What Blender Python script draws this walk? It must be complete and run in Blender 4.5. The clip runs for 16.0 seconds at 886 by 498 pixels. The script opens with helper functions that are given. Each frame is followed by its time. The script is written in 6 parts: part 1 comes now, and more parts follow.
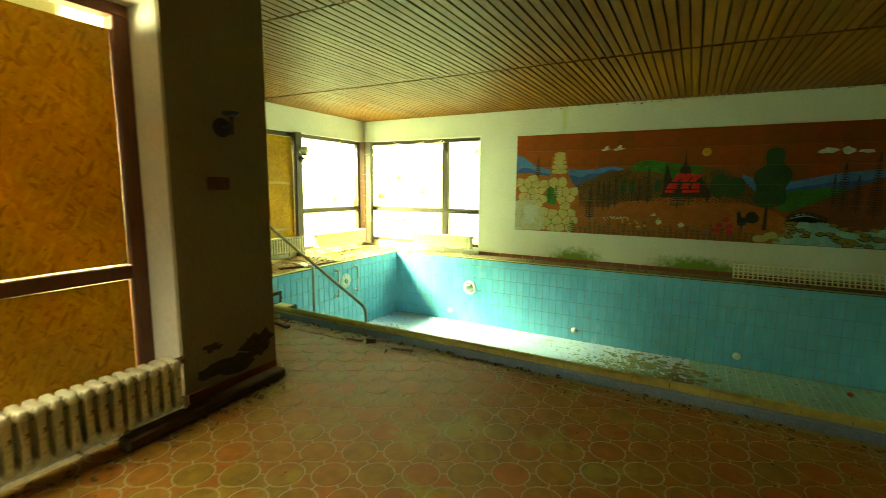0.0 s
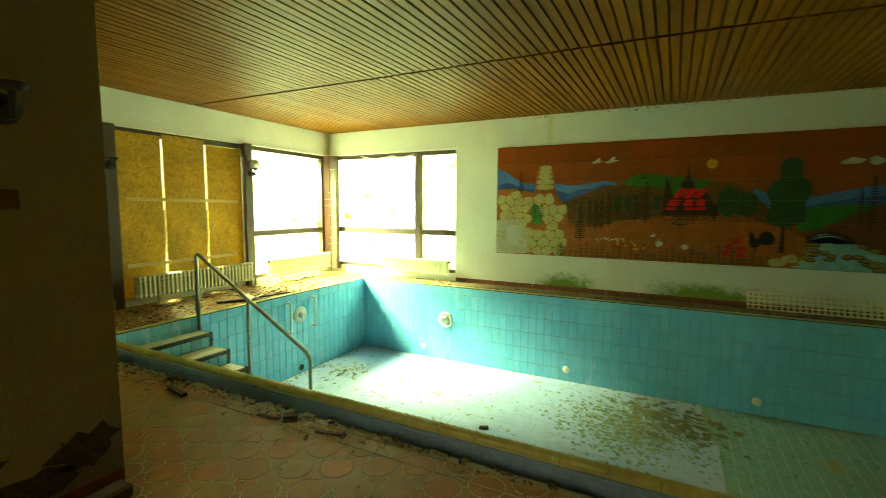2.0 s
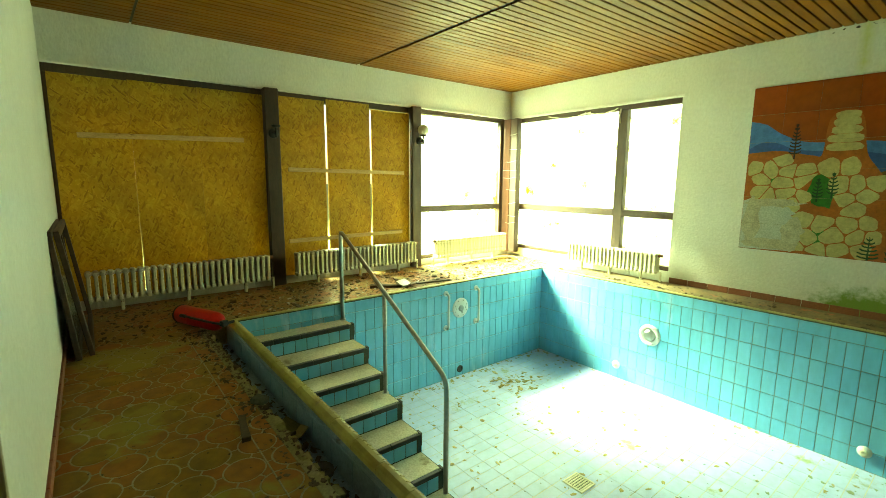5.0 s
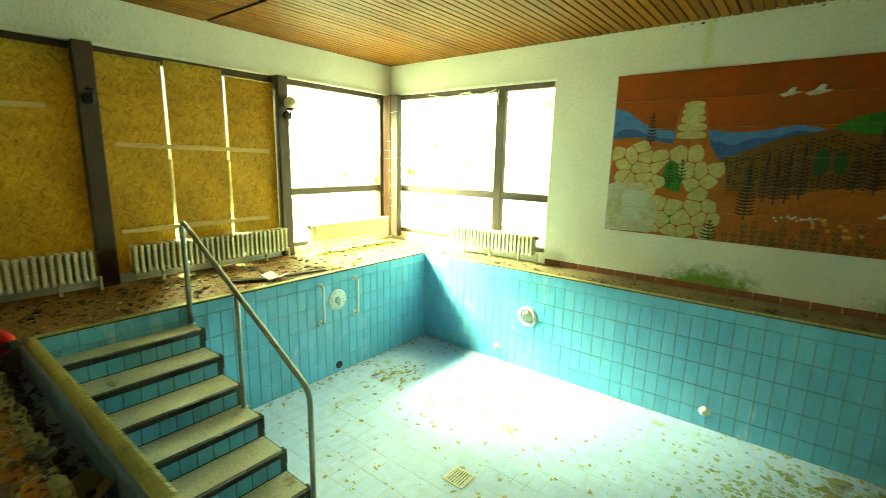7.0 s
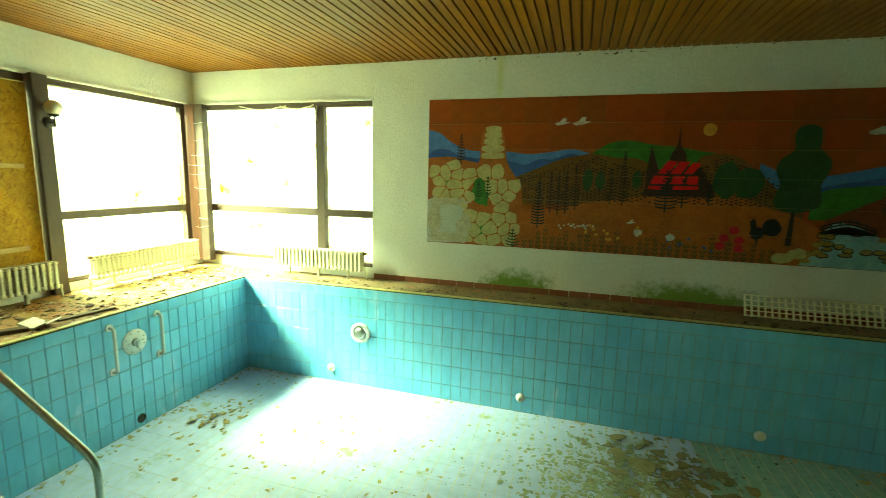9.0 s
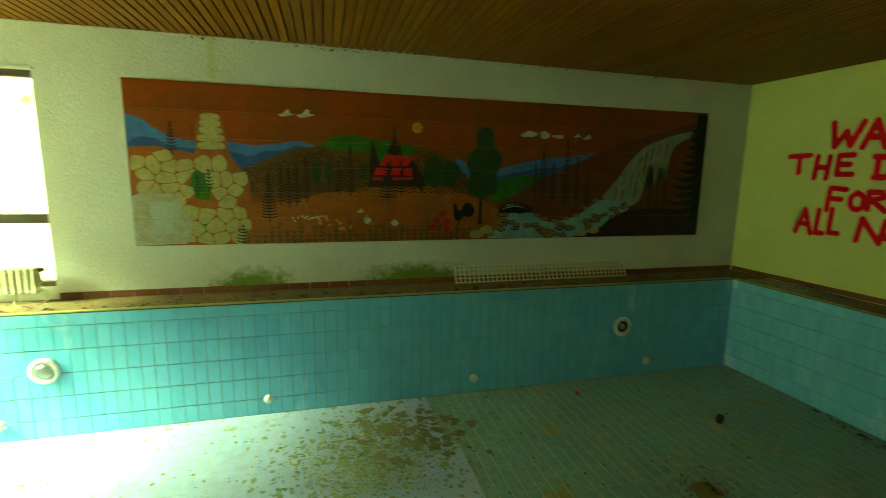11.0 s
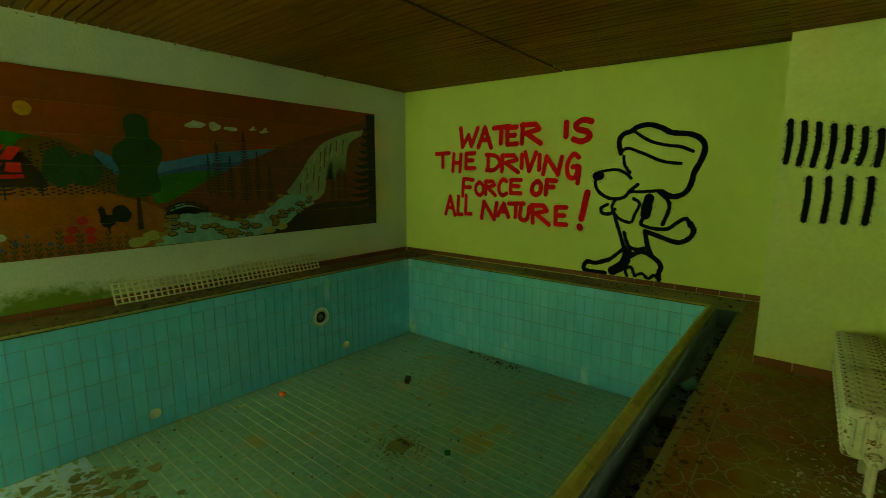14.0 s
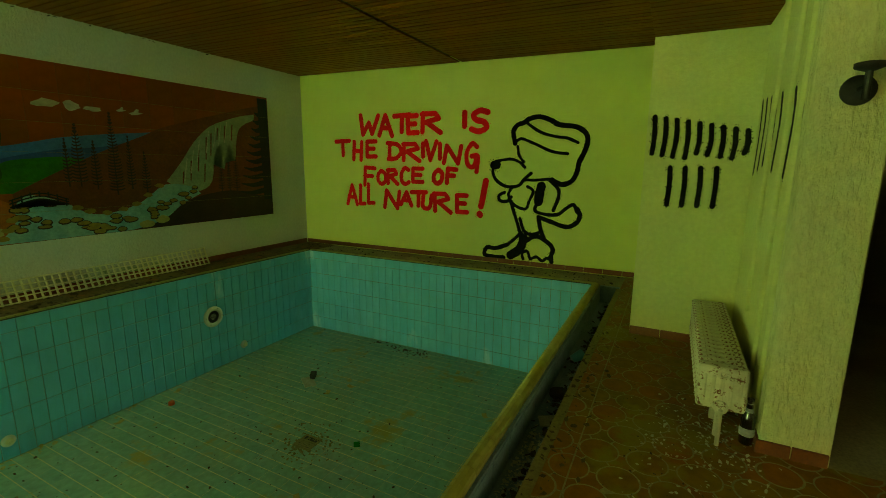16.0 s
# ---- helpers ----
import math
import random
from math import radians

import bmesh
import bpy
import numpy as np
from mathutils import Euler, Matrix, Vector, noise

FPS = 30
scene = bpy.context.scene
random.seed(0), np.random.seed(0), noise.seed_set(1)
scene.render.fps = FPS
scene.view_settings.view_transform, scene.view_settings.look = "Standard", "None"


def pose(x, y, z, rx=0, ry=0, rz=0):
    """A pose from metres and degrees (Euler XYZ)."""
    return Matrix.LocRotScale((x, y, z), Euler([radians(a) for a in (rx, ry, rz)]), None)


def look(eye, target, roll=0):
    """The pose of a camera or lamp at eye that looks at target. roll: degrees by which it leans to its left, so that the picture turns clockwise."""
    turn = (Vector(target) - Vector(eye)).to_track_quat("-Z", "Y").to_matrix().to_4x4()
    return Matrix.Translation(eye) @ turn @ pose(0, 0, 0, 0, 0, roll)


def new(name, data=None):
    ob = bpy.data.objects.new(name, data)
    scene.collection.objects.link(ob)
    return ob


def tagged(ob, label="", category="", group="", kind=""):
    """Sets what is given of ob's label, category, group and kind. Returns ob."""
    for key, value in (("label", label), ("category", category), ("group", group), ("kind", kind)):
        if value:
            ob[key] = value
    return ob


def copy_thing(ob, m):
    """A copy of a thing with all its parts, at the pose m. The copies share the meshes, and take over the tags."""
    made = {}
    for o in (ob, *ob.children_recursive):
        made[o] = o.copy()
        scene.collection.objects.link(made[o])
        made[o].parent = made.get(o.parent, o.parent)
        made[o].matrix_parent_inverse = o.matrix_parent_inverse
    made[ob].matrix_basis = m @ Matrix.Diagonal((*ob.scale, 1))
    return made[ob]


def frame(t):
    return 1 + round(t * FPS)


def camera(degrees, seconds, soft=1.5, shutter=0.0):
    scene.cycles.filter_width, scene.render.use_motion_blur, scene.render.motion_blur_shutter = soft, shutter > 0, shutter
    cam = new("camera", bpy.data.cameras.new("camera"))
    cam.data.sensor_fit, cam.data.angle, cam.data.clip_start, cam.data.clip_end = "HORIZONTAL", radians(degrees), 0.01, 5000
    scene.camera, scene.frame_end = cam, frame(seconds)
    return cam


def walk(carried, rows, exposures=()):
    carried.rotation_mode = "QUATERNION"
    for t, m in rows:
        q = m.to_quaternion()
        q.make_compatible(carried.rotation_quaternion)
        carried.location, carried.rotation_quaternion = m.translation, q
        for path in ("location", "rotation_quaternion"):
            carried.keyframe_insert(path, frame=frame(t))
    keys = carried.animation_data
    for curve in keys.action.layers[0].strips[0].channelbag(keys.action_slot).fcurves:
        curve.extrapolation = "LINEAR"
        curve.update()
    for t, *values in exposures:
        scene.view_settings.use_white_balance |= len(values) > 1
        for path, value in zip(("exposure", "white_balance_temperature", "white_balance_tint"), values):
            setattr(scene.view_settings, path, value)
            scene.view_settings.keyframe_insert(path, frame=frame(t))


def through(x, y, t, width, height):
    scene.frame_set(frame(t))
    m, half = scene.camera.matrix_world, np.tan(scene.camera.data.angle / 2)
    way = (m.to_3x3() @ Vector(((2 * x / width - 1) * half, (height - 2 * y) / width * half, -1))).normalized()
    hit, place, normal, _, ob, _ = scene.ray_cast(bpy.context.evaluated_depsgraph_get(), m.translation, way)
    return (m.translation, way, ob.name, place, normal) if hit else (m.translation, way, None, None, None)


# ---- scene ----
cam = camera(89.1, 16.0, 0.85, 0.4)
PATH = [
    (0, (0.164, -0.055, 1.355), (-0.793, 1.681, 1.084), 0.6),
    (0.5, (0.121, 0.192, 1.337), (-0.637, 2.026, 1.092), -1.0),
    (1, (0.06, 0.477, 1.333), (-0.501, 2.385, 1.115), 0.2),
    (1.5, (-0.066, 0.715, 1.345), (-0.676, 2.604, 1.104), -0.7),
    (2, (-0.139, 1.029, 1.346), (-1.048, 2.8, 1.158), 0.3),
    (2.5, (-0.216, 1.289, 1.341), (-1.268, 2.974, 1.105), 1.2),
    (3, (-0.397, 1.571, 1.32), (-1.577, 3.167, 1.075), 1.1),
    (3.5, (-0.517, 1.822, 1.334), (-1.87, 3.268, 1.051), 0.1),
    (3.7, (-0.567, 1.938, 1.322), (-1.998, 3.306, 1.042), 0.2),
    (5.8, (-1.05, 2.665, 1.308), (-2.633, 3.83, 0.937), 0.5),
    (6, (-1.055, 2.725, 1.321), (-2.633, 3.882, 0.906), 0.8),
    (6.5, (-1.069, 2.807, 1.338), (-2.478, 4.164, 0.919), 2.1),
    (7, (-1.062, 2.84, 1.348), (-2.27, 4.385, 0.959), 1.3),
    (7.5, (-1.042, 2.856, 1.337), (-2.114, 4.498, 0.945), 1.2),
    (8, (-1.015, 2.865, 1.361), (-1.923, 4.606, 0.984), 1.2),
    (8.2, (-1.013, 2.87, 1.381), (-1.849, 4.649, 1.011), 1.3),
    (10.3, (-0.944, 2.83, 1.403), (-0.913, 4.812, 1.142), 1.0),
    (10.5, (-0.925, 2.816, 1.397), (-0.759, 4.792, 1.132), 1.1),
    (11, (-0.838, 2.794, 1.366), (-0.339, 4.705, 1.049), 0.9),
    (11.5, (-0.747, 2.79, 1.335), (0.044, 4.596, 1.0), 1.2),
    (12, (-0.629, 2.755, 1.328), (0.386, 4.452, 1.03), 0.8),
    (12.5, (-0.616, 2.746, 1.367), (0.576, 4.322, 1.058), 0.6),
    (13, (-0.619, 2.739, 1.372), (0.72, 4.193, 1.072), 0.2),
    (13.5, (-0.624, 2.745, 1.376), (0.824, 4.09, 1.073), 0.2),
    (14, (-0.609, 2.723, 1.364), (0.925, 3.965, 1.039), 0.2),
    (14.5, (-0.616, 2.721, 1.375), (1.008, 3.84, 1.041), 0.5),
    (15, (-0.607, 2.712, 1.365), (1.07, 3.745, 1.019), 0.4),
    (15.5, (-0.609, 2.708, 1.361), (1.113, 3.662, 1.01), 0.6),
    (16, (-0.596, 2.7, 1.361), (1.157, 3.589, 0.991), 0.5),
]
EXPOSURES = [(0.0, 0.13, 10300, -12), (3.5, 0.1, 9000, -9), (6.0, 0.14, 8200, -5), (8.0, 0.0, 8100, -5), (10.5, -0.12, 8700, -12),
             (12.5, -0.06, 14500, -37), (14.0, 0.0, 16300, -40), (16.0, 0.12, 17800, -40)]
walk(cam, [(t, look(eye, target, roll)) for t, eye, target, roll in PATH], EXPOSURES)

# ---- world and light ----
world = bpy.data.worlds.new("world")
scene.world = world
world.use_nodes = True
sky = world.node_tree.nodes.new("ShaderNodeTexSky")
sky.sky_type, sky.sun_disc = "NISHITA", False
sky.sun_elevation, sky.sun_rotation = radians(48), radians(300)
world.node_tree.links.new(sky.outputs[0], world.node_tree.nodes["Background"].inputs[0])
world.node_tree.nodes["Background"].inputs[1].default_value = 0.15


def lamp(name, m, w, h, power, colour, spread=180):
    d = bpy.data.lights.new(name, "AREA")
    d.shape, d.size, d.size_y, d.energy, d.color = "RECTANGLE", w, h, power, colour
    d.spread = radians(spread)
    o = new(name, d)
    o.matrix_world = m
    return tagged(o, category="light", kind="structure")


SKYLIGHT = (0.76, 1.0, 0.66)
# the sky above the trees, seen through the corner windows
lamp("sky_west", look((-11.5, 5.7, 7.0), (-3.4, 7.5, -1.0)), 4.2, 4.0, 46000, SKYLIGHT)
lamp("sky_north", look((-4.8, 13.5, 7.2), (-4.2, 6.4, -1.2)), 7.0, 4.0, 4000, SKYLIGHT)
# warm lamp added close behind the hall boards to make them glow
lamp("sky_hall", look((-4.0, 0.55, 1.7), (-2.8, 0.62, 1.2)), 1.1, 1.4, 560, (1.0, 0.90, 0.62))
# daylight of the hall window's open part, out of view, aimed down
lamp("daylight_hall", look((-2.80, -0.78, 1.58), (-2.1, 0.3, 0.0)), 1.3, 1.3, 34, (1.0, 0.95, 0.80), 90)
# daylight in the window openings
lamp("daylight_west", look((-6.92, 7.58, 1.22), (-4.0, 7.58, 1.22)), 2.2, 2.34, 118, SKYLIGHT, 125)
lamp("daylight_north", look((-5.24, 8.75, 1.22), (-5.24, 5.0, 1.22)), 3.1, 2.34, 125, SKYLIGHT)
sun = bpy.data.lights.new("sun", "SUN")
sun.energy, sun.angle, sun.color = 3.0, radians(10), (1.0, 0.95, 0.85)
new("sun", sun).matrix_world = look((0, 0, 30), (14, 9, 0))

# ---- materials ----


def surf(name, c1, c2, scale=6.0, rough=0.6, rough2=None, metal=0.0, bump=0.2, bscale=40.0, bdist=0.003, c3=None, fine=60.0, fineamt=0.35,
         rand=0.0, spots=None, spot_scale=9.0, spot_lo=0.62, stretch=(1, 1, 1), coat=0.0, spec=0.5, world=False):
    """A worn surface: two colours in broad clouds, a finer grain, spots of dirt or rust, and relief."""
    m = bpy.data.materials.new(name)
    m.use_nodes = True
    n, l = m.node_tree.nodes, m.node_tree.links
    p = n["Principled BSDF"]
    tc = n.new("ShaderNodeTexCoord")
    mp = n.new("ShaderNodeMapping")
    mp.inputs["Scale"].default_value = stretch
    place = n.new("ShaderNodeNewGeometry").outputs["Position"] if world else tc.outputs["Object"]
    l.new(place, mp.inputs[0])

    def noise_tex(s, detail=6.0):
        t = n.new("ShaderNodeTexNoise")
        t.inputs["Scale"].default_value, t.inputs["Detail"].default_value, t.inputs["Roughness"].default_value = s, detail, 0.62
        l.new(mp.outputs[0], t.inputs["Vector"])
        return t.outputs["Fac"]

    def ramp(f, lo, hi):
        r = n.new("ShaderNodeMapRange")
        r.inputs[1].default_value, r.inputs[2].default_value = lo, hi
        l.new(f, r.inputs[0])
        return r.outputs[0]

    def mix(f, a, b):
        x = n.new("ShaderNodeMix")
        x.data_type = "RGBA"
        for k, v in ((0, f), (6, a), (7, b)):
            if isinstance(v, (tuple, float, int)):
                x.inputs[k].default_value = (*v, 1) if isinstance(v, tuple) else v
            else:
                l.new(v, x.inputs[k])
        return x.outputs[2]

    col = mix(ramp(noise_tex(scale), 0.35, 0.65), c1, c2)
    if rand:
        oi = n.new("ShaderNodeObjectInfo")
        geo = n.new("ShaderNodeNewGeometry")
        add = n.new("ShaderNodeMath")
        add.operation = "ADD"
        l.new(oi.outputs["Random"], add.inputs[0])
        l.new(geo.outputs["Random Per Island"], add.inputs[1])
        fr = n.new("ShaderNodeMath")
        fr.operation = "FRACT"
        l.new(add.outputs[0], fr.inputs[0])
        r = n.new("ShaderNodeMapRange")
        r.inputs[3].default_value, r.inputs[4].default_value = 0.0, rand
        l.new(fr.outputs[0], r.inputs[0])
        col = mix(r.outputs[0], col, c3 or c2)
    g = ramp(noise_tex(fine, 3.0), 0.3, 0.7)
    dark = n.new("ShaderNodeMix")
    dark.data_type, dark.blend_type = "RGBA", "MULTIPLY"
    dark.inputs[0].default_value = fineamt
    l.new(col, dark.inputs[6])
    l.new(g, dark.inputs[7])
    col = dark.outputs[2]
    if spots:
        col = mix(ramp(noise_tex(spot_scale, 9.0), spot_lo, spot_lo + 0.06), col, spots)
    l.new(col, p.inputs["Base Color"])
    p.inputs["Metallic"].default_value = metal
    p.inputs["Specular IOR Level"].default_value = spec
    p.inputs["Coat Weight"].default_value = coat
    rr = n.new("ShaderNodeMapRange")
    rr.inputs[3].default_value, rr.inputs[4].default_value = rough, rough2 if rough2 is not None else min(1.0, rough + 0.15)
    l.new(noise_tex(scale * 2.3), rr.inputs[0])
    l.new(rr.outputs[0], p.inputs["Roughness"])
    if bump:
        b = n.new("ShaderNodeBump")
        b.inputs["Strength"].default_value, b.inputs["Distance"].default_value = bump, bdist
        l.new(noise_tex(bscale, 5.0), b.inputs["Height"])
        l.new(b.outputs[0], p.inputs["Normal"])
    return m


def plaster_material(name, colour, stain, algae=(), furrow=0.6, grain=42, relief=0.011, drip=None):
    """Rough-trowelled plaster with short upright furrows; algae where damp rises (x, half width, height)."""
    m = surf(name, colour, tuple(c * 0.9 for c in colour), scale=1.3, rough=0.85, bump=1.0, bscale=grain, bdist=relief,
             fine=40, fineamt=0.14, stretch=(1, 1, furrow), spots=stain, spot_scale=2.6, spot_lo=0.73, spec=0.25)
    n, l = m.node_tree.nodes, m.node_tree.links
    p = n["Principled BSDF"]
    if algae:
        tc = n.new("ShaderNodeTexCoord")
        sep = n.new("ShaderNodeSeparateXYZ")
        l.new(tc.outputs["Object"], sep.inputs[0])
        t = n.new("ShaderNodeTexNoise")
        t.inputs["Scale"].default_value, t.inputs["Detail"].default_value, t.inputs["Roughness"].default_value = 9.0, 9.0, 0.75
        l.new(tc.outputs["Object"], t.inputs["Vector"])

        def math_node(op, a, b, c=None):
            x = n.new("ShaderNodeMath")
            x.operation = op
            for k, v in enumerate((a, b, c)):
                if v is None:
                    continue
                if isinstance(v, (float, int)):
                    x.inputs[k].default_value = v
                else:
                    l.new(v, x.inputs[k])
            return x.outputs[0]

        total = 0.0
        for cx, half, high, dense in algae:
            dx = math_node("ABSOLUTE", math_node("SUBTRACT", sep.outputs[0], cx), 0.0)
            fx = math_node("SUBTRACT", 1.0, math_node("DIVIDE", dx, half))
            fz = math_node("SUBTRACT", 1.0, math_node("DIVIDE", sep.outputs[2], high))
            f = math_node("MULTIPLY", math_node("MAXIMUM", fx, 0.0), math_node("MAXIMUM", fz, 0.0))
            total = math_node("ADD", total, math_node("MULTIPLY", f, dense))
        f = math_node("MULTIPLY_ADD", total, 1.9, math_node("MULTIPLY", math_node("SUBTRACT", t.outputs["Fac"], 0.55), 3.2))
        f = math_node("MULTIPLY", math_node("MINIMUM", math_node("MAXIMUM", f, 0.0), 0.92), math_node("MINIMUM", math_node("MULTIPLY", total, 6.0), 1.0))
        x = n.new("ShaderNodeMix")
        x.data_type = "RGBA"
        l.new(f, x.inputs[0])
        old = p.inputs["Base Color"].links[0].from_socket
        l.new(old, x.inputs[6])
        x.inputs[7].default_value = (0.11, 0.21, 0.012, 1)
        l.new(x.outputs[2], p.inputs["Base Color"])
        if drip:   # a yellow-green water streak: x, half width, foot
            fx = math_node("SUBTRACT", 1.0, math_node("DIVIDE", math_node("ABSOLUTE", math_node("SUBTRACT", sep.outputs[0], drip[0]), 0.0), drip[1]))
            fz = math_node("MINIMUM", math_node("MAXIMUM", math_node("MULTIPLY", math_node("SUBTRACT", sep.outputs[2], drip[2]), 6.0), 0.0), 1.0)
            f = math_node("MULTIPLY", math_node("MULTIPLY", math_node("MAXIMUM", fx, 0.0), fz), math_node("MULTIPLY", t.outputs["Fac"], 1.1))
            y = n.new("ShaderNodeMix")
            y.data_type = "RGBA"
            l.new(f, y.inputs[0])
            l.new(x.outputs[2], y.inputs[6])
            y.inputs[7].default_value = (0.40, 0.44, 0.06, 1)
            l.new(y.outputs[2], p.inputs["Base Color"])
    return m


def osb_material(name, through):
    """Oriented strand board: pressed flakes of straw and brown lying in several directions."""
    m = bpy.data.materials.new(name)
    m.use_nodes = True
    n, l = m.node_tree.nodes, m.node_tree.links
    p = n["Principled BSDF"]
    tc = n.new("ShaderNodeTexCoord")
    last, height = None, None
    for k, (angle, sx, sy, hi) in enumerate(((20, 14, 55, 0.0), (105, 16, 60, 0.55), (-40, 12, 70, 0.62), (65, 15, 65, 0.66))):
        mp = n.new("ShaderNodeMapping")
        mp.inputs["Rotation"].default_value = (radians(angle), radians(3 * k), 0)
        mp.vector_type = "TEXTURE"
        mp.inputs["Scale"].default_value = (0.05, 1 / sx, 1 / sy)
        mp.inputs["Location"].default_value = (k * 3.1, k * 7.7, k * 1.3)
        l.new(tc.outputs["Object"], mp.inputs[0])
        v = n.new("ShaderNodeTexVoronoi")
        v.inputs["Scale"].default_value = 1.0
        l.new(mp.outputs[0], v.inputs["Vector"])
        s = n.new("ShaderNodeSeparateColor")
        l.new(v.outputs["Color"], s.inputs[0])
        r = n.new("ShaderNodeValToRGB")
        e = r.color_ramp.elements
        e[0].color, e[1].color = (0.32, 0.17, 0.012, 1), (0.66, 0.44, 0.05, 1)
        e.new(0.2).color = (0.49, 0.28, 0.022, 1)
        e.new(0.75).color = (0.60, 0.37, 0.036, 1)
        l.new(s.outputs[0], r.inputs[0])
        if last is None:
            last = r.outputs[0]
            height = s.outputs[1]
        else:
            g = n.new("ShaderNodeMath")
            g.operation = "GREATER_THAN"
            g.inputs[1].default_value = hi
            l.new(s.outputs[2], g.inputs[0])
            x = n.new("ShaderNodeMix")
            x.data_type = "RGBA"
            l.new(g.outputs[0], x.inputs[0])
            l.new(last, x.inputs[6])
            l.new(r.outputs[0], x.inputs[7])
            last = x.outputs[2]
    t = n.new("ShaderNodeTexNoise")
    t.inputs["Scale"].default_value, t.inputs["Detail"].default_value = 1.7, 6.0
    l.new(tc.outputs["Object"], t.inputs["Vector"])
    r = n.new("ShaderNodeMapRange")
    r.inputs[1].default_value, r.inputs[2].default_value, r.inputs[3].default_value = 0.3, 0.7, 0.55
    l.new(t.outputs["Fac"], r.inputs[0])
    x = n.new("ShaderNodeMix")
    x.data_type, x.blend_type = "RGBA", "MULTIPLY"
    x.inputs[0].default_value = 0.9
    l.new(last, x.inputs[6])
    l.new(r.outputs[0], x.inputs[7])
    l.new(x.outputs[2], p.inputs["Base Color"])
    b = n.new("ShaderNodeBump")
    b.inputs["Strength"].default_value, b.inputs["Distance"].default_value = 0.35, 0.002
    l.new(height, b.inputs["Height"])
    l.new(b.outputs[0], p.inputs["Normal"])
    p.inputs["Roughness"].default_value = 0.7
    # translucent share added so that light from behind glows orange through the board
    tr = n.new("ShaderNodeBsdfTranslucent")
    tr.inputs[0].default_value = (0.72, 0.38, 0.05, 1)
    ms = n.new("ShaderNodeMixShader")
    ms.inputs[0].default_value = through
    l.new(p.outputs[0], ms.inputs[1])
    l.new(tr.outputs[0], ms.inputs[2])
    l.new(ms.outputs[0], n["Material Output"].inputs[0])
    return m


def glass_material(name, colour, rough, stain=None):
    m = bpy.data.materials.new(name)
    m.use_nodes = True
    n, l = m.node_tree.nodes, m.node_tree.links
    p = n["Principled BSDF"]
    p.inputs["Base Color"].default_value = (*colour, 1)
    p.inputs["Transmission Weight"].default_value = 1.0
    p.inputs["Roughness"].default_value = rough
    p.inputs["IOR"].default_value = 1.45
    if stain:
        tc = n.new("ShaderNodeTexCoord")
        t = n.new("ShaderNodeTexNoise")
        t.inputs["Scale"].default_value, t.inputs["Detail"].default_value, t.inputs["Roughness"].default_value = 3.0, 8.0, 0.65
        l.new(tc.outputs["Object"], t.inputs["Vector"])
        r = n.new("ShaderNodeMapRange")
        r.inputs[1].default_value, r.inputs[2].default_value = 0.52, 0.66
        l.new(t.outputs["Fac"], r.inputs[0])
        x = n.new("ShaderNodeMix")
        x.data_type = "RGBA"
        l.new(r.outputs[0], x.inputs[0])
        x.inputs[6].default_value, x.inputs[7].default_value = (*colour, 1), (*stain, 1)
        l.new(x.outputs[2], p.inputs["Base Color"])
    return m


WHITE = plaster_material("white_plaster", (0.74, 0.75, 0.70), (0.45, 0.43, 0.30))
MURALWALL = plaster_material("damp_white_plaster", (0.64, 0.65, 0.59), (0.42, 0.42, 0.28),
                             ((-1.72, 0.60, 0.30, 1.2), (0.30, 0.95, 0.30, 1.25), (2.4, 1.6, 0.20, 0.45)), drip=(-2.03, 0.07, 2.32))
CREAM = plaster_material("cream_plaster", (0.72, 0.73, 0.42), (0.40, 0.38, 0.18), (), 0.4, 30, 0.028)
PIERPAINT = surf("fine_rough_cream_plaster", (0.70, 0.71, 0.36), (0.66, 0.67, 0.33), 1.2, 0.8, bump=0.7, bscale=55, bdist=0.010, fine=30, fineamt=0.10,
                 spots=(0.44, 0.42, 0.20), spot_scale=2.4, spot_lo=0.74, spec=0.25)
# stained plaster with the shade of pillar face and side room in its colour
SHADEPLASTER = plaster_material("shade_toned_plaster", (0.30, 0.27, 0.17), (0.10, 0.08, 0.05))
SMOOTH = surf("smooth_cream_paint", (0.67, 0.71, 0.25), (0.655, 0.695, 0.243), 1.1, 0.6, bump=0.15, bscale=50, fine=5, fineamt=0.05,
              spots=(0.40, 0.37, 0.18), spot_scale=3.0, spot_lo=0.72)
PINE = surf("varnished_pine", (0.195, 0.070, 0.0045), (0.140, 0.048, 0.003), 3.0, 0.45, 0.6, bump=0.15, bscale=30, fine=26, fineamt=0.35, rand=0.55,
            c3=(0.25, 0.098, 0.006), stretch=(6, 0.5, 6), spec=0.14)
# near-black colour that stands for shade inside gaps and openings
GAPSHADE = surf("gap_shade_black", (0.015, 0.012, 0.009), (0.02, 0.016, 0.012), bump=0)
BLUE = surf("turquoise_glazed_tile", (0.155, 0.52, 0.73), (0.20, 0.57, 0.77), 2.2, 0.22, 0.42, bump=0.06, bscale=12, fine=9, fineamt=0.18, rand=0.5,
            c3=(0.11, 0.45, 0.70), spots=(0.38, 0.62, 0.76), spot_scale=1.6, spot_lo=0.62, stretch=(1, 1, 0.35), world=True)
PALE = surf("pale_blue_floor_tile", (0.43, 0.555, 0.79), (0.38, 0.515, 0.74), 1.6, 0.35, 0.6, bump=0.08, bscale=15, fine=11, fineamt=0.16, rand=0.25,
            c3=(0.48, 0.58, 0.76), spots=(0.28, 0.32, 0.20), spot_scale=2.4, spot_lo=0.63, world=True)
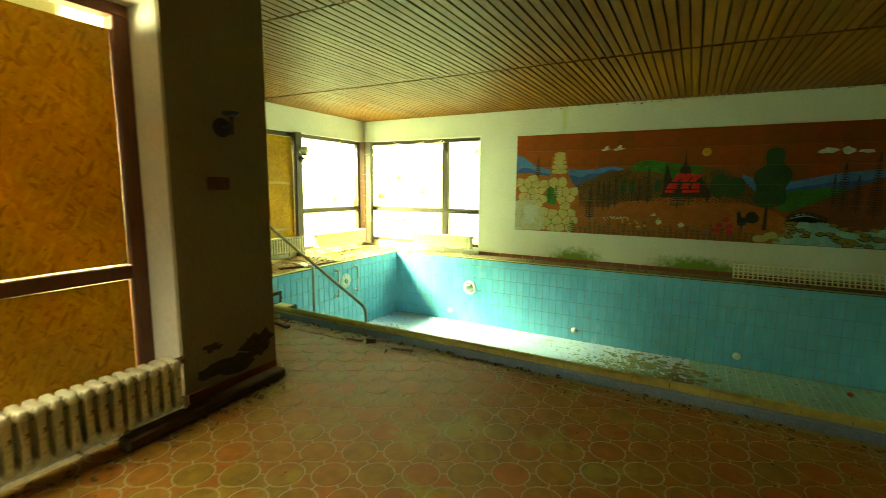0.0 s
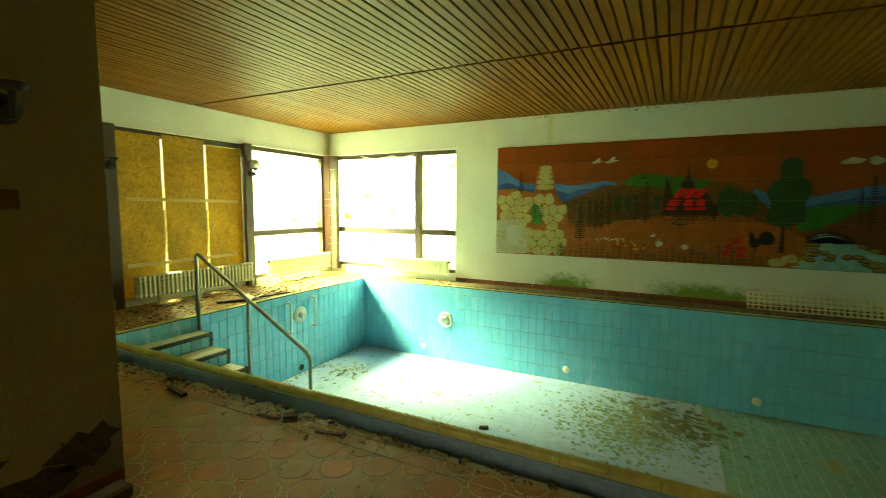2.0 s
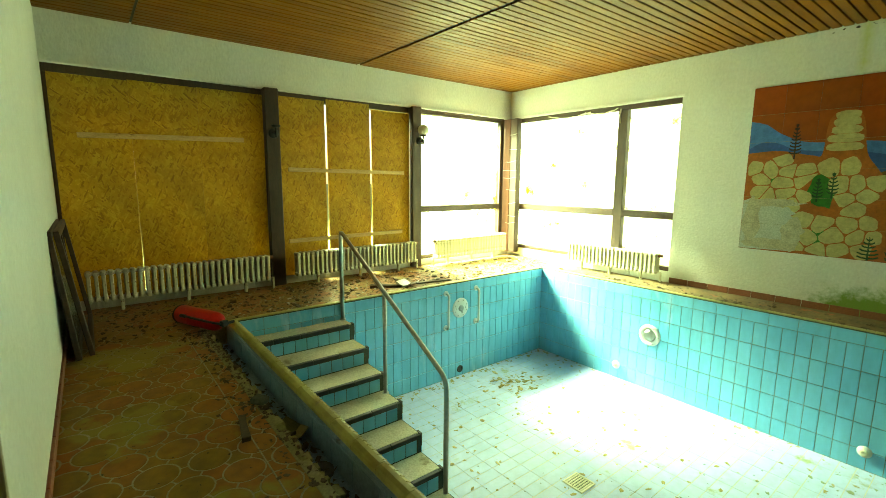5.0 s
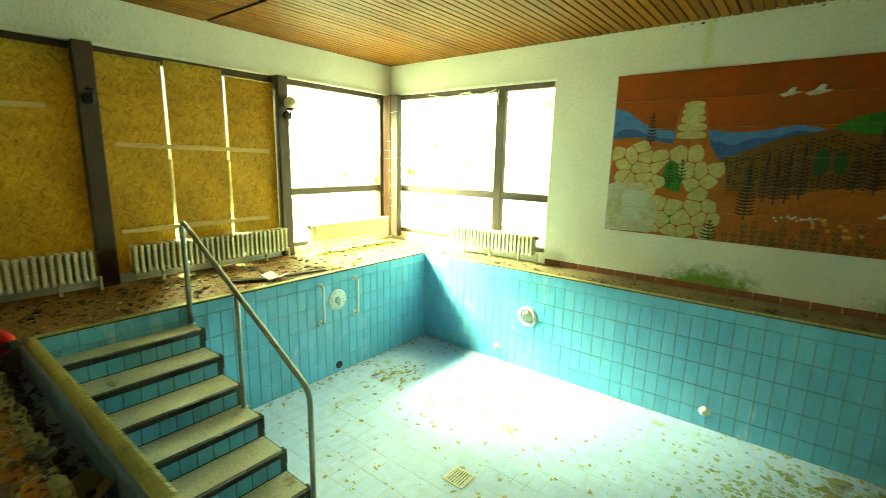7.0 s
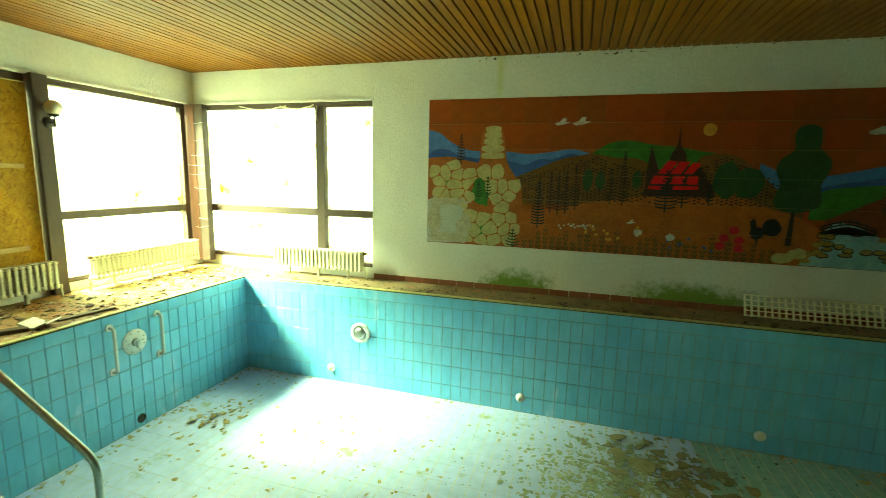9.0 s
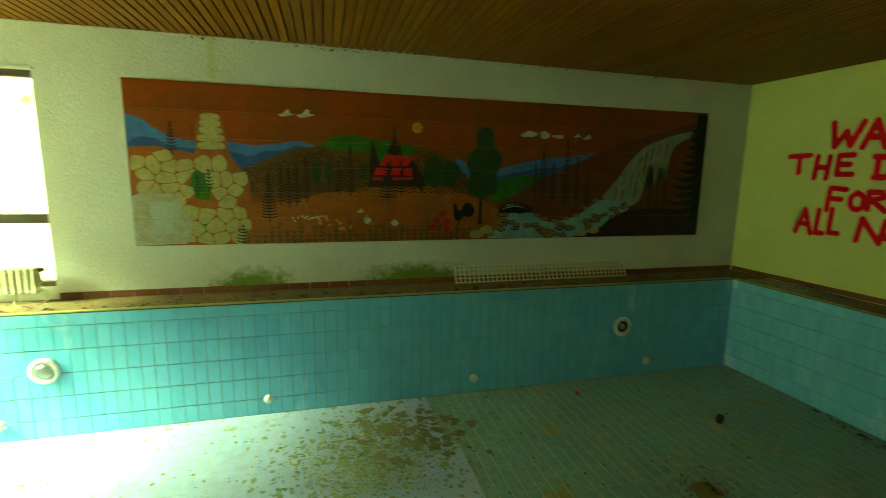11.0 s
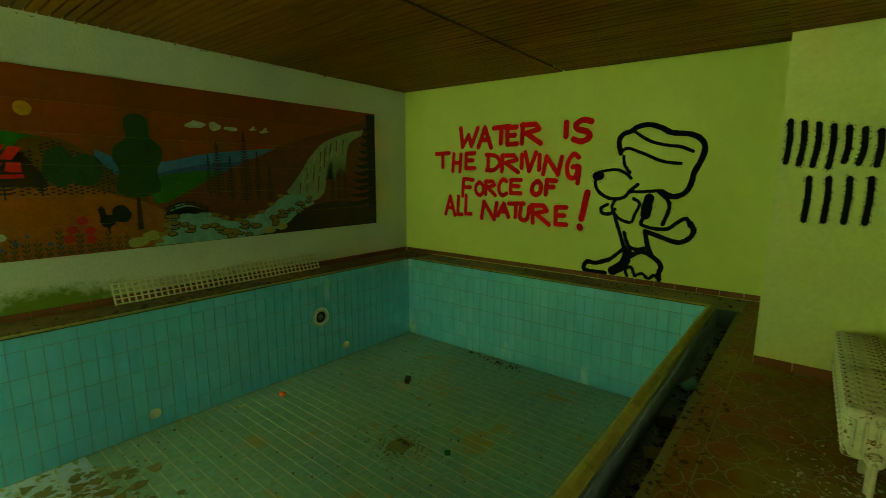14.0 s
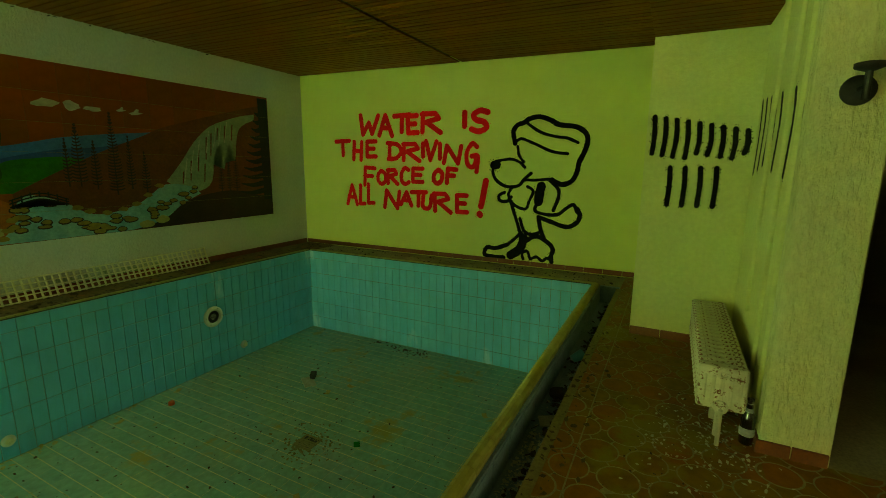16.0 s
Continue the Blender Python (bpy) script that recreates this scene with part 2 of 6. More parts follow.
# olive silt film, with the east floor's shade also put into the colour
SILTSHADED = surf("silted_shaded_floor_tile", (0.24, 0.45, 0.42), (0.20, 0.38, 0.33), 0.9, 0.5, 0.75, bump=0.12, bscale=30, fine=16, fineamt=0.3, rand=0.3,
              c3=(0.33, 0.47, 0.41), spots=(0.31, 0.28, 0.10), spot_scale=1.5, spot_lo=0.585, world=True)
GROUT = surf("sooty_grout", (0.05, 0.06, 0.045), (0.09, 0.09, 0.06), 5, 0.9, bump=0.2)
POOLGROUT = surf("brown_pool_grout", (0.20, 0.18, 0.10), (0.30, 0.27, 0.17), 3, 0.9, bump=0.2)
GROUTPALE = surf("yellowed_grout", (0.72, 0.66, 0.44), (0.60, 0.55, 0.36), 3, 0.9, bump=0.2, spots=(0.25, 0.2, 0.1), spot_scale=2)
YELLOW = surf("yellow_grip_tile", (0.46, 0.42, 0.13), (0.39, 0.35, 0.10), 4, 0.35, 0.6, bump=0.1, fine=14, fineamt=0.3, rand=0.4, c3=(0.42, 0.38, 0.10),
              spots=(0.22, 0.18, 0.08), spot_scale=4, spot_lo=0.68, world=True)
GUTTER = surf("grey_blue_gutter", (0.18, 0.28, 0.42), (0.23, 0.33, 0.46), 2.5, 0.4, 0.7, bump=0.15, spots=(0.06, 0.05, 0.035), spot_scale=2.2, spot_lo=0.64)
TERRA = surf("terracotta_tile", (0.25, 0.145, 0.022), (0.21, 0.135, 0.020), 1.6, 0.42, 0.65, bump=0.12, bscale=30, fine=14, fineamt=0.35, rand=0.62,
             c3=(0.35, 0.085, 0.014), spots=(0.23, 0.18, 0.032), spot_scale=1.7, spot_lo=0.55, spec=0.26, world=True)
RING = surf("pale_tile_grout", (0.40, 0.36, 0.24), (0.28, 0.25, 0.16), 2.4, 0.9, bump=0.25, bscale=60)
MUDDY = surf("muddy_terracotta_deck", (0.24, 0.15, 0.06), (0.15, 0.11, 0.05), 5, 0.85, bump=0.5, bscale=45, bdist=0.006, fine=30, fineamt=0.4, spots=(0.30, 0.10, 0.04), spot_scale=6, spot_lo=0.6)
SKIRT = surf("terracotta_skirting", (0.24, 0.065, 0.022), (0.18, 0.05, 0.02), 3, 0.4, 0.6, bump=0.1, rand=0.5, c3=(0.20, 0.075, 0.03), fineamt=0.3, world=True)
TREAD = surf("beige_mosaic_tread", (0.62, 0.58, 0.41), (0.52, 0.48, 0.33), 3, 0.7, bump=0.2, bscale=80, spots=(0.22, 0.18, 0.1), spot_scale=3, spot_lo=0.62)
NOSING = surf("black_nosing_tile", (0.025, 0.025, 0.022), (0.05, 0.048, 0.04), 6, 0.45, bump=0.1, spots=(0.25, 0.22, 0.15), spot_scale=7, spot_lo=0.66)
STEEL = surf("dull_stainless_steel", (0.55, 0.55, 0.50), (0.42, 0.42, 0.38), 9, 0.28, 0.45, metal=1.0, bump=0.03, fine=40, fineamt=0.2)
RADIATOR = surf("ivory_radiator_paint", (0.64, 0.62, 0.46), (0.55, 0.53, 0.38), 7, 0.42, 0.6, bump=0.12, bscale=60, fine=25, fineamt=0.25,
                spots=(0.17, 0.05, 0.012), spot_scale=24, spot_lo=0.575)
RUSTED = surf("rusting_ivory_paint", (0.66, 0.64, 0.48), (0.58, 0.56, 0.40), 7, 0.42, 0.6, bump=0.12, bscale=60, fine=25, fineamt=0.2,
              spots=(0.15, 0.045, 0.012), spot_scale=36, spot_lo=0.56)
RUST = surf("rusty_pipe", (0.20, 0.09, 0.04), (0.10, 0.05, 0.03), 20, 0.8, bump=0.5, bscale=70)
FRAME = surf("brown_window_timber", (0.045, 0.022, 0.012), (0.07, 0.035, 0.018), 8, 0.5, bump=0.2, bscale=40, stretch=(4, 4, 0.6), fineamt=0.4)
REDWOOD = surf("reddish_frame_timber", (0.19, 0.06, 0.022), (0.13, 0.04, 0.016), 8, 0.5, bump=0.2, bscale=40, stretch=(4, 4, 0.6), fineamt=0.4)
BATTEN = surf("raw_spruce_batten", (0.66, 0.48, 0.20), (0.54, 0.37, 0.14), 9, 0.75, bump=0.25, bscale=45, stretch=(4, 0.7, 4), spots=(0.2, 0.11, 0.04), spot_scale=12)
OSB = osb_material("strand_board", 0.045)
# same thickness as the other boards; more translucency added for the hall window's glow
GLOWOSB = osb_material("glowing_strand_board", 0.085)
BLACK = surf("black_iron", (0.012, 0.012, 0.011), (0.03, 0.028, 0.025), 12, 0.5, bump=0.1, spec=0.4)
IVORY = surf("aged_white_plastic", (0.80, 0.77, 0.56), (0.72, 0.69, 0.48), 10, 0.45, bump=0.05, fineamt=0.15, spots=(0.42, 0.36, 0.18), spot_scale=15, spot_lo=0.7)
WHITEPLASTIC = surf("weathered_white_plastic", (0.80, 0.81, 0.77), (0.70, 0.71, 0.66), 12, 0.4, bump=0.05, fineamt=0.12, spots=(0.45, 0.42, 0.32), spot_scale=18, spot_lo=0.7)
OPAL = surf("opal_glass", (0.8, 0.8, 0.74), (0.75, 0.74, 0.66), 6, 0.15, bump=0.02, fineamt=0.1)
REDPAINT = surf("red_extinguisher_enamel", (0.62, 0.004, 0.008), (0.52, 0.003, 0.006), 8, 0.42, 0.55, bump=0.05, fineamt=0.25, spec=0.25)
RUBBER = surf("black_rubber", (0.02, 0.02, 0.02), (0.035, 0.033, 0.03), 15, 0.7, bump=0.1)
SPRAYRED = surf("red_spray_paint", (0.93, 0.004, 0.03), (0.86, 0.003, 0.024), 6, 0.7, spec=0.15, bump=0.3, bscale=34, bdist=0.006, fineamt=0.2)
SPRAYBLACK = surf("black_spray_paint", (0.008, 0.008, 0.007), (0.016, 0.016, 0.012), 9, 0.7, spec=0.08, bump=0.3, bscale=34, bdist=0.006, fineamt=0.4)
WOODDEBRIS = surf("rotten_wood", (0.085, 0.055, 0.028), (0.05, 0.03, 0.016), 12, 0.85, bump=0.5, bscale=50, rand=0.6, c3=(0.16, 0.12, 0.06))
LEAF = surf("dead_leaf", (0.46, 0.36, 0.10), (0.30, 0.21, 0.05), 20, 0.8, bump=0.2, rand=0.8, c3=(0.50, 0.44, 0.24))
DIRT = surf("dark_soil_litter", (0.055, 0.042, 0.024), (0.09, 0.07, 0.04), 25, 0.95, bump=0.9, bscale=60, bdist=0.01, rand=0.5, c3=(0.035, 0.028, 0.018))
SHARD = surf("broken_glass_shard", (0.30, 0.36, 0.20), (0.20, 0.25, 0.12), 9, 0.08, 0.2, bump=0.02, rand=0.7, c3=(0.46, 0.54, 0.40), fineamt=0.15, spec=0.8)
GLASSCRUMB = surf("crumbled_clear_glass", (0.56, 0.58, 0.52), (0.42, 0.45, 0.40), 9, 0.1, 0.25, bump=0.02, rand=0.7, c3=(0.70, 0.72, 0.66), fineamt=0.1, spec=0.8)
BOARDBITS = surf("muddy_sheet_fragment", (0.20, 0.185, 0.06), (0.13, 0.115, 0.035), 8, 0.7, bump=0.3, rand=0.6, c3=(0.30, 0.26, 0.13))
PAPER = surf("crumpled_grey_paper", (0.55, 0.53, 0.45), (0.42, 0.40, 0.33), 14, 0.85, bump=0.4)
BOTTLE = surf("brown_bottle_glass", (0.012, 0.009, 0.005), (0.02, 0.013, 0.006), 8, 0.08, 0.12, bump=0, coat=0.5)
GREENGLASS = surf("green_bottle_glass", (0.01, 0.20, 0.03), (0.01, 0.14, 0.02), 8, 0.08, 0.15, bump=0)
PLASTERWHITE = surf("broken_white_plaster", (0.78, 0.77, 0.70), (0.68, 0.66, 0.58), 9, 0.85, bump=0.4, bscale=40)
LABEL = surf("torn_paper_label", (0.45, 0.47, 0.45), (0.35, 0.37, 0.36), 20, 0.8, bump=0.2)
ORANGE = surf("orange_plastic", (0.75, 0.10, 0.015), (0.65, 0.08, 0.01), 8, 0.4, bump=0.05)
PANE = glass_material("dirty_window_glass", (1.0, 1.0, 1.0), 0.0, (0.42, 0.36, 0.035))
MIRROR = surf("dusty_mirror", (0.30, 0.34, 0.28), (0.24, 0.27, 0.22), 6, 0.12, 0.3, metal=0.9, bump=0.03, spots=(0.12, 0.10, 0.06), spot_scale=6)
GRASS = surf("rough_grass", (0.12, 0.14, 0.035), (0.16, 0.16, 0.05), 0.6, 0.95, bump=0.8, bscale=20, bdist=0.05)
RENDERED = surf("outer_render", (0.6, 0.6, 0.55), (0.5, 0.5, 0.45), 2, 0.9, bump=0.3)

# ---- building blocks ----


def mesh_of(bm, name, material, smooth=False):
    me = bpy.data.meshes.new(name)
    bm.normal_update()
    bm.to_mesh(me)
    bm.free()
    for m in (material if isinstance(material, (list, tuple)) else (material,)):
        me.materials.append(m)
    if smooth:
        me.shade_smooth()
    return me


def part(name, bm, material, parent=None, label="", smooth=False):
    """Links a bmesh as one mesh object, under a thing or a part."""
    ob = new(name, mesh_of(bm, name, material, smooth))
    if parent is not None:
        ob.parent = parent
    if label:
        ob["label"] = label
    return ob


def thing(name, m, label, category, group=""):
    ob = new(name)
    ob.empty_display_size = 0.1
    ob.matrix_world = m
    return tagged(ob, label, category, group)


def add_box(bm, lo, hi, bevel=0.0, m=None, segments=1):
    r = bmesh.ops.create_cube(bm, size=1.0)
    vs = r["verts"]
    size = [h - q for q, h in zip(lo, hi)]
    mid = [(h + q) / 2 for q, h in zip(lo, hi)]
    for v in vs:
        v.co = Vector([v.co[k] * size[k] + mid[k] for k in range(3)])
    if bevel:
        es = list({e for v in vs for e in v.link_edges})
        vs = bmesh.ops.bevel(bm, geom=es, offset=bevel, segments=segments, affect="EDGES", profile=0.5)["verts"]
    if m is not None:
        bmesh.ops.transform(bm, matrix=m, verts=list(vs))
    return bm


def box(lo, hi, bevel=0.0, m=None, segments=1):
    return add_box(bmesh.new(), lo, hi, bevel, m, segments)


def boxes(items, bevel=0.0):
    bm = bmesh.new()
    for lo, hi in items:
        add_box(bm, lo, hi, bevel)
    return bm


def add_tube(bm, pts, r, seg=10, closed=False):
    """A round bar along a line of points, with radius r (a number, or one for each point)."""
    pts = [Vector(p) for p in pts]
    n = len(pts)
    rings = []
    ref = Vector((0.31, 0.17, 0.93)).normalized()
    for i, p in enumerate(pts):
        a = pts[(i - 1) % n] if closed or i else p
        b = pts[(i + 1) % n] if closed or i < n - 1 else p
        d = (b - a).normalized()
        side = d.cross(ref)
        side = side.normalized() if side.length > 1e-4 else d.orthogonal().normalized()
        up = side.cross(d).normalized()
        rad = r[i] if isinstance(r, (list, tuple)) else r
        rings.append([bm.verts.new(p + rad * (math.cos(k * math.tau / seg) * side + math.sin(k * math.tau / seg) * up)) for k in range(seg)])
    for i in range(n if closed else n - 1):
        x, y = rings[i], rings[(i + 1) % n]
        for k in range(seg):
            bm.faces.new((x[k], x[(k + 1) % seg], y[(k + 1) % seg], y[k]))
    if not closed:
        bm.faces.new(rings[0][::-1])
        bm.faces.new(rings[-1])
    bmesh.ops.recalc_face_normals(bm, faces=bm.faces[:])
    return bm


def tube(pts, r, seg=10, closed=False):
    return add_tube(bmesh.new(), pts, r, seg, closed)


def bend(a, corner, b, radius, steps=6):
    """Points round a corner, between the legs towards a and b."""
    c = Vector(corner)
    p, q = c + (Vector(a) - c).normalized() * radius, c + (Vector(b) - c).normalized() * radius
    return [((1 - s) ** 2) * p + 2 * s * (1 - s) * c + s * s * q for s in (k / steps for k in range(steps + 1))]


def lathe(profile, seg=24, m=None):
    """A turned body round z from (radius, height) pairs."""
    bm = bmesh.new()
    rings = []
    for r, z in profile:
        rings.append([bm.verts.new((max(r, 1e-4) * math.cos(k * math.tau / seg), max(r, 1e-4) * math.sin(k * math.tau / seg), z)) for k in range(seg)])
    for x, y in zip(rings, rings[1:]):
        for k in range(seg):
            bm.faces.new((x[k], x[(k + 1) % seg], y[(k + 1) % seg], y[k]))
    bm.faces.new(rings[0][::-1])
    bm.faces.new(rings[-1])
    bmesh.ops.recalc_face_normals(bm, faces=bm.faces[:])
    if m is not None:
        bmesh.ops.transform(bm, matrix=m, verts=bm.verts[:])
    return bm


def structure(name, bm, material, label="", category=""):
    return tagged(part(name, bm, material), label, category or name.split("_")[0], kind="structure")


def bevelled_piece(name, sx, sy, depth, bevel, material):
    """One tile lying flat: a block whose upper edge is chamfered; origin at the middle of its underside."""
    x, y = sx / 2, sy / 2
    b = bevel
    v = [(-x, -y, 0), (x, -y, 0), (x, y, 0), (-x, y, 0), (-x, -y, depth - b), (x, -y, depth - b), (x, y, depth - b), (-x, y, depth - b),
         (-x + b, -y + b, depth), (x - b, -y + b, depth), (x - b, y - b, depth), (-x + b, y - b, depth)]
    f = [(8, 9, 10, 11)]
    for k in range(4):
        j = (k + 1) % 4
        f += [(k, j, 4 + j, 4 + k), (4 + k, 4 + j, 8 + j, 8 + k)]
    me = bpy.data.meshes.new(name)
    me.from_pydata(v, [], f)
    me.materials.append(material)
    return me


def lay(name, me, m, parent):
    ob = new(name, me)
    ob.matrix_world = m
    ob.parent = parent
    return ob


def join_copies(name, items, material, parent):
    """Many alike pieces as one mesh of kind stuff: items are (mesh, matrix)."""
    vs, fs = [], []
    for me, m in items:
        k = len(vs)
        vs += [m @ v.co for v in me.vertices]
        fs += [[k + i for i in p.vertices] for p in me.polygons]
    me = bpy.data.meshes.new(name)
    me.from_pydata(vs, [], fs)
    me.materials.append(material)
    ob = new(name, me)
    if parent is not None:
        ob.parent = parent
    return tagged(ob, kind="stuff")

# ---- large structure ----
FZ = -0.05                                                 # the deck
XW, XE, YN, YS, CEIL = -6.73, 5.49, 8.55, 2.20, 2.855      # hall: west, east, north, south faces and ceiling
PXW, PXE, PYN, PYS, PZ = -5.36, 4.845, 7.895, 3.455, -1.33  # pool basin
LINTEL = 2.385

structure("ground", boxes([((-150, -150, -0.6), (-7.4, 150, -0.35)), ((7.5, -150, -0.6), (150, 150, -0.35)),
                           ((-7.4, 9.4, -0.6), (7.5, 150, -0.35)), ((-7.4, -150, -0.6), (7.5, -3.6, -0.35)),
                           ((-7.4, -3.6, -0.6), (-2.95, 1.5, -0.35))]), GRASS, "rough green grass round the building", "ground")

# decks and floors under the tiles
structure("floor", boxes([((XW, YS - 0.02, -0.30), (PXW - 0.02, YN, FZ + 0.0018)), ((PXW - 0.02, YS - 0.02, -0.40), (XE, 3.15, FZ + 0.0018)),
                          ((-2.95, -3.3, -0.30), (XE, YS - 0.02, FZ + 0.0018))]), RING, "pale grouted bed of the round terracotta floor tiles", "floor")
structure("floor_north", box((PXW - 0.02, PYN + 0.02, -0.30), (XE, YN, -0.045)), MUDDY, "narrow littered deck between pool and mural wall", "floor")
structure("floor_east", box((PXE + 0.02, 3.15, -0.30), (XE, PYN + 0.02, -0.052)), RING, "narrow dark deck beside the painted wall", "floor")

# walls
wall_north = structure("wall_north", boxes([((-3.74, YN, -0.3), (XE + 0.3, YN + 0.3, CEIL + 0.2)), ((XW - 0.3, YN, LINTEL), (-3.74, YN + 0.3, CEIL + 0.2)),
                                            ((XW - 0.3, YN + 0.02, -0.3), (-3.74, YN + 0.3, 0.10))]), MURALWALL,
                       "white rough plaster wall with green algae above the skirting", "wall")
structure("wall_west", boxes([((XW - 0.3, YS - 0.3, LINTEL), (XW, YN, CEIL + 0.2)), ((XW - 0.3, YS - 0.3, -0.3), (XW - 0.02, YN + 0.02, 0.05))]), WHITE,
          "white rough plaster lintel above the boarded windows", "wall")
structure("wall_east", box((XE, 1.92, -0.3), (XE + 0.3, YN, CEIL + 0.2)), SMOOTH, "smooth pale yellow-green wall with spray-painted lettering", "wall")
structure("wall_south", box((XW - 0.3, 1.50, -0.3), (-2.55, YS, CEIL + 0.2)), WHITE, "white rough plaster wall ending in a darkened pillar", "wall")
# dark slab over the wall's end: its shade is in the plaster colour
structure("pillar_face", box((-2.549, 1.503, FZ), (-2.52, YS + 0.002, CEIL - 0.002)), SHADEPLASTER, "stained pillar face with flaked plaster, shade put into its colour", "wall")
structure("wall_pillar", box((1.95, 1.92, -0.3), (2.10, YS + 0.003, CEIL + 0.2), 0.006), CREAM, "cream pillar of furrowed plaster beside the niche", "wall")
structure("wall_niche", boxes([((2.10, 1.92, -0.3), (XE, YS, CEIL + 0.2)), ((3.41, YS, -0.3), (XE, 2.93, CEIL + 0.2))]), PIERPAINT,
          "cream rough plaster pier and niche wall", "wall")
structure("wall_hall_west", boxes([((-2.95, -3.3, LINTEL), (-2.55, 1.50, CEIL + 0.2)), ((-2.95, -3.3, -0.3), (-2.57, 1.50, 0.06)),
                                   ((-2.95, -3.3, 0.06), (-2.55, -1.5, LINTEL))]), WHITE, "plain wall round the hall window", "wall")
# unseen wall added to keep the hall lamp's light out of the side room
structure("wall_partition", box((1.95, -3.3, -0.3), (2.12, 0.80, CEIL + 0.2)), SHADEPLASTER, "added side-room wall with shade put into its dark colour", "wall")
# closing walls added round the side room, coloured dark in place of shade
structure("wall_hall_south", box((-2.95, -3.6, -0.3), (XE + 0.3, -3.3, CEIL + 0.2)), SHADEPLASTER, "added side-room wall with shade put into its dark colour", "wall")
structure("wall_hall_east", box((XE, -3.3, -0.3), (XE + 0.3, 1.92, CEIL + 0.2)), SHADEPLASTER, "added side-room wall with shade put into its dark colour", "wall")

# ceiling: boards along y in one mesh with dark gaps
bm = bmesh.new()
pitch = 0.094
for x0, x1, y0, y1 in ((XW, XE, 5.545, YN), (XW, XE, 2.955, 5.495), (XW, XE, YS, 2.93), (-2.55, XE, -3.3, YS - 0.02)):
    n = int((x1 - x0) / pitch)
    for k in range(n + 1):
        a = x0 + k * pitch + random.uniform(-0.001, 0.001)
        b = min(a + pitch - 0.014, x1)
        if b - a < 0.02:
            continue
        dz = random.uniform(-0.0015, 0.0015)
        z = CEIL + dz
        vs = [bm.verts.new(c) for c in ((a, y0, z + 0.016), (a, y0, z + 0.004), (a + 0.004, y0, z), (b - 0.004, y0, z), (b, y0, z + 0.004), (b, y0, z + 0.016))]
        we = [bm.verts.new((v.co.x, y1, v.co.z)) for v in vs]
        for i in range(5):
            bm.faces.new((vs[i], vs[i + 1], we[i + 1], we[i]))
        bm.faces.new(vs[::-1])
        bm.faces.new(we)
bmesh.ops.recalc_face_normals(bm, faces=bm.faces[:])
for v in bm.verts:   # the boards sag towards the south-east
    v.co.z -= 0.045 * max(0.0, (v.co.x + 1.0) / 6.5)
    v.co.z -= 0.075 * max(0.0, (v.co.x + 6.7) / 12.2) * max(0.0, min(1.0, (8.55 - v.co.y) / 5.6))
structure("ceiling", bm, PINE, "varnished pine board ceiling with dark gaps", "ceiling")
# black sheet close behind the boards paints the shade of their gaps
structure("ceiling_void", box((XW - 0.3, -3.6, CEIL + 0.018), (XE + 0.3, YN + 0.3, CEIL + 0.22)), GAPSHADE, "black backing above the ceiling boards, standing for shade in the gaps", "ceiling")

# pool basin shell
basin = structure("pool", boxes([((PXW - 0.02, PYS - 0.08, PZ - 0.2), (PXE + 0.02, PYN + 0.02, PZ - 0.006)),
                                 ((PXW - 0.02, PYN + 0.006, PZ - 0.2), (PXE + 0.02, PYN + 0.02, -0.05)),
                                 ((PXW - 0.02, PYS - 0.06, PZ - 0.2), (PXW - 0.006, PYN + 0.02, -0.05)),
                                 ((PXE + 0.006, PYS - 0.06, PZ - 0.2), (PXE + 0.02, PYN + 0.02, -0.05)),
                                 ((PXW - 0.02, PYS - 0.07, PZ - 0.2), (PXE + 0.02, PYS - 0.006, -0.03))]), POOLGROUT,
                  "empty swimming pool lined with turquoise tiles", "pool")

# overflow gutter along the near side
structure("gutter", boxes([((PXW - 0.02, 3.15, -0.40), (PXE + 0.02, 3.384, -0.23)), ((PXW - 0.02, 3.15, -0.23), (PXE + 0.02, 3.165, FZ - 0.004)),
                           ((PXW - 0.02, 3.366, -0.23), (PXE + 0.02, 3.384, -0.05)), ((PXE - 0.02, 3.155, -0.23), (PXE + 0.02, 3.366, -0.03))]),
          GUTTER, "grey-blue overflow gutter full of soil and litter", "gutter")

# ---- windows ----


def window_frame(name, axis, at, a0, a1, z0, z1, posts, bars, material=FRAME, deep=0.09, label="dark brown timber window frame"):
    """Frame in a wall: along y at x = at, or along x at y = at; posts are (from, to), bars are (z from, z to)."""
    w = tagged(new(name), label, "window", kind="structure")

    def slab(pname, p0, p1, q0, q1, d=deep, mat=material):
        if axis == "y":
            return part(pname, box((at - d, p0, q0), (at, p1, q1), 0.006), mat, w)
        return part(pname, box((p0, at, q0), (p1, at + d, q1), 0.006), mat, w)

    slab("top_rail", a0, a1, z1 - 0.07, z1)
    slab("bottom_rail", a0, a1, z0, z0 + 0.06)
    for p0, p1 in posts:
        slab("post", p0, p1, z0 + 0.06, z1 - 0.07, deep + 0.01)
    edges = [a0] + [p for q in sorted(posts) for p in q] + [a1]
    for q0, q1 in bars:
        for k in range(0, len(edges), 2):
            if edges[k + 1] - edges[k] > 0.15:
                slab("bar", edges[k], edges[k + 1], q0, q1, deep - 0.02)
    return w


def pane(parent, lo, hi):
    o = part("pane", box(lo, hi), PANE, parent, "dirty clear window glass")
    o.visible_shadow = False
    return o


w1 = window_frame("window_1", "y", XW - 0.03, 6.54, 8.42, 0.05, LINTEL, [(8.33, 8.42)], [(0.80, 0.90)])
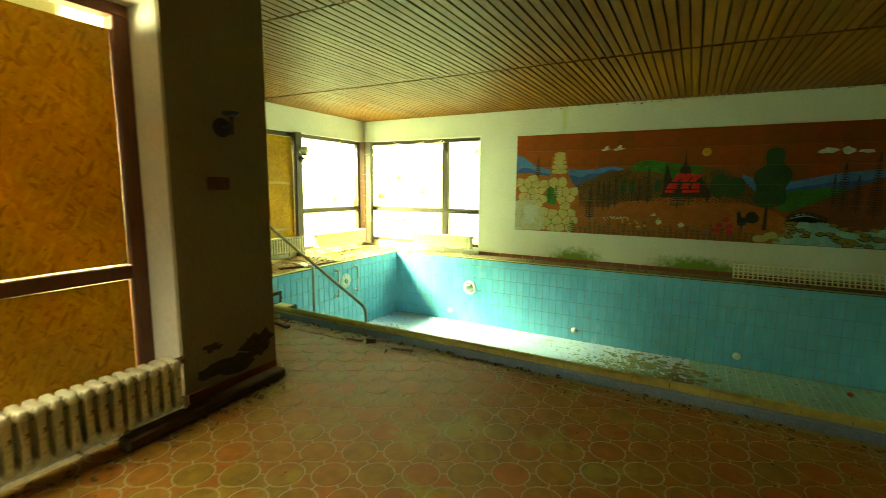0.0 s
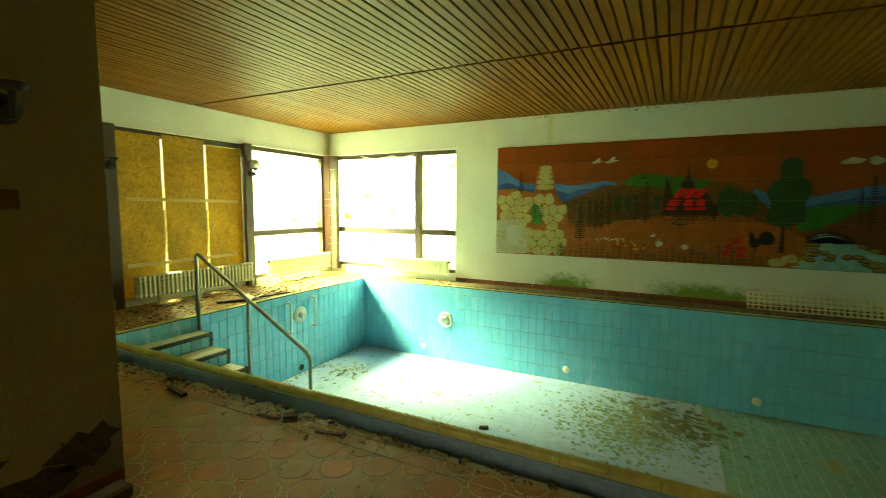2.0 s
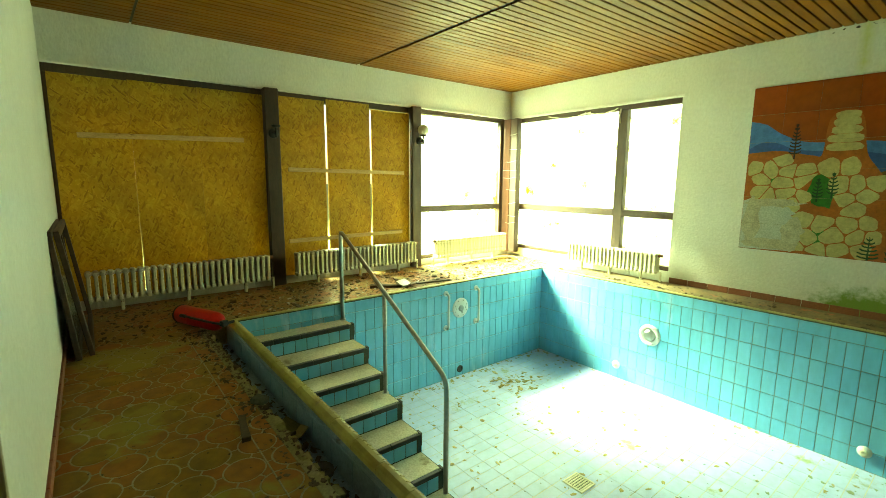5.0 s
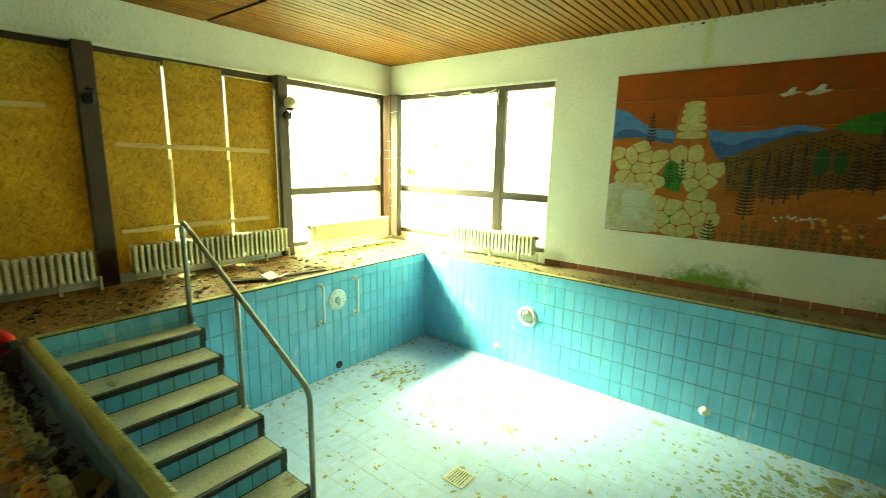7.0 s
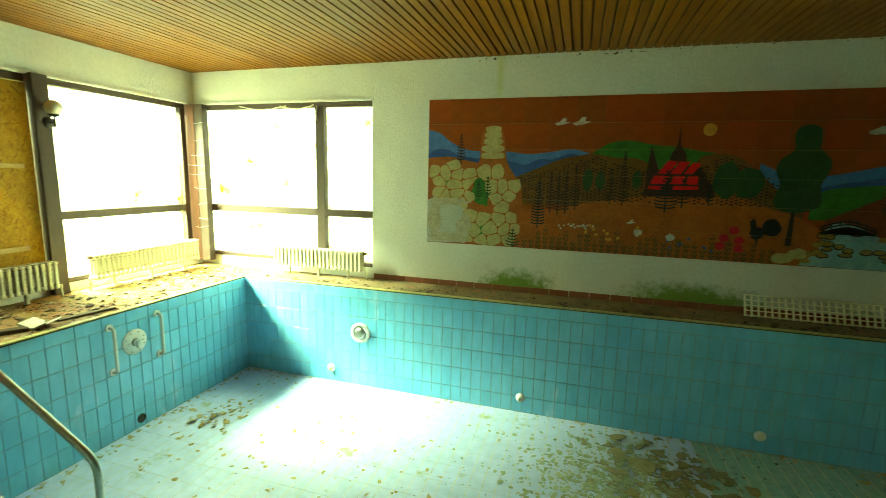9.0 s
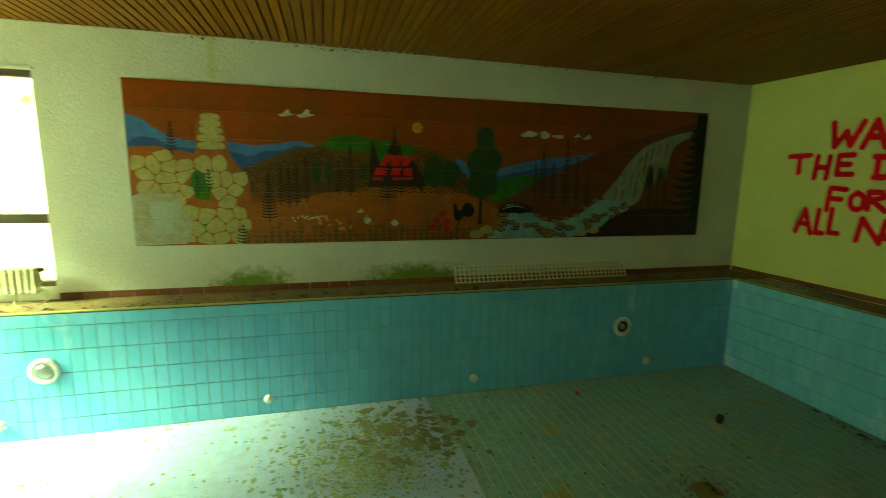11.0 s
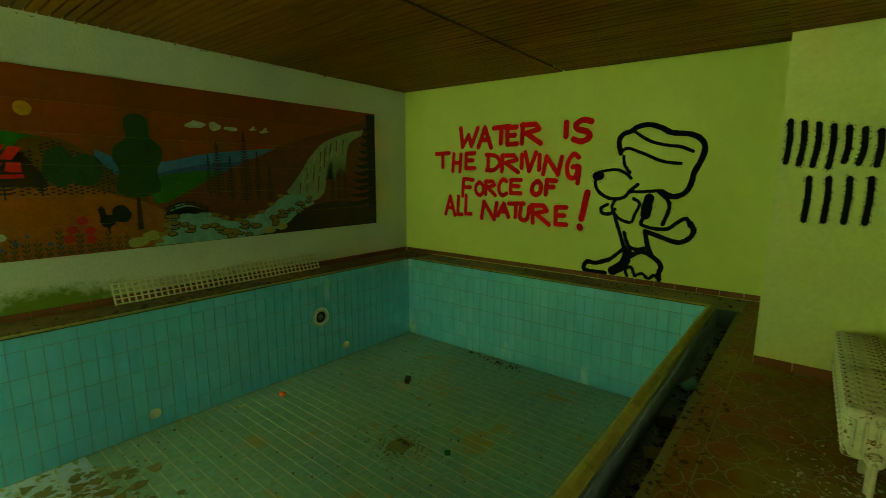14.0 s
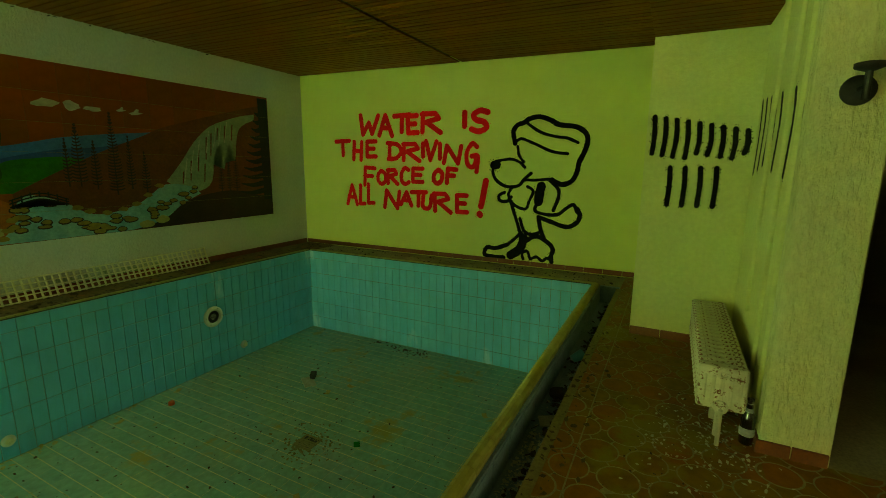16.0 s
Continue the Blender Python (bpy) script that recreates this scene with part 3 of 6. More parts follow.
pane(w1, (XW - 0.08, 6.54, 0.90), (XW - 0.074, 8.33, 2.315))
pane(w1, (XW - 0.08, 6.54, 0.11), (XW - 0.074, 8.33, 0.80))
w2 = window_frame("window_2", "x", YN + 0.03, -6.58, -3.74, 0.10, LINTEL, [(-4.64, -4.50)], [(0.80, 0.90)])
for xa, xb in ((-6.58, -4.64), (-4.50, -3.74)):
    pane(w2, (xa, YN + 0.074, 0.90), (xb, YN + 0.08, 2.315))
    pane(w2, (xa, YN + 0.074, 0.16), (xb, YN + 0.08, 0.80))
corner = tagged(new("window_post"), "peeling brown timber corner post between the windows", "window post", kind="structure")
part("core", box((XW - 0.10, 8.45, 0.02), (-6.642, 8.57, LINTEL), 0.008), REDWOOD, corner, "reddish peeling side")
part("facing", box((-6.640, 8.455, 0.02), (-6.48, 8.57, LINTEL), 0.008), FRAME, corner)
for k in range(9):
    z = 0.55 + 0.19 * k + 0.05 * math.sin(5 * k)
    part("cobweb", tube([(-6.70 + 0.1 * math.sin(k), 8.44, z), (-6.62, 8.425, z - 0.012), (-6.46, 8.43, z + 0.02 * math.cos(3 * k))], 0.003, 5), PAPER, corner, "pale wisp of cobweb")
for y0, y1, nm in ((4.22, 4.39, "window_post"), (6.375, 6.54, "window_post")):
    structure(nm, box((XW - 0.14, y0, FZ), (XW + 0.06, y1, LINTEL + 0.012), 0.008), FRAME, "dark brown timber post between boarded windows", "window post")
structure("trim", boxes([((XW - 0.005, YS, LINTEL + 0.002), (XW + 0.018, 4.215, LINTEL + 0.03)), ((XW - 0.005, 4.395, LINTEL + 0.002), (XW + 0.018, 6.37, LINTEL + 0.03)),
                         ((XW - 0.005, 6.545, LINTEL + 0.002), (XW + 0.018, YN - 0.02, LINTEL + 0.03)), ((XW + 0.02, YN - 0.018, LINTEL + 0.002), (-3.72, YN + 0.005, LINTEL + 0.03))]),
          WHITE, "white curtain rail strip under the lintel", "trim")
structure("window_3", boxes([((XW - 0.13, YS + 0.002, 2.30), (XW - 0.05, 4.22, LINTEL)), ((XW - 0.13, 4.39, 2.30), (XW - 0.05, 6.375, LINTEL)),
                             ((XW - 0.13, YS + 0.002, 0.05), (XW - 0.05, YS + 0.05, 2.30))
                            ], 0.005), FRAME, "dark timber frame behind the boards", "window")
w4 = window_frame("window_4", "y", -2.82, -1.5, 1.50, 0.06, LINTEL, [(1.41, 1.50), (-0.05, 0.08)], [(0.78, 0.86)], REDWOOD, 0.10, "reddish timber frame of the hall window")

# boards over the windows


def board(lo, hi, tilt=0.0, material=None):
    mid = [(a + b) / 2 for a, b in zip(lo, hi)]
    half = [(b - a) / 2 for a, b in zip(lo, hi)]
    bm = box([-h for h in half], half, 0.002)
    ob = part("strand_board", bm, material or OSB)
    ob.matrix_world = pose(*mid, tilt, 0, 0)
    return tagged(ob, "orange-brown strand board nailed over a window", "board", "boards over the windows")


for y0, y1, z0, z1, t in ((2.235, 2.8708, 0.04, 2.30, -0.08), (2.8725, 3.511, 0.03, 2.31, 0.0), (3.512, 4.219, 0.05, 2.315, 0.0),
                          (4.391, 5.015, 0.05, 2.33, 0.0), (5.045, 5.69, 0.05, 2.355, 0.0), (5.72, 6.368, 0.05, 2.29, 0.0)):
    board((XW - 0.045, y0, z0), (XW - 0.027, y1, z1), t)
for y0, y1, z0, z1 in ((0.10, 1.406, 0.87, 2.24), (0.10, 1.402, 0.08, 0.77), (-1.48, -0.07, 0.08, 0.77)):
    board((-2.875, y0, z0), (-2.857, y1, z1), 0.0, GLOWOSB)


def batten(y0, y1, z, t):
    ob = part("batten", box((-0.012, -(y1 - y0) / 2, -0.026), (0.012, (y1 - y0) / 2, 0.026), 0.003), BATTEN)
    ob.matrix_world = pose(XW - 0.014, (y0 + y1) / 2, z, t, 0, 0)
    return tagged(ob, "raw spruce batten screwed across the boards", "batten", "battens on the boards")


batten(2.42, 3.98, 1.745, 1.4)
batten(4.50, 6.26, 1.42, -0.6)
batten(4.47, 6.22, 0.515, 0.7)

# ---- pool fittings ----


def pool_steps():
    st = thing("pool_steps", pose(0, 0, 0), "turquoise tiled pool steps with beige treads and black nosings", "steps")
    rise, run = 0.167, 0.31
    for k in range(7):
        z = -0.21 - rise * k
        x0 = PXW if k == 0 else -5.13 + run * (k - 1)
        x1 = -5.13 + run * k
        if z < PZ + 0.05:
            break
        step = part("step", box((x0 - (0.0 if k == 0 else 0.02), PYS, PZ), (x1 - 0.012, 4.56, z - 0.012)), GROUT, st)
        part("tread", box((x0, PYS + 0.002, z - 0.012), (x1 - 0.04, 4.545, z), 0.002), TREAD, step)
        n = 4
        for i in range(n):
            a, b = PYS + 0.002 + i * 1.058 / n, PYS + (i + 1) * 1.058 / n - 0.004
            part("nosing", box((x1 - 0.038, a, z - 0.042), (x1, b, z + 0.001), 0.004), NOSING, step)
        part("nosing", box((x1 - 0.075, 4.546, z - 0.125), (x1 - 0.014, 4.572, z), 0.004), NOSING, step)
        n = 9
        for i in range(n):
            a, b = PYS + 0.002 + i * 1.056 / n, PYS + (i + 1) * 1.056 / n - 0.005
            part("tile", box((x1 - 0.012, a, z - rise + 0.004), (x1 - 0.004, b, z - 0.046), 0.002), BLUE, step)
        part("side", box((x0, 4.562, PZ + 0.002), (x1 - 0.016, 4.57, z - 0.128)), BLUE, step)


pool_steps()


def handrail():
    h = thing("handrail", pose(-3.5, 4.53, PZ), "dull stainless steel handrail beside the pool steps", "handrail")
    h_inv = Matrix.Translation((3.5, -4.53, -PZ))

    def bar(name, pts, r):
        bm = tube(pts, r, 12)
        bmesh.ops.transform(bm, matrix=h_inv, verts=bm.verts[:])
        return part(name, bm, STEEL, h, smooth=True)

    y = 4.53
    top, low, foot, head = (-5.34, y, 0.77), (-3.52, y, -0.235), (-3.52, y, PZ + 0.004), (-5.34, y, -0.205)
    bar("rail", [head] + bend(head, top, low, 0.07) + bend(top, low, foot, 0.09) + [foot], 0.021)
    bar("post", [(-4.45, y, -0.715), (-4.45, y, 0.255)], 0.019)
    for x, z in ((-5.34, -0.209), (-4.45, -0.72)):
        bar("flange", [(x, y, z), (x, y, z + 0.012)], 0.034)


handrail()


def underwater_lamp(x, broken=False):
    l = thing("underwater_lamp", pose(x, PYN + 0.003, -0.615, 90, 0, 0), "round ivory underwater lamp ring set in the pool wall", "lamp", "underwater lamps")
    part("ring", lathe([(0.06, 0.0), (0.135, 0.0), (0.138, 0.012), (0.128, 0.026), (0.108, 0.032), (0.085, 0.026), (0.082, 0.008)], 32), WHITEPLASTIC, l, smooth=True)
    if broken:
        part("socket", lathe([(0.082, 0.004), (0.08, 0.012), (0.04, 0.008)], 24), BLACK, l, "empty dark socket")
    else:
        part("lens", lathe([(0.082, 0.008), (0.074, 0.030), (0.05, 0.046), (0.01, 0.052)], 24), STEEL, l, "dull grey lens cap", smooth=True)
        for k in range(4):
            part("rib", box((-0.045, -0.036 + 0.022 * k, 0.036), (0.045, -0.030 + 0.022 * k, 0.051)), STEEL, l)
    for k in range(6):
        a = k * math.tau / 6
        part("screw", lathe([(0.007, 0.028), (0.006, 0.034)], 8, Matrix.Translation((0.115 * math.cos(a), 0.115 * math.sin(a), 0))), STEEL, l)


underwater_lamp(-3.598)
underwater_lamp(3.041, True)


def inlet_nozzle(x):
    o = thing("inlet_nozzle", pose(x, PYN + 0.003, -1.15, 90, 0, 0), "small white inlet nozzle in the pool wall", "nozzle", "inlet nozzles")
    part("flange", lathe([(0.055, 0.0), (0.055, 0.012), (0.038, 0.022), (0.036, 0.034)], 20), WHITEPLASTIC, o, smooth=True)
    part("ball", lathe([(0.034, 0.02), (0.03, 0.045), (0.016, 0.058), (0.012, 0.05)], 16), IVORY, o, smooth=True)


for x in (-4.027, -1.519, 0.92, 3.471):
    inlet_nozzle(x)


def counter_jet():
    j = thing("counter_current_jet", pose(PXW - 0.003, 6.235, -0.375, 90, 0, 90), "round white counter-current jet plate between two grab bars", "jet")
    part("plate", lathe([(0.135, 0.0), (0.135, 0.012), (0.126, 0.020), (0.03, 0.022)], 32), WHITEPLASTIC, j, smooth=True)
    for k in range(8):
        a = (k + 0.5) * math.tau / 8
        part("screw", lathe([(0.009, 0.02), (0.007, 0.026)], 8, Matrix.Translation((0.105 * math.cos(a), 0.105 * math.sin(a), 0))), STEEL, j)
    part("nozzle", lathe([(0.045, 0.018), (0.04, 0.04), (0.02, 0.05), (0.015, 0.04)], 20), STEEL, j, smooth=True)
    part("lever", box((-0.01, -0.06, 0.04), (0.012, 0.02, 0.056), 0.004), STEEL, j)
    for s in (-0.08, 0.08):
        part("screw", lathe([(0.01, 0.018), (0.008, 0.026)], 8, Matrix.Translation((s, 0, 0))), STEEL, j)


counter_jet()


def grab_bar(y):
    g = thing("grab_bar", pose(PXW, y, -0.375), "bent white grab bar on the pool wall", "grab bar", "grab bars")
    a, b, c, d = (0.005, 0, 0.23), (0.07, 0, 0.23), (0.07, 0, -0.23), (0.005, 0, -0.23)
    part("bar", tube([a] + bend(a, b, c, 0.04) + bend(b, c, d, 0.04) + [d], 0.016, 12), WHITEPLASTIC, g, smooth=True)
    for z in (0.23, -0.23):
        part("flange", tube([(0.0, 0, z), (0.016, 0, z)], 0.036, 18), WHITEPLASTIC, g)


grab_bar(5.985)
grab_bar(6.51)
port = thing("suction_port", pose(PXW, 6.24, -1.235, 90, 0, 90), "small dark suction port low in the pool wall", "port")
part("ring", lathe([(0.05, 0.0), (0.05, 0.01), (0.035, 0.012), (0.03, 0.004)], 20), RUBBER, port)


def floor_drain(x, y, dirty):
    d = thing("floor_drain", pose(x, y, PZ + 0.002, 0, 0, 0), "square slotted drain cover in the pool floor" + (" ringed with silt" if dirty else ""), "drain")
    part("cover_frame", boxes([((-0.1, -0.1, 0), (0.1, -0.085, 0.012)), ((-0.1, 0.085, 0), (0.1, 0.1, 0.012)), ((-0.1, -0.085, 0), (-0.085, 0.085, 0.012)), ((0.085, -0.085, 0), (0.1, 0.085, 0.012))]), BOARDBITS if dirty else IVORY, d)
    # flat black plate in place of the shade below the slats
    part("sump", box((-0.085, -0.085, 0), (0.085, 0.085, 0.002)), GAPSHADE, d)
    for k in range(7):
        a = -0.072 + k * 0.024
        if dirty and k in (5, 6):
            continue
        part("slat", box((a - 0.007, -0.085, 0.002), (a + 0.005, 0.085, 0.01)), BOARDBITS if dirty else IVORY, d)


floor_drain(-3.017, 5.634, False)
floor_drain(2.355, 5.663, True)

# ---- radiators ----


def radiator(m, length, height, depth, label, columns=3, pipes=True, pitch=0.062, slim=0.40, z0=0.12, paint_on=None):
    """Old column radiator along its own x, standing on short feet; origin at the floor under its middle."""
    r = thing("radiator", m, label, "radiator", "radiators under the windows")
    n = int(length / pitch)
    z1, paint_on = height, paint_on or RADIATOR
    half = pitch * slim
    # one section, shared by all
    bm = bmesh.new()
    for k in range(columns):
        y = -depth / 2 + depth * (k + 0.5) / columns
        w = depth / columns * 0.36
        add_tube(bm, [(0, y, z0 + 0.03), (0, y, z1 - 0.03)], w, 8)
    add_box(bm, (-half, -depth / 2, z1 - 0.05), (half, depth / 2, z1), 0.016, None, 2)
    add_box(bm, (-half, -depth / 2, z0), (half, depth / 2, z0 + 0.05), 0.016, None, 2)
    add_box(bm, (-half * 0.7, -depth / 2 + 0.004, z0 + 0.04), (half * 0.7, -depth / 2 + 0.02, z1 - 0.04), 0.006)
    add_box(bm, (-half * 0.7, depth / 2 - 0.02, z0 + 0.04), (half * 0.7, depth / 2 - 0.004, z1 - 0.04), 0.006)
    me = mesh_of(bm, "section", paint_on)
    for k in range(n):
        o = new("section", me)
        o.parent = r
        o.location = ((k - (n - 1) / 2) * pitch, 0, random.uniform(-0.001, 0.001))
    for z in (z0 + 0.025, z1 - 0.025):
        part("hub", tube([(-(n - 1) / 2 * pitch, 0, z), ((n - 1) / 2 * pitch, 0, z)], 0.02, 10), RADIATOR, r)
    e = (n - 1) / 2 * pitch
    for s in (-0.7, 0.0, 0.7):
        part("foot", box((s * e - 0.015, -0.02, 0.0), (s * e + 0.015, 0.02, z0 + 0.01), 0.004), RADIATOR, r)
    if pipes:
        part("valve", tube([(e + 0.03, 0, z1 - 0.03), (e + 0.075, 0, z1 - 0.03)], 0.022, 12), RUST, r, "rusty valve")
        part("pipe", tube([(e + 0.03, 0, z0 + 0.025), (e + 0.07, 0, z0 + 0.025), (e + 0.07, 0, 0.0)], 0.013, 8), RADIATOR, r)
    return r


radiator(pose(-6.56, 3.25, FZ, 0, 0, 90), 1.80, 0.430, 0.14, "ivory column radiator below boarded window")
radiator(pose(-6.56, 5.40, FZ, 0, 0, 90), 1.86, 0.430, 0.14, "ivory column radiator below boarded window")
radiator(pose(-6.56, 7.50, FZ, 0, 0, -90), 1.60, 0.430, 0.14, "ivory column radiator below bright window")
radiator(pose(-4.52, 8.40, -0.045, 0, 0, 0), 1.48, 0.40, 0.14, "ivory column radiator below the corner window")
radiator(pose(-2.42, 0.50, FZ, 0, 0, 90), 1.84, 0.405, 0.15, "dusty ivory column radiator below hall window")


def niche_radiator():
    r = radiator(pose(2.63, 2.385, FZ, 0, 0, 180), 1.30, 0.410, 0.22, "rust-speckled ivory radiator standing in the niche", 5, False, 0.065, 0.29, 0.16, RUSTED)
    e = 0.65
    end = part("end_plate", box((e - 0.005, -0.112, 0.175), (e + 0.03, 0.112, 0.415), 0.018, None, 2), RUSTED, r)
    for k in range(5):
        y = -0.08 + 0.04 * k
        part("flute", box((e + 0.026, y - 0.009, 0.21), (e + 0.036, y + 0.009, 0.365), 0.006), RUSTED, end)
    part("plug", lathe([(0.030, 0), (0.030, 0.012), (0.018, 0.016), (0.012, 0.004)], 16, pose(e + 0.03, 0, 0.380, 0, 90, 0)), RUSTED, end, "rusty plug")
    part("union", lathe([(0.034, 0), (0.034, 0.02), (0.02, 0.03)], 16, pose(e + 0.03, 0, 0.20, 0, 90, 0)), RUSTED, end, "rusty union")
    part("pipe", tube([(e + 0.04, 0, 0.20), (e + 0.065, 0, 0.19), (e + 0.07, 0, 0.0)], 0.011, 8), RADIATOR, r)
    part("pipe", tube([(e - 0.03, 0.0, 0.14), (e - 0.03, 0.0, 0.0)], 0.014, 8), RADIATOR, r)


niche_radiator()

# ---- fixtures and loose things ----


def wall_sconce(m, globe):
    s = thing("wall_lamp", m, "black iron wall lamp" + (" with an opal glass globe" if globe else " without its globe"), "wall lamp", "wall lamps")
    part("backplate", lathe([(0.062, 0.0), (0.06, 0.012), (0.03, 0.022), (0.012, 0.026)], 24), BLACK, s, smooth=True)
    part("arm", tube([(0, 0, 0.02), (0, 0, 0.10)], 0.012, 8), BLACK, s)
    part("stem", tube([(0, -0.05, 0.10), (0, 0.09, 0.10)], 0.013, 10), BLACK, s)
    part("cup", lathe([(0.02, 0.0), (0.05, 0.012), (0.052, 0.03), (0.046, 0.032)], 20, pose(0, 0.06, 0.10, -90, 0, 0)), BLACK, s, smooth=True)
    if globe:
        bm = bmesh.new()
        bmesh.ops.create_uvsphere(bm, u_segments=24, v_segments=14, radius=0.085, matrix=Matrix.Translation((0, 0.155, 0.10)))
        part("globe", bm, OPAL, s, "opal glass globe", smooth=True)


wall_sconce(pose(XW + 0.06, 6.50, 1.89, 90, 0, 90), True)
wall_sconce(pose(XW + 0.06, 4.31, 1.86, 90, 0, 90), False)
wall_sconce(pose(-2.52, 1.85, 1.72, 90, 0, 90), False)
wall_sconce(pose(1.95, 2.05, 1.68, 90, 0, -90), False)

sw = thing("junction_box", pose(-2.52, 1.80, 1.365), "brown plastic junction box on the pillar", "junction box")
part("body", box((0, -0.075, -0.04), (0.025, 0.075, 0.04), 0.006), RUST, sw)
part("cover", box((0.025, -0.06, -0.03), (0.03, 0.06, 0.03), 0.002), RUST, sw)


def extinguisher():
    e = thing("fire_extinguisher", pose(-5.45, 3.17, FZ + 0.088, 0, 90, 24), "red fire extinguisher lying on the tiled deck", "fire extinguisher")
    part("cylinder", lathe([(0.02, -0.30), (0.07, -0.295), (0.084, -0.27), (0.085, 0.20), (0.078, 0.24), (0.05, 0.275), (0.025, 0.29), (0.025, 0.31)], 28), REDPAINT, e, smooth=True)
    part("band", lathe([(0.0865, -0.29), (0.0865, -0.275)], 28), BLACK, e)
    part("head", box((-0.025, -0.03, 0.30), (0.025, 0.03, 0.35), 0.006), BLACK, e)
    part("lever", box((-0.012, -0.02, 0.34), (0.012, 0.09, 0.352), 0.003), BLACK, e)
    part("hose", tube([(0.0, -0.03, 0.325), (-0.02, -0.075, 0.31), (-0.03, -0.10, 0.22), (-0.03, -0.098, 0.0), (-0.03, -0.096, -0.08)], 0.011, 8), RUBBER, e, smooth=True)
    part("nozzle", tube([(-0.03, -0.096, -0.08), (-0.03, -0.096, -0.14)], 0.016, 10), BLACK, e)


extinguisher()


def leaning_frame(x0, x1, h, foot, back, label, glass):
    """A picture or sash frame leaning on the south wall."""
    run = foot - back
    tilt = math.degrees(math.atan2(run, h))
    f = thing("leaning_frame", pose((x0 + x1) / 2, YS + foot, FZ + 0.002, 90 + tilt, 0, 0), label, "window sash", "sashes against the wall")
    w = (x1 - x0) / 2
    for nm, lo, hi in (("stile", (-w, 0, 0), (-w + 0.05, h, 0.035)), ("stile", (w - 0.05, 0, 0), (w, h, 0.035)),
                       ("rail", (-w + 0.05, 0, 0), (w - 0.05, 0.05, 0.035)), ("rail", (-w + 0.05, h - 0.05, 0), (w - 0.05, h, 0.035))):
        part(nm, box(lo, hi, 0.004), FRAME, f)
    if glass:
        part("sheet", box((-w + 0.05, 0.05, 0.012), (w - 0.05, h - 0.05, 0.018)), MIRROR, f, "dusty dull glass")


leaning_frame(-6.45, -5.19, 0.98, 0.19, 0.06, "empty dark timber sash leaning on another sash", False)
leaning_frame(-6.40, -5.12, 0.98, 0.11, 0.02, "dark timber sash with dusty glass leaning on the white wall", True)


def beer_bottle():
    b = thing("beer_bottle", pose(2.0, 2.25, FZ + 0.004, 0, 0, 200), "empty brown beer bottle with torn label beside the radiator", "bottle")
    part("body", lathe([(0.028, 0.0), (0.033, 0.006), (0.034, 0.13), (0.030, 0.155), (0.016, 0.185), (0.0135, 0.235), (0.016, 0.238), (0.016, 0.25), (0.011, 0.252)], 24), BOTTLE, b, smooth=True)
    part("label", lathe([(0.0345, 0.050), (0.0348, 0.053), (0.0348, 0.090), (0.0345, 0.093)], 24), LABEL, b, "torn pale paper label")
    part("neck_foil", lathe([(0.021, 0.178), (0.0146, 0.20), (0.0142, 0.225)], 20), LABEL, b, "pale neck foil")


beer_bottle()


def wall_grille():
    """Pale plastic overflow grating propped along the mural wall."""
    g = thing("overflow_grating", pose(0.82, YN - 0.13, -0.045, 66, 0, 0), "ivory plastic overflow grating propped against the mural wall", "grating")
    L, H = 2.60, 0.25
    n = 40
    me = mesh_of(box((-0.009, 0.0, 0.0), (0.009, H, 0.018), 0.003), "bar", IVORY)
    for k in range(n + 1):
        o = new("bar", me)
        o.parent = g
        o.location = (k * L / n, 0, 0)
    for j in range(5):
        y = j * (H - 0.022) / 4
        part("rail", box((-0.012, y + 0.005, 0.002), (L + 0.012, y + 0.017, 0.022), 0.003), IVORY, g)


wall_grille()

# soffit of boards over the niche, and upright ribs on the niche wall
bm = bmesh.new()
# black box puts shade behind the niche boards
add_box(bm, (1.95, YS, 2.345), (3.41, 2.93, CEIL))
structure("ceiling_niche_box", bm, GAPSHADE, "black box above the niche boards, standing for shade in their gaps", "ceiling")
bm = bmesh.new()
for k in range(16):
    add_box(bm, (1.955 + k * 0.091, YS + 0.004, 2.325), (1.955 + k * 0.091 + 0.080, 2.93, 2.344), 0.003)
structure("ceiling_niche", bm, PINE, "dark pine boards above the niche", "ceiling")
for k, x in enumerate((2.06, 2.32, 2.75)):
    structure("trim", box((x, YS, 0.45 if k == 2 else FZ), (x + 0.07, YS + 0.022, 2.325), 0.006), PIERPAINT, "rust-speckled upright metal rib on the niche wall", "trim")

# skirtings of terracotta pieces
def skirting(name, along, at, a0, a1, z0, z1, step, normal):
    s = tagged(new(name), "red-brown terracotta skirting tiles", "skirting", kind="structure")
    n = int(round((a1 - a0) / step))
    step = (a1 - a0) / n
    me = None
    for k in range(n):
        a = a0 + (k + 0.5) * step
        if me is None:
            h = step / 2 - 0.0025
            lo = (-h, 0, 0) if along == "x" else (0, -h, 0)
            hi = (h, 0.014, z1 - z0) if along == "x" else (0.014, h, z1 - z0)
            me = mesh_of(box(lo, hi, 0.003), "tile", SKIRT)
        o = new("tile", me)
        o.parent = s
        o.location = (a, at + (0 if normal > 0 else -0.014), z0) if along == "x" else (at + (0 if normal > 0 else -0.014), a, z0)


skirting("baseboard_north", "x", YN, -3.72, XE - 0.02, -0.045, 0.03, 0.24, -1)
skirting("baseboard_east", "y", XE, 2.95, YN - 0.02, -0.04, 0.025, 0.24, -1)
skirting("baseboard_pier", "y", 3.41, YS + 0.02, 2.93, FZ, 0.02, 0.24, -1)
skirting("baseboard_niche", "x", YS, 1.96, 3.38, FZ, 0.02, 0.24, 1)
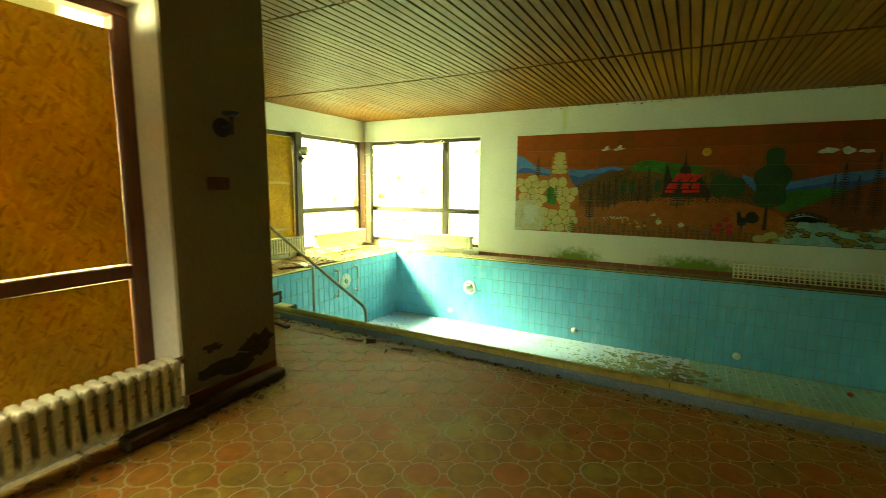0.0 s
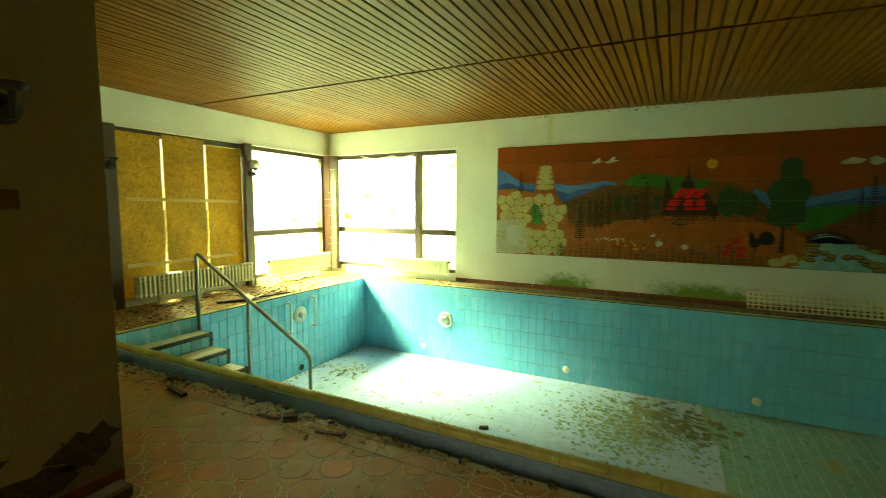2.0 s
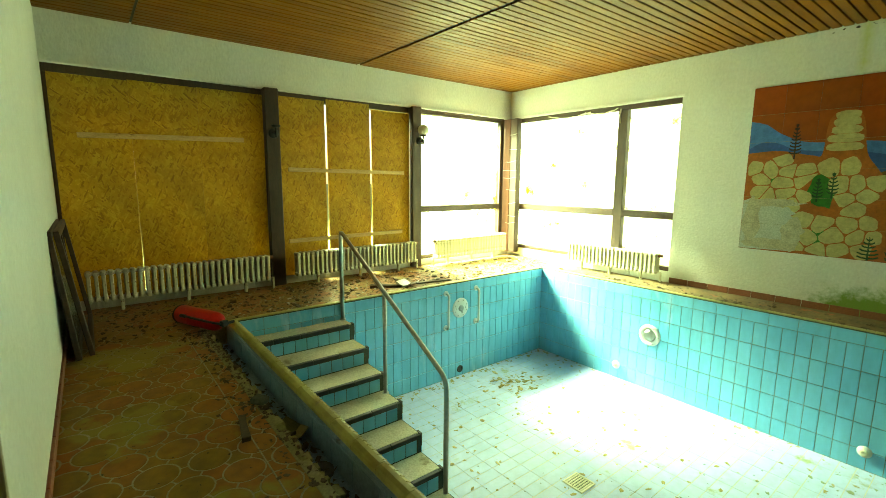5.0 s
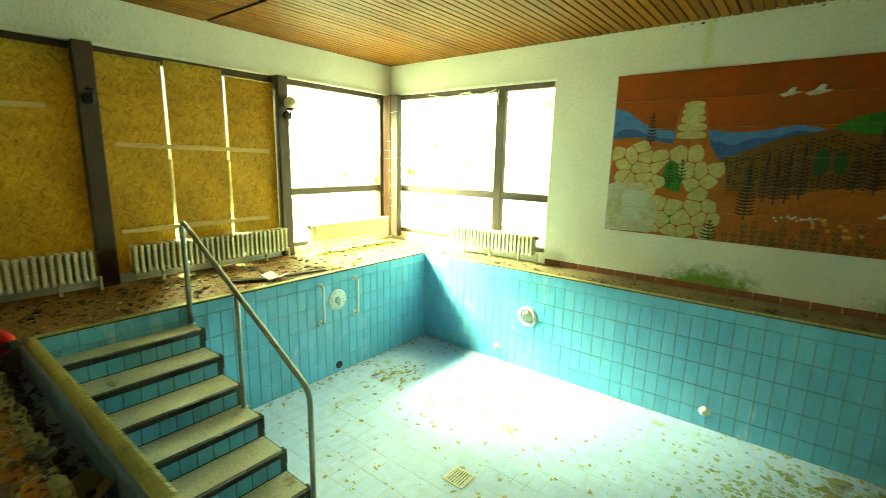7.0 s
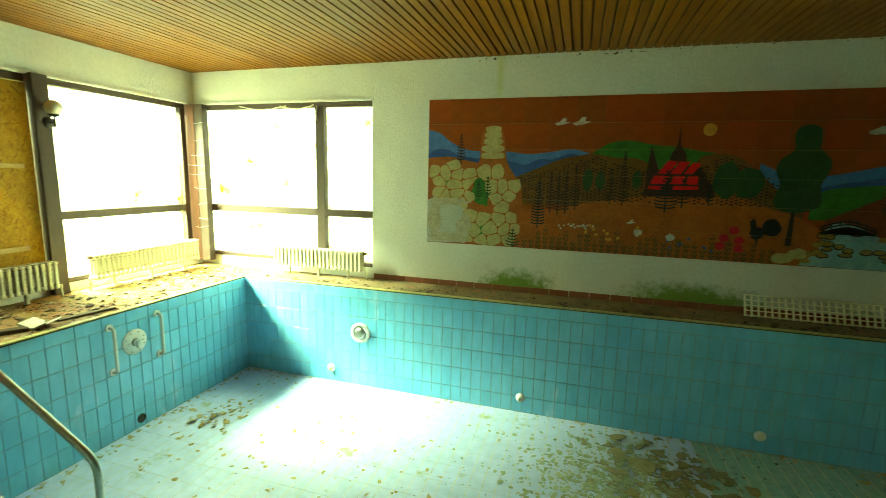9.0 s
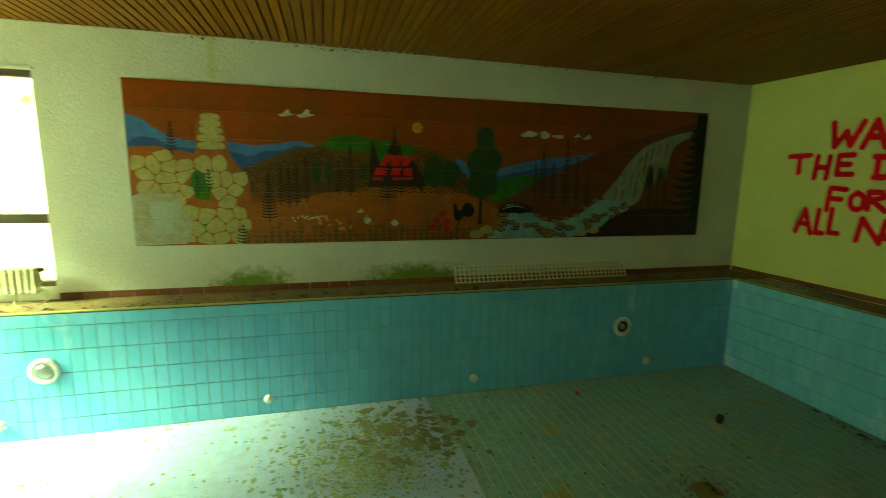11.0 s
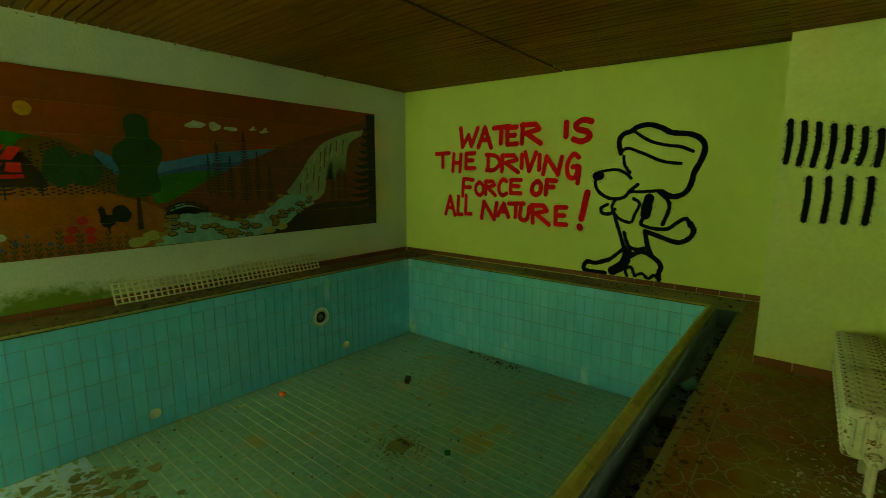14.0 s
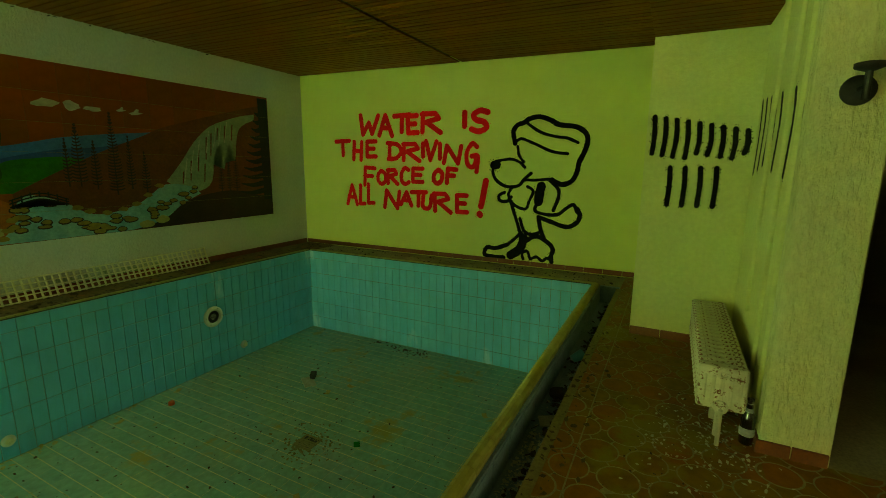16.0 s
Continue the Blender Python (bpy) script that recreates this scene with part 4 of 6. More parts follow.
skirting("baseboard_pillar", "y", 1.95, 1.925, YS + 0.02, FZ, 0.02, 0.14, -1)
skirting("baseboard_south", "x", YS, XW + 0.02, -2.56, FZ, 0.02, 0.24, 1)
skirting("baseboard_hall", "y", -2.52, 1.51, YS, FZ, 0.05, 0.24, 1)

# fallen skirting beam at the foot of the pillar
beam = part("fallen_batten", box((-0.05, -0.55, 0.0), (0.05, 0.55, 0.07), 0.012), WOODDEBRIS)
beam.matrix_world = pose(-2.40, 1.62, FZ + 0.004, 0, 0, 3)
tagged(beam, "dark rotten timber lying at the pillar's foot", "timber")

# patches of lost plaster on the pillar
def flake(name, m, r0, r1, seed):
    r = random.Random(seed)
    bm = bmesh.new()
    vs = [bm.verts.new((0, r0 * (1 + r.uniform(-0.4, 0.4)) * math.cos(k * math.tau / 18), r1 * (1 + r.uniform(-0.4, 0.4)) * math.sin(k * math.tau / 18))) for k in range(18)]
    bm.faces.new(vs)
    res = bmesh.ops.extrude_face_region(bm, geom=bm.faces[:])
    for v in [g for g in res["geom"] if isinstance(g, bmesh.types.BMVert)]:
        v.co.x += 0.003
    o = part(name, bm, DIRT)
    o.matrix_world = m
    return tagged(o, "dark damp patch of fallen plaster low on pillar", "damp patch", kind="structure")


flake("wall_patch", pose(-2.52, 2.05, 0.22), 0.13, 0.10, 1)
flake("wall_patch", pose(-2.52, 1.70, 0.30), 0.06, 0.03, 2)
flake("wall_patch", pose(-2.52, 1.82, 0.14), 0.22, 0.06, 3)

# ---- debris ----


def scatter(name, material, n, place, size, flatness, label, category, seed=1, thick=0.004):
    """Litter that nobody could count: bent little plates in one mesh."""
    r = random.Random(seed)
    vs, fs = [], []
    for k in range(n):
        x, y, z = place(r)
        s = r.uniform(*size)
        a, tx, ty = r.uniform(0, math.tau), r.uniform(-flatness, flatness), r.uniform(-flatness, flatness)
        m = Matrix.Translation((x, y, z)) @ Euler((tx, ty, a)).to_matrix().to_4x4()
        q = r.randint(3, 6)
        th = min(thick, max(0.0012, s * r.uniform(0.03, 0.16) * thick / 0.004))
        ring = [(s * r.uniform(0.5, 1.0) * math.cos(i * math.tau / q), s * r.uniform(0.3, 0.75) * math.sin(i * math.tau / q)) for i in range(q)]
        low = min((m @ Vector((u, v, 0))).z for u, v in ring)
        m = Matrix.Translation((0, 0, z - low)) @ m
        b = len(vs)
        vs += [m @ Vector((u, v, 0)) for u, v in ring] + [m @ Vector((u * 0.94, v * 0.94, th)) for u, v in ring]
        fs += [list(range(b + q, b + 2 * q)), list(range(b, b + q))[::-1]] + [[b + i, b + (i + 1) % q, b + q + (i + 1) % q, b + q + i] for i in range(q)]
    me = bpy.data.meshes.new(name)
    me.from_pydata(vs, [], fs)
    me.materials.append(material)
    return tagged(new(name, me), label, category, kind="stuff")


def area(x0, x1, y0, y1, z):
    return lambda r: (r.uniform(x0, x1), r.uniform(y0, y1), z)


def cloud(x, y, sx, sy, z):
    return lambda r: (r.gauss(x, sx), r.gauss(y, sy), z + abs(r.gauss(0, 0.004)))


F = PZ + 0.001
scatter("glass_shards", SHARD, 1300, cloud(-0.50, 6.80, 0.40, 0.42, F), (0.010, 0.055), 0.22, "heap of broken pale green glass on pool floor", "broken glass", seed=2)
scatter("large_sheet_fragments", BOARDBITS, 80, cloud(-0.05, 7.08, 0.33, 0.26, F), (0.04, 0.14), 0.14, "large muddy sheet fragments lying over broken glass", "rubble", seed=63)
scatter("sheet_fragments", BOARDBITS, 90, cloud(-0.05, 7.1, 0.36, 0.30, F), (0.02, 0.075), 0.12, "muddy flat fragments heaped on the pool floor", "rubble", seed=3)
scatter("fine_glass", SHARD, 700, cloud(-0.5, 6.75, 0.55, 0.45, F), (0.006, 0.022), 0.3, "fine crumbs of glass on the pool floor", "broken glass", seed=4)
scatter("wall_dust", DIRT, 60, lambda r: (r.uniform(-2.5, 5.4), YN - 0.012, CEIL - 0.035 - abs(r.gauss(0, 0.012))), (0.006, 0.03), 0.6, "dark dust clumps clinging under the ceiling edge", "dust", seed=71)
scatter("wall_dust", DIRT, 40, lambda r: (XE - 0.012, r.uniform(3.4, 8.4), CEIL - 0.03 - abs(r.gauss(0, 0.012))), (0.006, 0.028), 0.6, "dark dust clumps clinging under the ceiling edge", "dust", seed=72)
scatter("leaf_cluster", LEAF, 60, cloud(-4.72, 6.62, 0.15, 0.16, F), (0.02, 0.065), 0.35, "yellow leaves gathered near the pool corner", "leaves", seed=41)
scatter("dead_leaves", LEAF, 300, lambda r: (-4.9 + 5.0 * r.random() ** 1.4, r.uniform(4.65, 7.8), F), (0.012, 0.042), 0.25, "dead leaves scattered over pool floor", "leaves", seed=5)
scatter("pool_grit", WOODDEBRIS, 420, area(-4.9, 0.6, 3.8, 7.85, F), (0.003, 0.012), 0.3, "fine grit over the pool floor", "dirt", seed=55)
scatter("leaf_drift", LEAF, 130, lambda r: (r.uniform(PXW + 0.03, 2.0), PYN - abs(r.gauss(0, 0.06)) - 0.02, F), (0.01, 0.04), 0.4, "drift of leaves along the pool wall", "leaves", seed=6)
scatter("leaf_drift", LEAF, 110, lambda r: (PXW + abs(r.gauss(0, 0.10)) + 0.03, r.uniform(4.7, 7.85), F), (0.01, 0.045), 0.4, "drift of leaves along the pool wall", "leaves", seed=16)
scatter("silt_crumbs", DIRT, 560, area(0.3, 4.8, 3.8, 7.85, F), (0.004, 0.022), 0.5, "crumbs of dirt over the pool floor", "dirt", seed=7)
scatter("silt_heap", BOARDBITS, 260, cloud(2.35, 5.66, 0.15, 0.13, F), (0.006, 0.028), 0.5, "silt heaped round the floor drain", "dirt", seed=8)
scatter("corner_litter", DIRT, 90, cloud(4.7, 6.0, 0.07, 0.28, F), (0.01, 0.04), 0.5, "dark litter at the foot of the pool wall", "dirt", seed=9)
scatter("gutter_soil", DIRT, 2100, lambda r: (r.uniform(PXW, PXE - 0.05) if r.random() < 0.32 else r.uniform(PXW, -0.6), 3.195 + abs(r.gauss(0, 0.045)) if r.random() < 0.85 else r.uniform(3.19, 3.35), -0.229 + abs(r.gauss(0, 0.012))), (0.01, 0.04), 0.7,
        "soil and rotten leaves lying in the gutter", "soil", seed=10)
scatter("gutter_glass", GLASSCRUMB, 420, lambda r: (r.gauss(1.55, 0.22), r.uniform(3.20, 3.34), -0.228), (0.006, 0.018), 0.5, "crumbs of glass in the gutter", "broken glass", seed=11)
scatter("deck_crumbs", WOODDEBRIS, 700, lambda r: (-5.3 + 8.6 * r.random() ** 1.8, 3.18 - abs(r.gauss(0, 0.10)), FZ + 0.005), (0.006, 0.028), 0.5, "splinters and dirt along the deck edge", "dirt", seed=12)
scatter("deck_grit", WOODDEBRIS, 420, lambda r: (-5.2 + 8.5 * r.random() ** 1.6, r.uniform(2.3, 3.1), FZ + 0.005), (0.003, 0.010), 0.5, "grit on the tiled deck", "dirt", seed=13)
scatter("hall_grit", WOODDEBRIS, 420, area(-2.4, 1.8, 0.2, 2.9, FZ + 0.005), (0.003, 0.012), 0.5, "grit on the hall floor", "dirt", seed=23)
scatter("niche_glass", GLASSCRUMB, 300, cloud(1.85, 2.45, 0.28, 0.16, FZ + 0.005), (0.005, 0.016), 0.5, "crumbs of clear glass on tiles beside the radiator", "broken glass", seed=14)
scatter("west_litter", WOODDEBRIS, 2600, lambda r: (r.uniform(-6.6, -5.4), r.uniform(2.4, 8.4), FZ + 0.005), (0.004, 0.032), 0.35, "splinters, plaster and leaves over the window deck", "rubble", seed=15)
scatter("west_plaster", PAPER, 260, lambda r: (r.uniform(-6.6, -5.45), r.uniform(3.5, 8.4), FZ + 0.005), (0.006, 0.035), 0.35, "bits of pale plaster over the window deck", "rubble", seed=17)
scatter("north_litter", WOODDEBRIS, 800, lambda r: (r.uniform(-5.3, 5.3), 8.0 + abs(r.gauss(0.0, 0.2)) if r.random() < 0.6 else r.uniform(7.97, 8.5), -0.044), (0.005, 0.030), 0.3, "rotten splinters along the mural wall deck", "rubble", seed=18)
scatter("east_litter", DIRT, 300, area(4.9, 5.4, 3.2, 8.4, -0.039), (0.006, 0.03), 0.4, "dark dirt on the deck beside painted wall", "dirt", seed=19)
scatter("radiator_litter", WOODDEBRIS, 200, lambda r: (r.gauss(-2.38, 0.10), r.uniform(0.2, 2.1), FZ + 0.005), (0.006, 0.035), 0.5, "splinters and glass below the hall radiator", "rubble", seed=20)


scatter("deck_chunks", WOODDEBRIS, 90, lambda r: (r.uniform(-5.2, -0.6), 3.19 - abs(r.gauss(0, 0.03)), FZ + 0.003), (0.006, 0.028), 0.35, "rotten chunks along the broken deck edge", "rubble", seed=31, thick=0.02)
scatter("gutter_chunks", DIRT, 380, lambda r: (PXW + (PXE - PXW - 0.1) * r.random() ** 1.6, 3.20 + abs(r.gauss(0, 0.035)), -0.228 + abs(r.gauss(0, 0.018))), (0.015, 0.055), 0.5, "dark rotten chunks lying in the gutter", "rubble", seed=32, thick=0.02)
scatter("west_chunks", WOODDEBRIS, 120, lambda r: (r.uniform(-6.5, -5.5), r.uniform(3.4, 8.3), FZ + 0.005), (0.015, 0.06), 0.25, "broken laths and plaster over the window deck", "rubble", seed=33, thick=0.014)
scatter("north_chunks", WOODDEBRIS, 100, lambda r: (r.uniform(-5.2, 3.0), 8.02 + abs(r.gauss(0, 0.12)), -0.044), (0.012, 0.06), 0.2, "broken laths along the mural wall deck", "rubble", seed=34, thick=0.014)


def scrap(name, m, bm, material, label, category):
    o = part(name, bm, material)
    o.matrix_world = m
    return tagged(o, label, category)


def bent_sheet(w, l, fold, t=0.004):
    """A stiff scrap folded along its middle."""
    bm = bmesh.new()
    add_box(bm, (-w / 2, -l / 2, 0), (0, l / 2, t), 0.0012, pose(0, 0, 0, 0, fold, 0))
    add_box(bm, (0, -l / 2, 0), (w / 2, l / 2, t), 0.0012, pose(0, 0, 0, 0, -fold, 0))
    low = min(v.co.z for v in bm.verts)
    bmesh.ops.translate(bm, vec=(0, 0, -low), verts=bm.verts[:])
    return bm


def stick(l, w, h, seed):
    r = random.Random(seed)
    bm = box((-l / 2, -w / 2, 0), (l / 2, w / 2, h), 0.003)
    for v in bm.verts:
        v.co.y += r.uniform(-0.2, 0.2) * w
        v.co.z = max(0.0, v.co.z + r.uniform(-0.15, 0.15) * h)
    return bm


# picked out by eye along the deck and in the gutter
scrap("tile_fragment", pose(-3.66, 3.17, FZ - 0.008, 6, 0, 30), box((-0.05, -0.04, 0), (0.05, 0.04, 0.045), 0.012), GROUT, "broken dark tile block on the gutter's edge", "rubble")
scrap("timber_scrap", pose(-2.46, 3.04, FZ + 0.005, 0, 0, 8), stick(0.17, 0.022, 0.016, 8), WOODDEBRIS, "rotten lath on the tiled deck", "timber")
scrap("timber_scrap", pose(-2.30, 3.08, FZ + 0.005, 0, 0, 40), stick(0.09, 0.06, 0.04, 9), WOODDEBRIS, "crumbling rotten wood knot on the deck", "timber")
scrap("timber_scrap", pose(-2.28, 3.27, -0.20, 14, -10, 25), stick(0.34, 0.10, 0.05, 11), DIRT, "dark rotten board lying in the gutter", "timber")
scrap("folded_card", pose(-3.45, 3.30, -0.205, 8, 0, 40), bent_sheet(0.22, 0.16, 28), BOARDBITS, "yellowed folded card lying in the gutter", "card")
scrap("timber_scrap", pose(-3.38, 3.005, FZ + 0.005, 0, 0, -10), stick(0.26, 0.035, 0.03, 1), WOODDEBRIS, "charred splintered lath on the deck", "timber")
scrap("timber_scrap", pose(-2.48, 3.25, -0.215, 0, 0, 40), stick(0.32, 0.04, 0.03, 2), WOODDEBRIS, "rotten lath lying in the gutter", "timber")
scrap("timber_scrap", pose(-1.95, 3.06, FZ + 0.005, 0, 0, 12), stick(0.20, 0.022, 0.016, 3), WOODDEBRIS, "rotten lath on the tiled deck", "timber")
scrap("timber_scrap", pose(-5.76, 5.33, FZ + 0.005, 0, 0, 60), stick(0.40, 0.09, 0.035, 4), WOODDEBRIS, "rotten board scrap beside the pool edge", "timber")
scrap("timber_scrap", pose(-5.65, 6.0, FZ + 0.005, 0, 0, 80), stick(0.5, 0.06, 0.02, 5), WOODDEBRIS, "splintered lath beside the pool edge", "timber")
scrap("plaster_chunk", pose(-5.67, 5.60, FZ + 0.005, 0, 0, 25), bent_sheet(0.26, 0.20, 24, 0.016), PLASTERWHITE, "white broken plaster chunk on the window deck", "rubble")
scrap("brick_fragment", pose(-2.07, 5.90, F, 0, 0, 20), stick(0.11, 0.045, 0.028, 6), WOODDEBRIS, "small dark wood block on pool floor", "rubble")
scrap("paper_wad", pose(1.95, 3.25, -0.22, 0, 0, 30), bent_sheet(0.14, 0.11, 35, 0.006), PAPER, "crumpled grey paper in the gutter", "paper")
scrap("card_scrap", pose(3.30, 6.54, F, 0, 0, 55), box((-0.13, -0.07, 0.002), (0.13, 0.07, 0.011), 0.003), PAPER, "pale flat card on the pool floor", "card")
scrap("rubber_scrap", pose(3.42, 6.58, F + 0.011, 0, 0, 30), stick(0.13, 0.06, 0.05, 8), RUBBER, "black rubber scrap lying on the card", "rubber")
# the next piece is an orange bottle cap, not a pool float
scrap("orange_float", pose(2.18, 7.52, F), lathe([(0.030, 0.0), (0.034, 0.006), (0.032, 0.036), (0.022, 0.044)], 16), ORANGE, "small orange plastic cap on pool floor", "float")
scrap("bottle_shard", pose(2.53, 5.20, F, 0, 0, 40), bent_sheet(0.10, 0.06, 30, 0.006), GREENGLASS, "green glass shard on the pool floor", "glass shard")
for k, (x, y, a) in enumerate(((1.75, 5.2, 60), (3.2, 6.15, 20), (3.45, 6.0, 80), (4.4, 5.0, 10), (3.6, 4.3, 40), (1.7, 7.65, 5), (2.4, 7.75, 30), (0.95, 5.9, 70))):
    scrap("leaf_scrap", pose(x, y, F, 0, 0, a), bent_sheet(0.10, 0.05, 14, 0.003), LEAF, "curled brown leaf on the pool floor", "leaf")
cup = thing("gutter_drain", pose(-3.03, 3.28, -0.214), "round dark outlet in the gutter bed", "drain")
part("rim", lathe([(0.062, -0.02), (0.074, -0.02), (0.074, 0.010), (0.062, 0.012)], 24), RUBBER, cup)
# flat black disc in place of the shade inside the outlet
part("hole", lathe([(0.062, 0.001), (0.02, 0.002)], 24), GAPSHADE, cup)
copy_thing(cup, pose(2.39, 3.28, -0.214))
cup2 = thing("plastic_cup", pose(2.95, 3.27, -0.16, 70, 0, 40), "blue plastic cup lying in the gutter", "cup")
part("body", lathe([(0.03, -0.05), (0.045, 0.05), (0.041, 0.05), (0.028, -0.045)], 20), BLUE, cup2)
# hanging cobweb strands and torn seal above the corner window
for k, (x0, x1) in enumerate(((-5.9, -5.1), (-5.2, -4.65))):
    pts = [(x0 + (x1 - x0) * s / 10, YN + 0.02, LINTEL - 0.03 - 0.05 * math.sin(math.pi * s / 10) - random.uniform(0, 0.015)) for s in range(11)]
    scrap("torn_seal", pose(0, 0, 0), tube(pts, 0.008, 6), IVORY, "torn pale window seal hanging from the frame", "seal")
scrap("torn_seal", pose(0, 0, 0), tube([(-4.6, YN + 0.02, LINTEL - 0.05), (-4.61, YN + 0.015, LINTEL - 0.15), (-4.6, YN + 0.02, LINTEL - 0.25)], 0.009, 6), IVORY, "torn pale window seal hanging from the frame", "seal")

# ---- mural ----
MX, MZ, MW, MH = -2.933, 0.535, 7.665, 1.828
MC, MR = 25, 6
ORANGES = surf("burnt_orange_glaze", (0.32, 0.056, 0.008), (0.25, 0.043, 0.007), 1.2, 0.3, 0.45, bump=0.05, bscale=10, fine=8, fineamt=0.25, rand=0.55, c3=(0.16, 0.055, 0.009), spec=0.25)


def paint(name, c1, c2=None, rough=0.32):
    return surf(name, c1, c2 or tuple(0.72 * v for v in c1), 5.0, rough, rough + 0.12, bump=0.04, bscale=20, fine=30, fineamt=0.3, spec=0.3)


P_BLUE, P_NAVY = paint("blue_glaze", (0.06, 0.18, 0.46)), paint("deep_blue_glaze", (0.03, 0.09, 0.30))
P_GREEN, P_DKGREEN = paint("green_glaze", (0.03, 0.17, 0.02)), paint("dark_green_glaze", (0.018, 0.065, 0.018))
P_BROWN, P_UMBER = paint("brown_glaze", (0.15, 0.066, 0.012)), paint("umber_glaze", (0.04, 0.02, 0.01))
P_STONE, P_LINE = paint("stone_cream_glaze", (0.42, 0.37, 0.16), (0.34, 0.29, 0.12)), paint("rust_line_glaze", (0.36, 0.10, 0.015))
P_RED, P_SUN = paint("scarlet_glaze", (0.70, 0.008, 0.014), (0.6, 0.006, 0.01)), paint("sun_yellow_glaze", (0.62, 0.30, 0.05))
P_WHITE, P_WATER = paint("white_glaze", (0.55, 0.55, 0.48)), paint("water_glaze", (0.26, 0.45, 0.46), (0.16, 0.33, 0.37))
P_RUSSET = paint("russet_glaze", (0.17, 0.042, 0.012))
P_NIGHT = paint("blackish_green_glaze", (0.010, 0.016, 0.012))
P_FALL, P_SAND = paint("pale_fall_glaze", (0.30, 0.36, 0.27), (0.22, 0.28, 0.22)), paint("sand_glaze", (0.30, 0.20, 0.05))
P_PINK = paint("crimson_glaze", (0.50, 0.012, 0.03))
P_MORTAR = surf("bare_tile_mortar", (0.46, 0.43, 0.30), (0.34, 0.31, 0.21), 9, 0.9, bump=0.8, bscale=30, bdist=0.01, fineamt=0.4)
P_SCREED = surf("bare_grey_backing", (0.42, 0.44, 0.38), (0.36, 0.38, 0.32), 4, 0.8, bump=0.2)

mural = thing("mural", pose(MX, YN, MZ, 90, 0, 0), "glazed tile mural of an orange landscape with church, trees and waterfall", "mural")
me = bevelled_piece("tile", MW / MC - 0.002, MH / MR - 0.002, 0.012, 0.0010, ORANGES)
part("bed", box((0, 0, 0.0), (MW, MH, 0.009)), GROUT, mural)
for i in range(MC):
    for j in range(MR):
        lay("tile", me, pose((i + 0.5) * MW / MC, (j + 0.5) * MH / MR, 0.0), mural)


def cut(ps):
    return [(min(max(u, 0.004), MW - 0.004), min(max(v, 0.004), MH - 0.004)) for u, v in ps]


def flat(bm, ps, layer):
    """A painted shape on the tiles; layer sets which lies over which."""
    vs = [bm.verts.new((u, v, 0.0126 + 0.00025 * layer)) for u, v in cut(ps)]
    bm.faces.new(vs)


def smooth_line(ps, steps=6, closed=False):
    n, out = len(ps), []
    for i in range(n if closed else n - 1):
        q = [Vector(ps[k % n] if closed else ps[min(max(k, 0), n - 1)]) for k in (i - 1, i, i + 1, i + 2)]
        for s in range(steps):
            t = s / steps
            out.append(0.5 * ((2 * q[1]) + (q[2] - q[0]) * t + (2 * q[0] - 5 * q[1] + 4 * q[2] - q[3]) * t * t + (3 * q[1] - q[0] - 3 * q[2] + q[3]) * t ** 3))
    if not closed:
        out.append(Vector(ps[-1]))
    return [tuple(p) for p in out]


def motif(name, material, shapes, layer, label="", step=0.0):
    bm = bmesh.new()
    for k, ps in enumerate(shapes):
        flat(bm, ps, layer + step * k)
    bmesh.ops.triangulate(bm, faces=bm.faces[:])
    for f in bm.faces:
        if f.normal.z < 0:
            f.normal_flip()
    return part(name, bm, material, mural, label)


def motif_each(name, material, shapes, layer):
    for k, ps in enumerate(shapes):
        motif(name, material, [ps], layer + min(0.08, 0.9 / len(shapes)) * k)


def hill(crest, base):
    c = smooth_line(crest)
    return c + [(c[-1][0], base), (c[0][0], base)]


def slab_stone(u, v, ru, rv, seed):
    """A rounded block: fuller at the corners than an ellipse."""
    r = random.Random(seed)
    out = []
    for k in range(14):
        c, q = math.cos(k * math.tau / 14), math.sin(k * math.tau / 14)
        out.append((u + ru * math.copysign(abs(c) ** 0.66, c) * r.uniform(0.9, 1.02), v + rv * math.copysign(abs(q) ** 0.62, q) * r.uniform(0.88, 1.04)))
    return out


def blob(u, v, ru, rv, n=14, rough=0.12, seed=0):
    r = random.Random(seed)
    return [(u + ru * (1 + r.uniform(-rough, rough)) * math.cos(k * math.tau / n), v + rv * (1 + r.uniform(-rough, rough)) * math.sin(k * math.tau / n)) for k in range(n)]


motif_each("far_hill", P_BLUE, [hill([(0, 1.46), (0.16, 1.41), (0.31, 1.30), (0.56, 1.20), (1.02, 1.19), (1.29, 1.16), (1.58, 1.19), (1.79, 1.22), (1.98, 1.18), (2.15, 1.10)], 0.9),
                            hill([(3.75, 1.08), (4.0, 0.98), (4.33, 0.96), (4.6, 1.01), (4.86, 1.07), (5.3, 1.13), (5.88, 1.19), (6.1, 1.22)], 0.75)], 0)
motif_each("near_hill", P_NAVY, [hill([(0, 1.15), (0.14, 1.22), (0.29, 1.20), (0.44, 1.13), (0.7, 1.10), (1.08, 1.07), (1.25, 1.03), (1.42, 1.10), (1.59, 1.10), (1.78, 1.17), (1.95, 1.12)], 0.85),
                             hill([(4.2, 0.80), (4.5, 0.88), (4.86, 0.95), (5.2, 0.98), (5.6, 1.06)], 0.7)], 1)
motif_each("green_hill", P_GREEN, [hill([(1.95, 1.12), (2.05, 1.19), (2.22, 1.29), (2.43, 1.32), (2.71, 1.27), (2.94, 1.25), (3.14, 1.21), (3.33, 1.18), (3.5, 1.10)], 0.95),
                              hill([(4.25, 0.60), (4.35, 0.80), (4.61, 0.85), (4.85, 0.87), (5.1, 0.84)], 0.5)], 2)
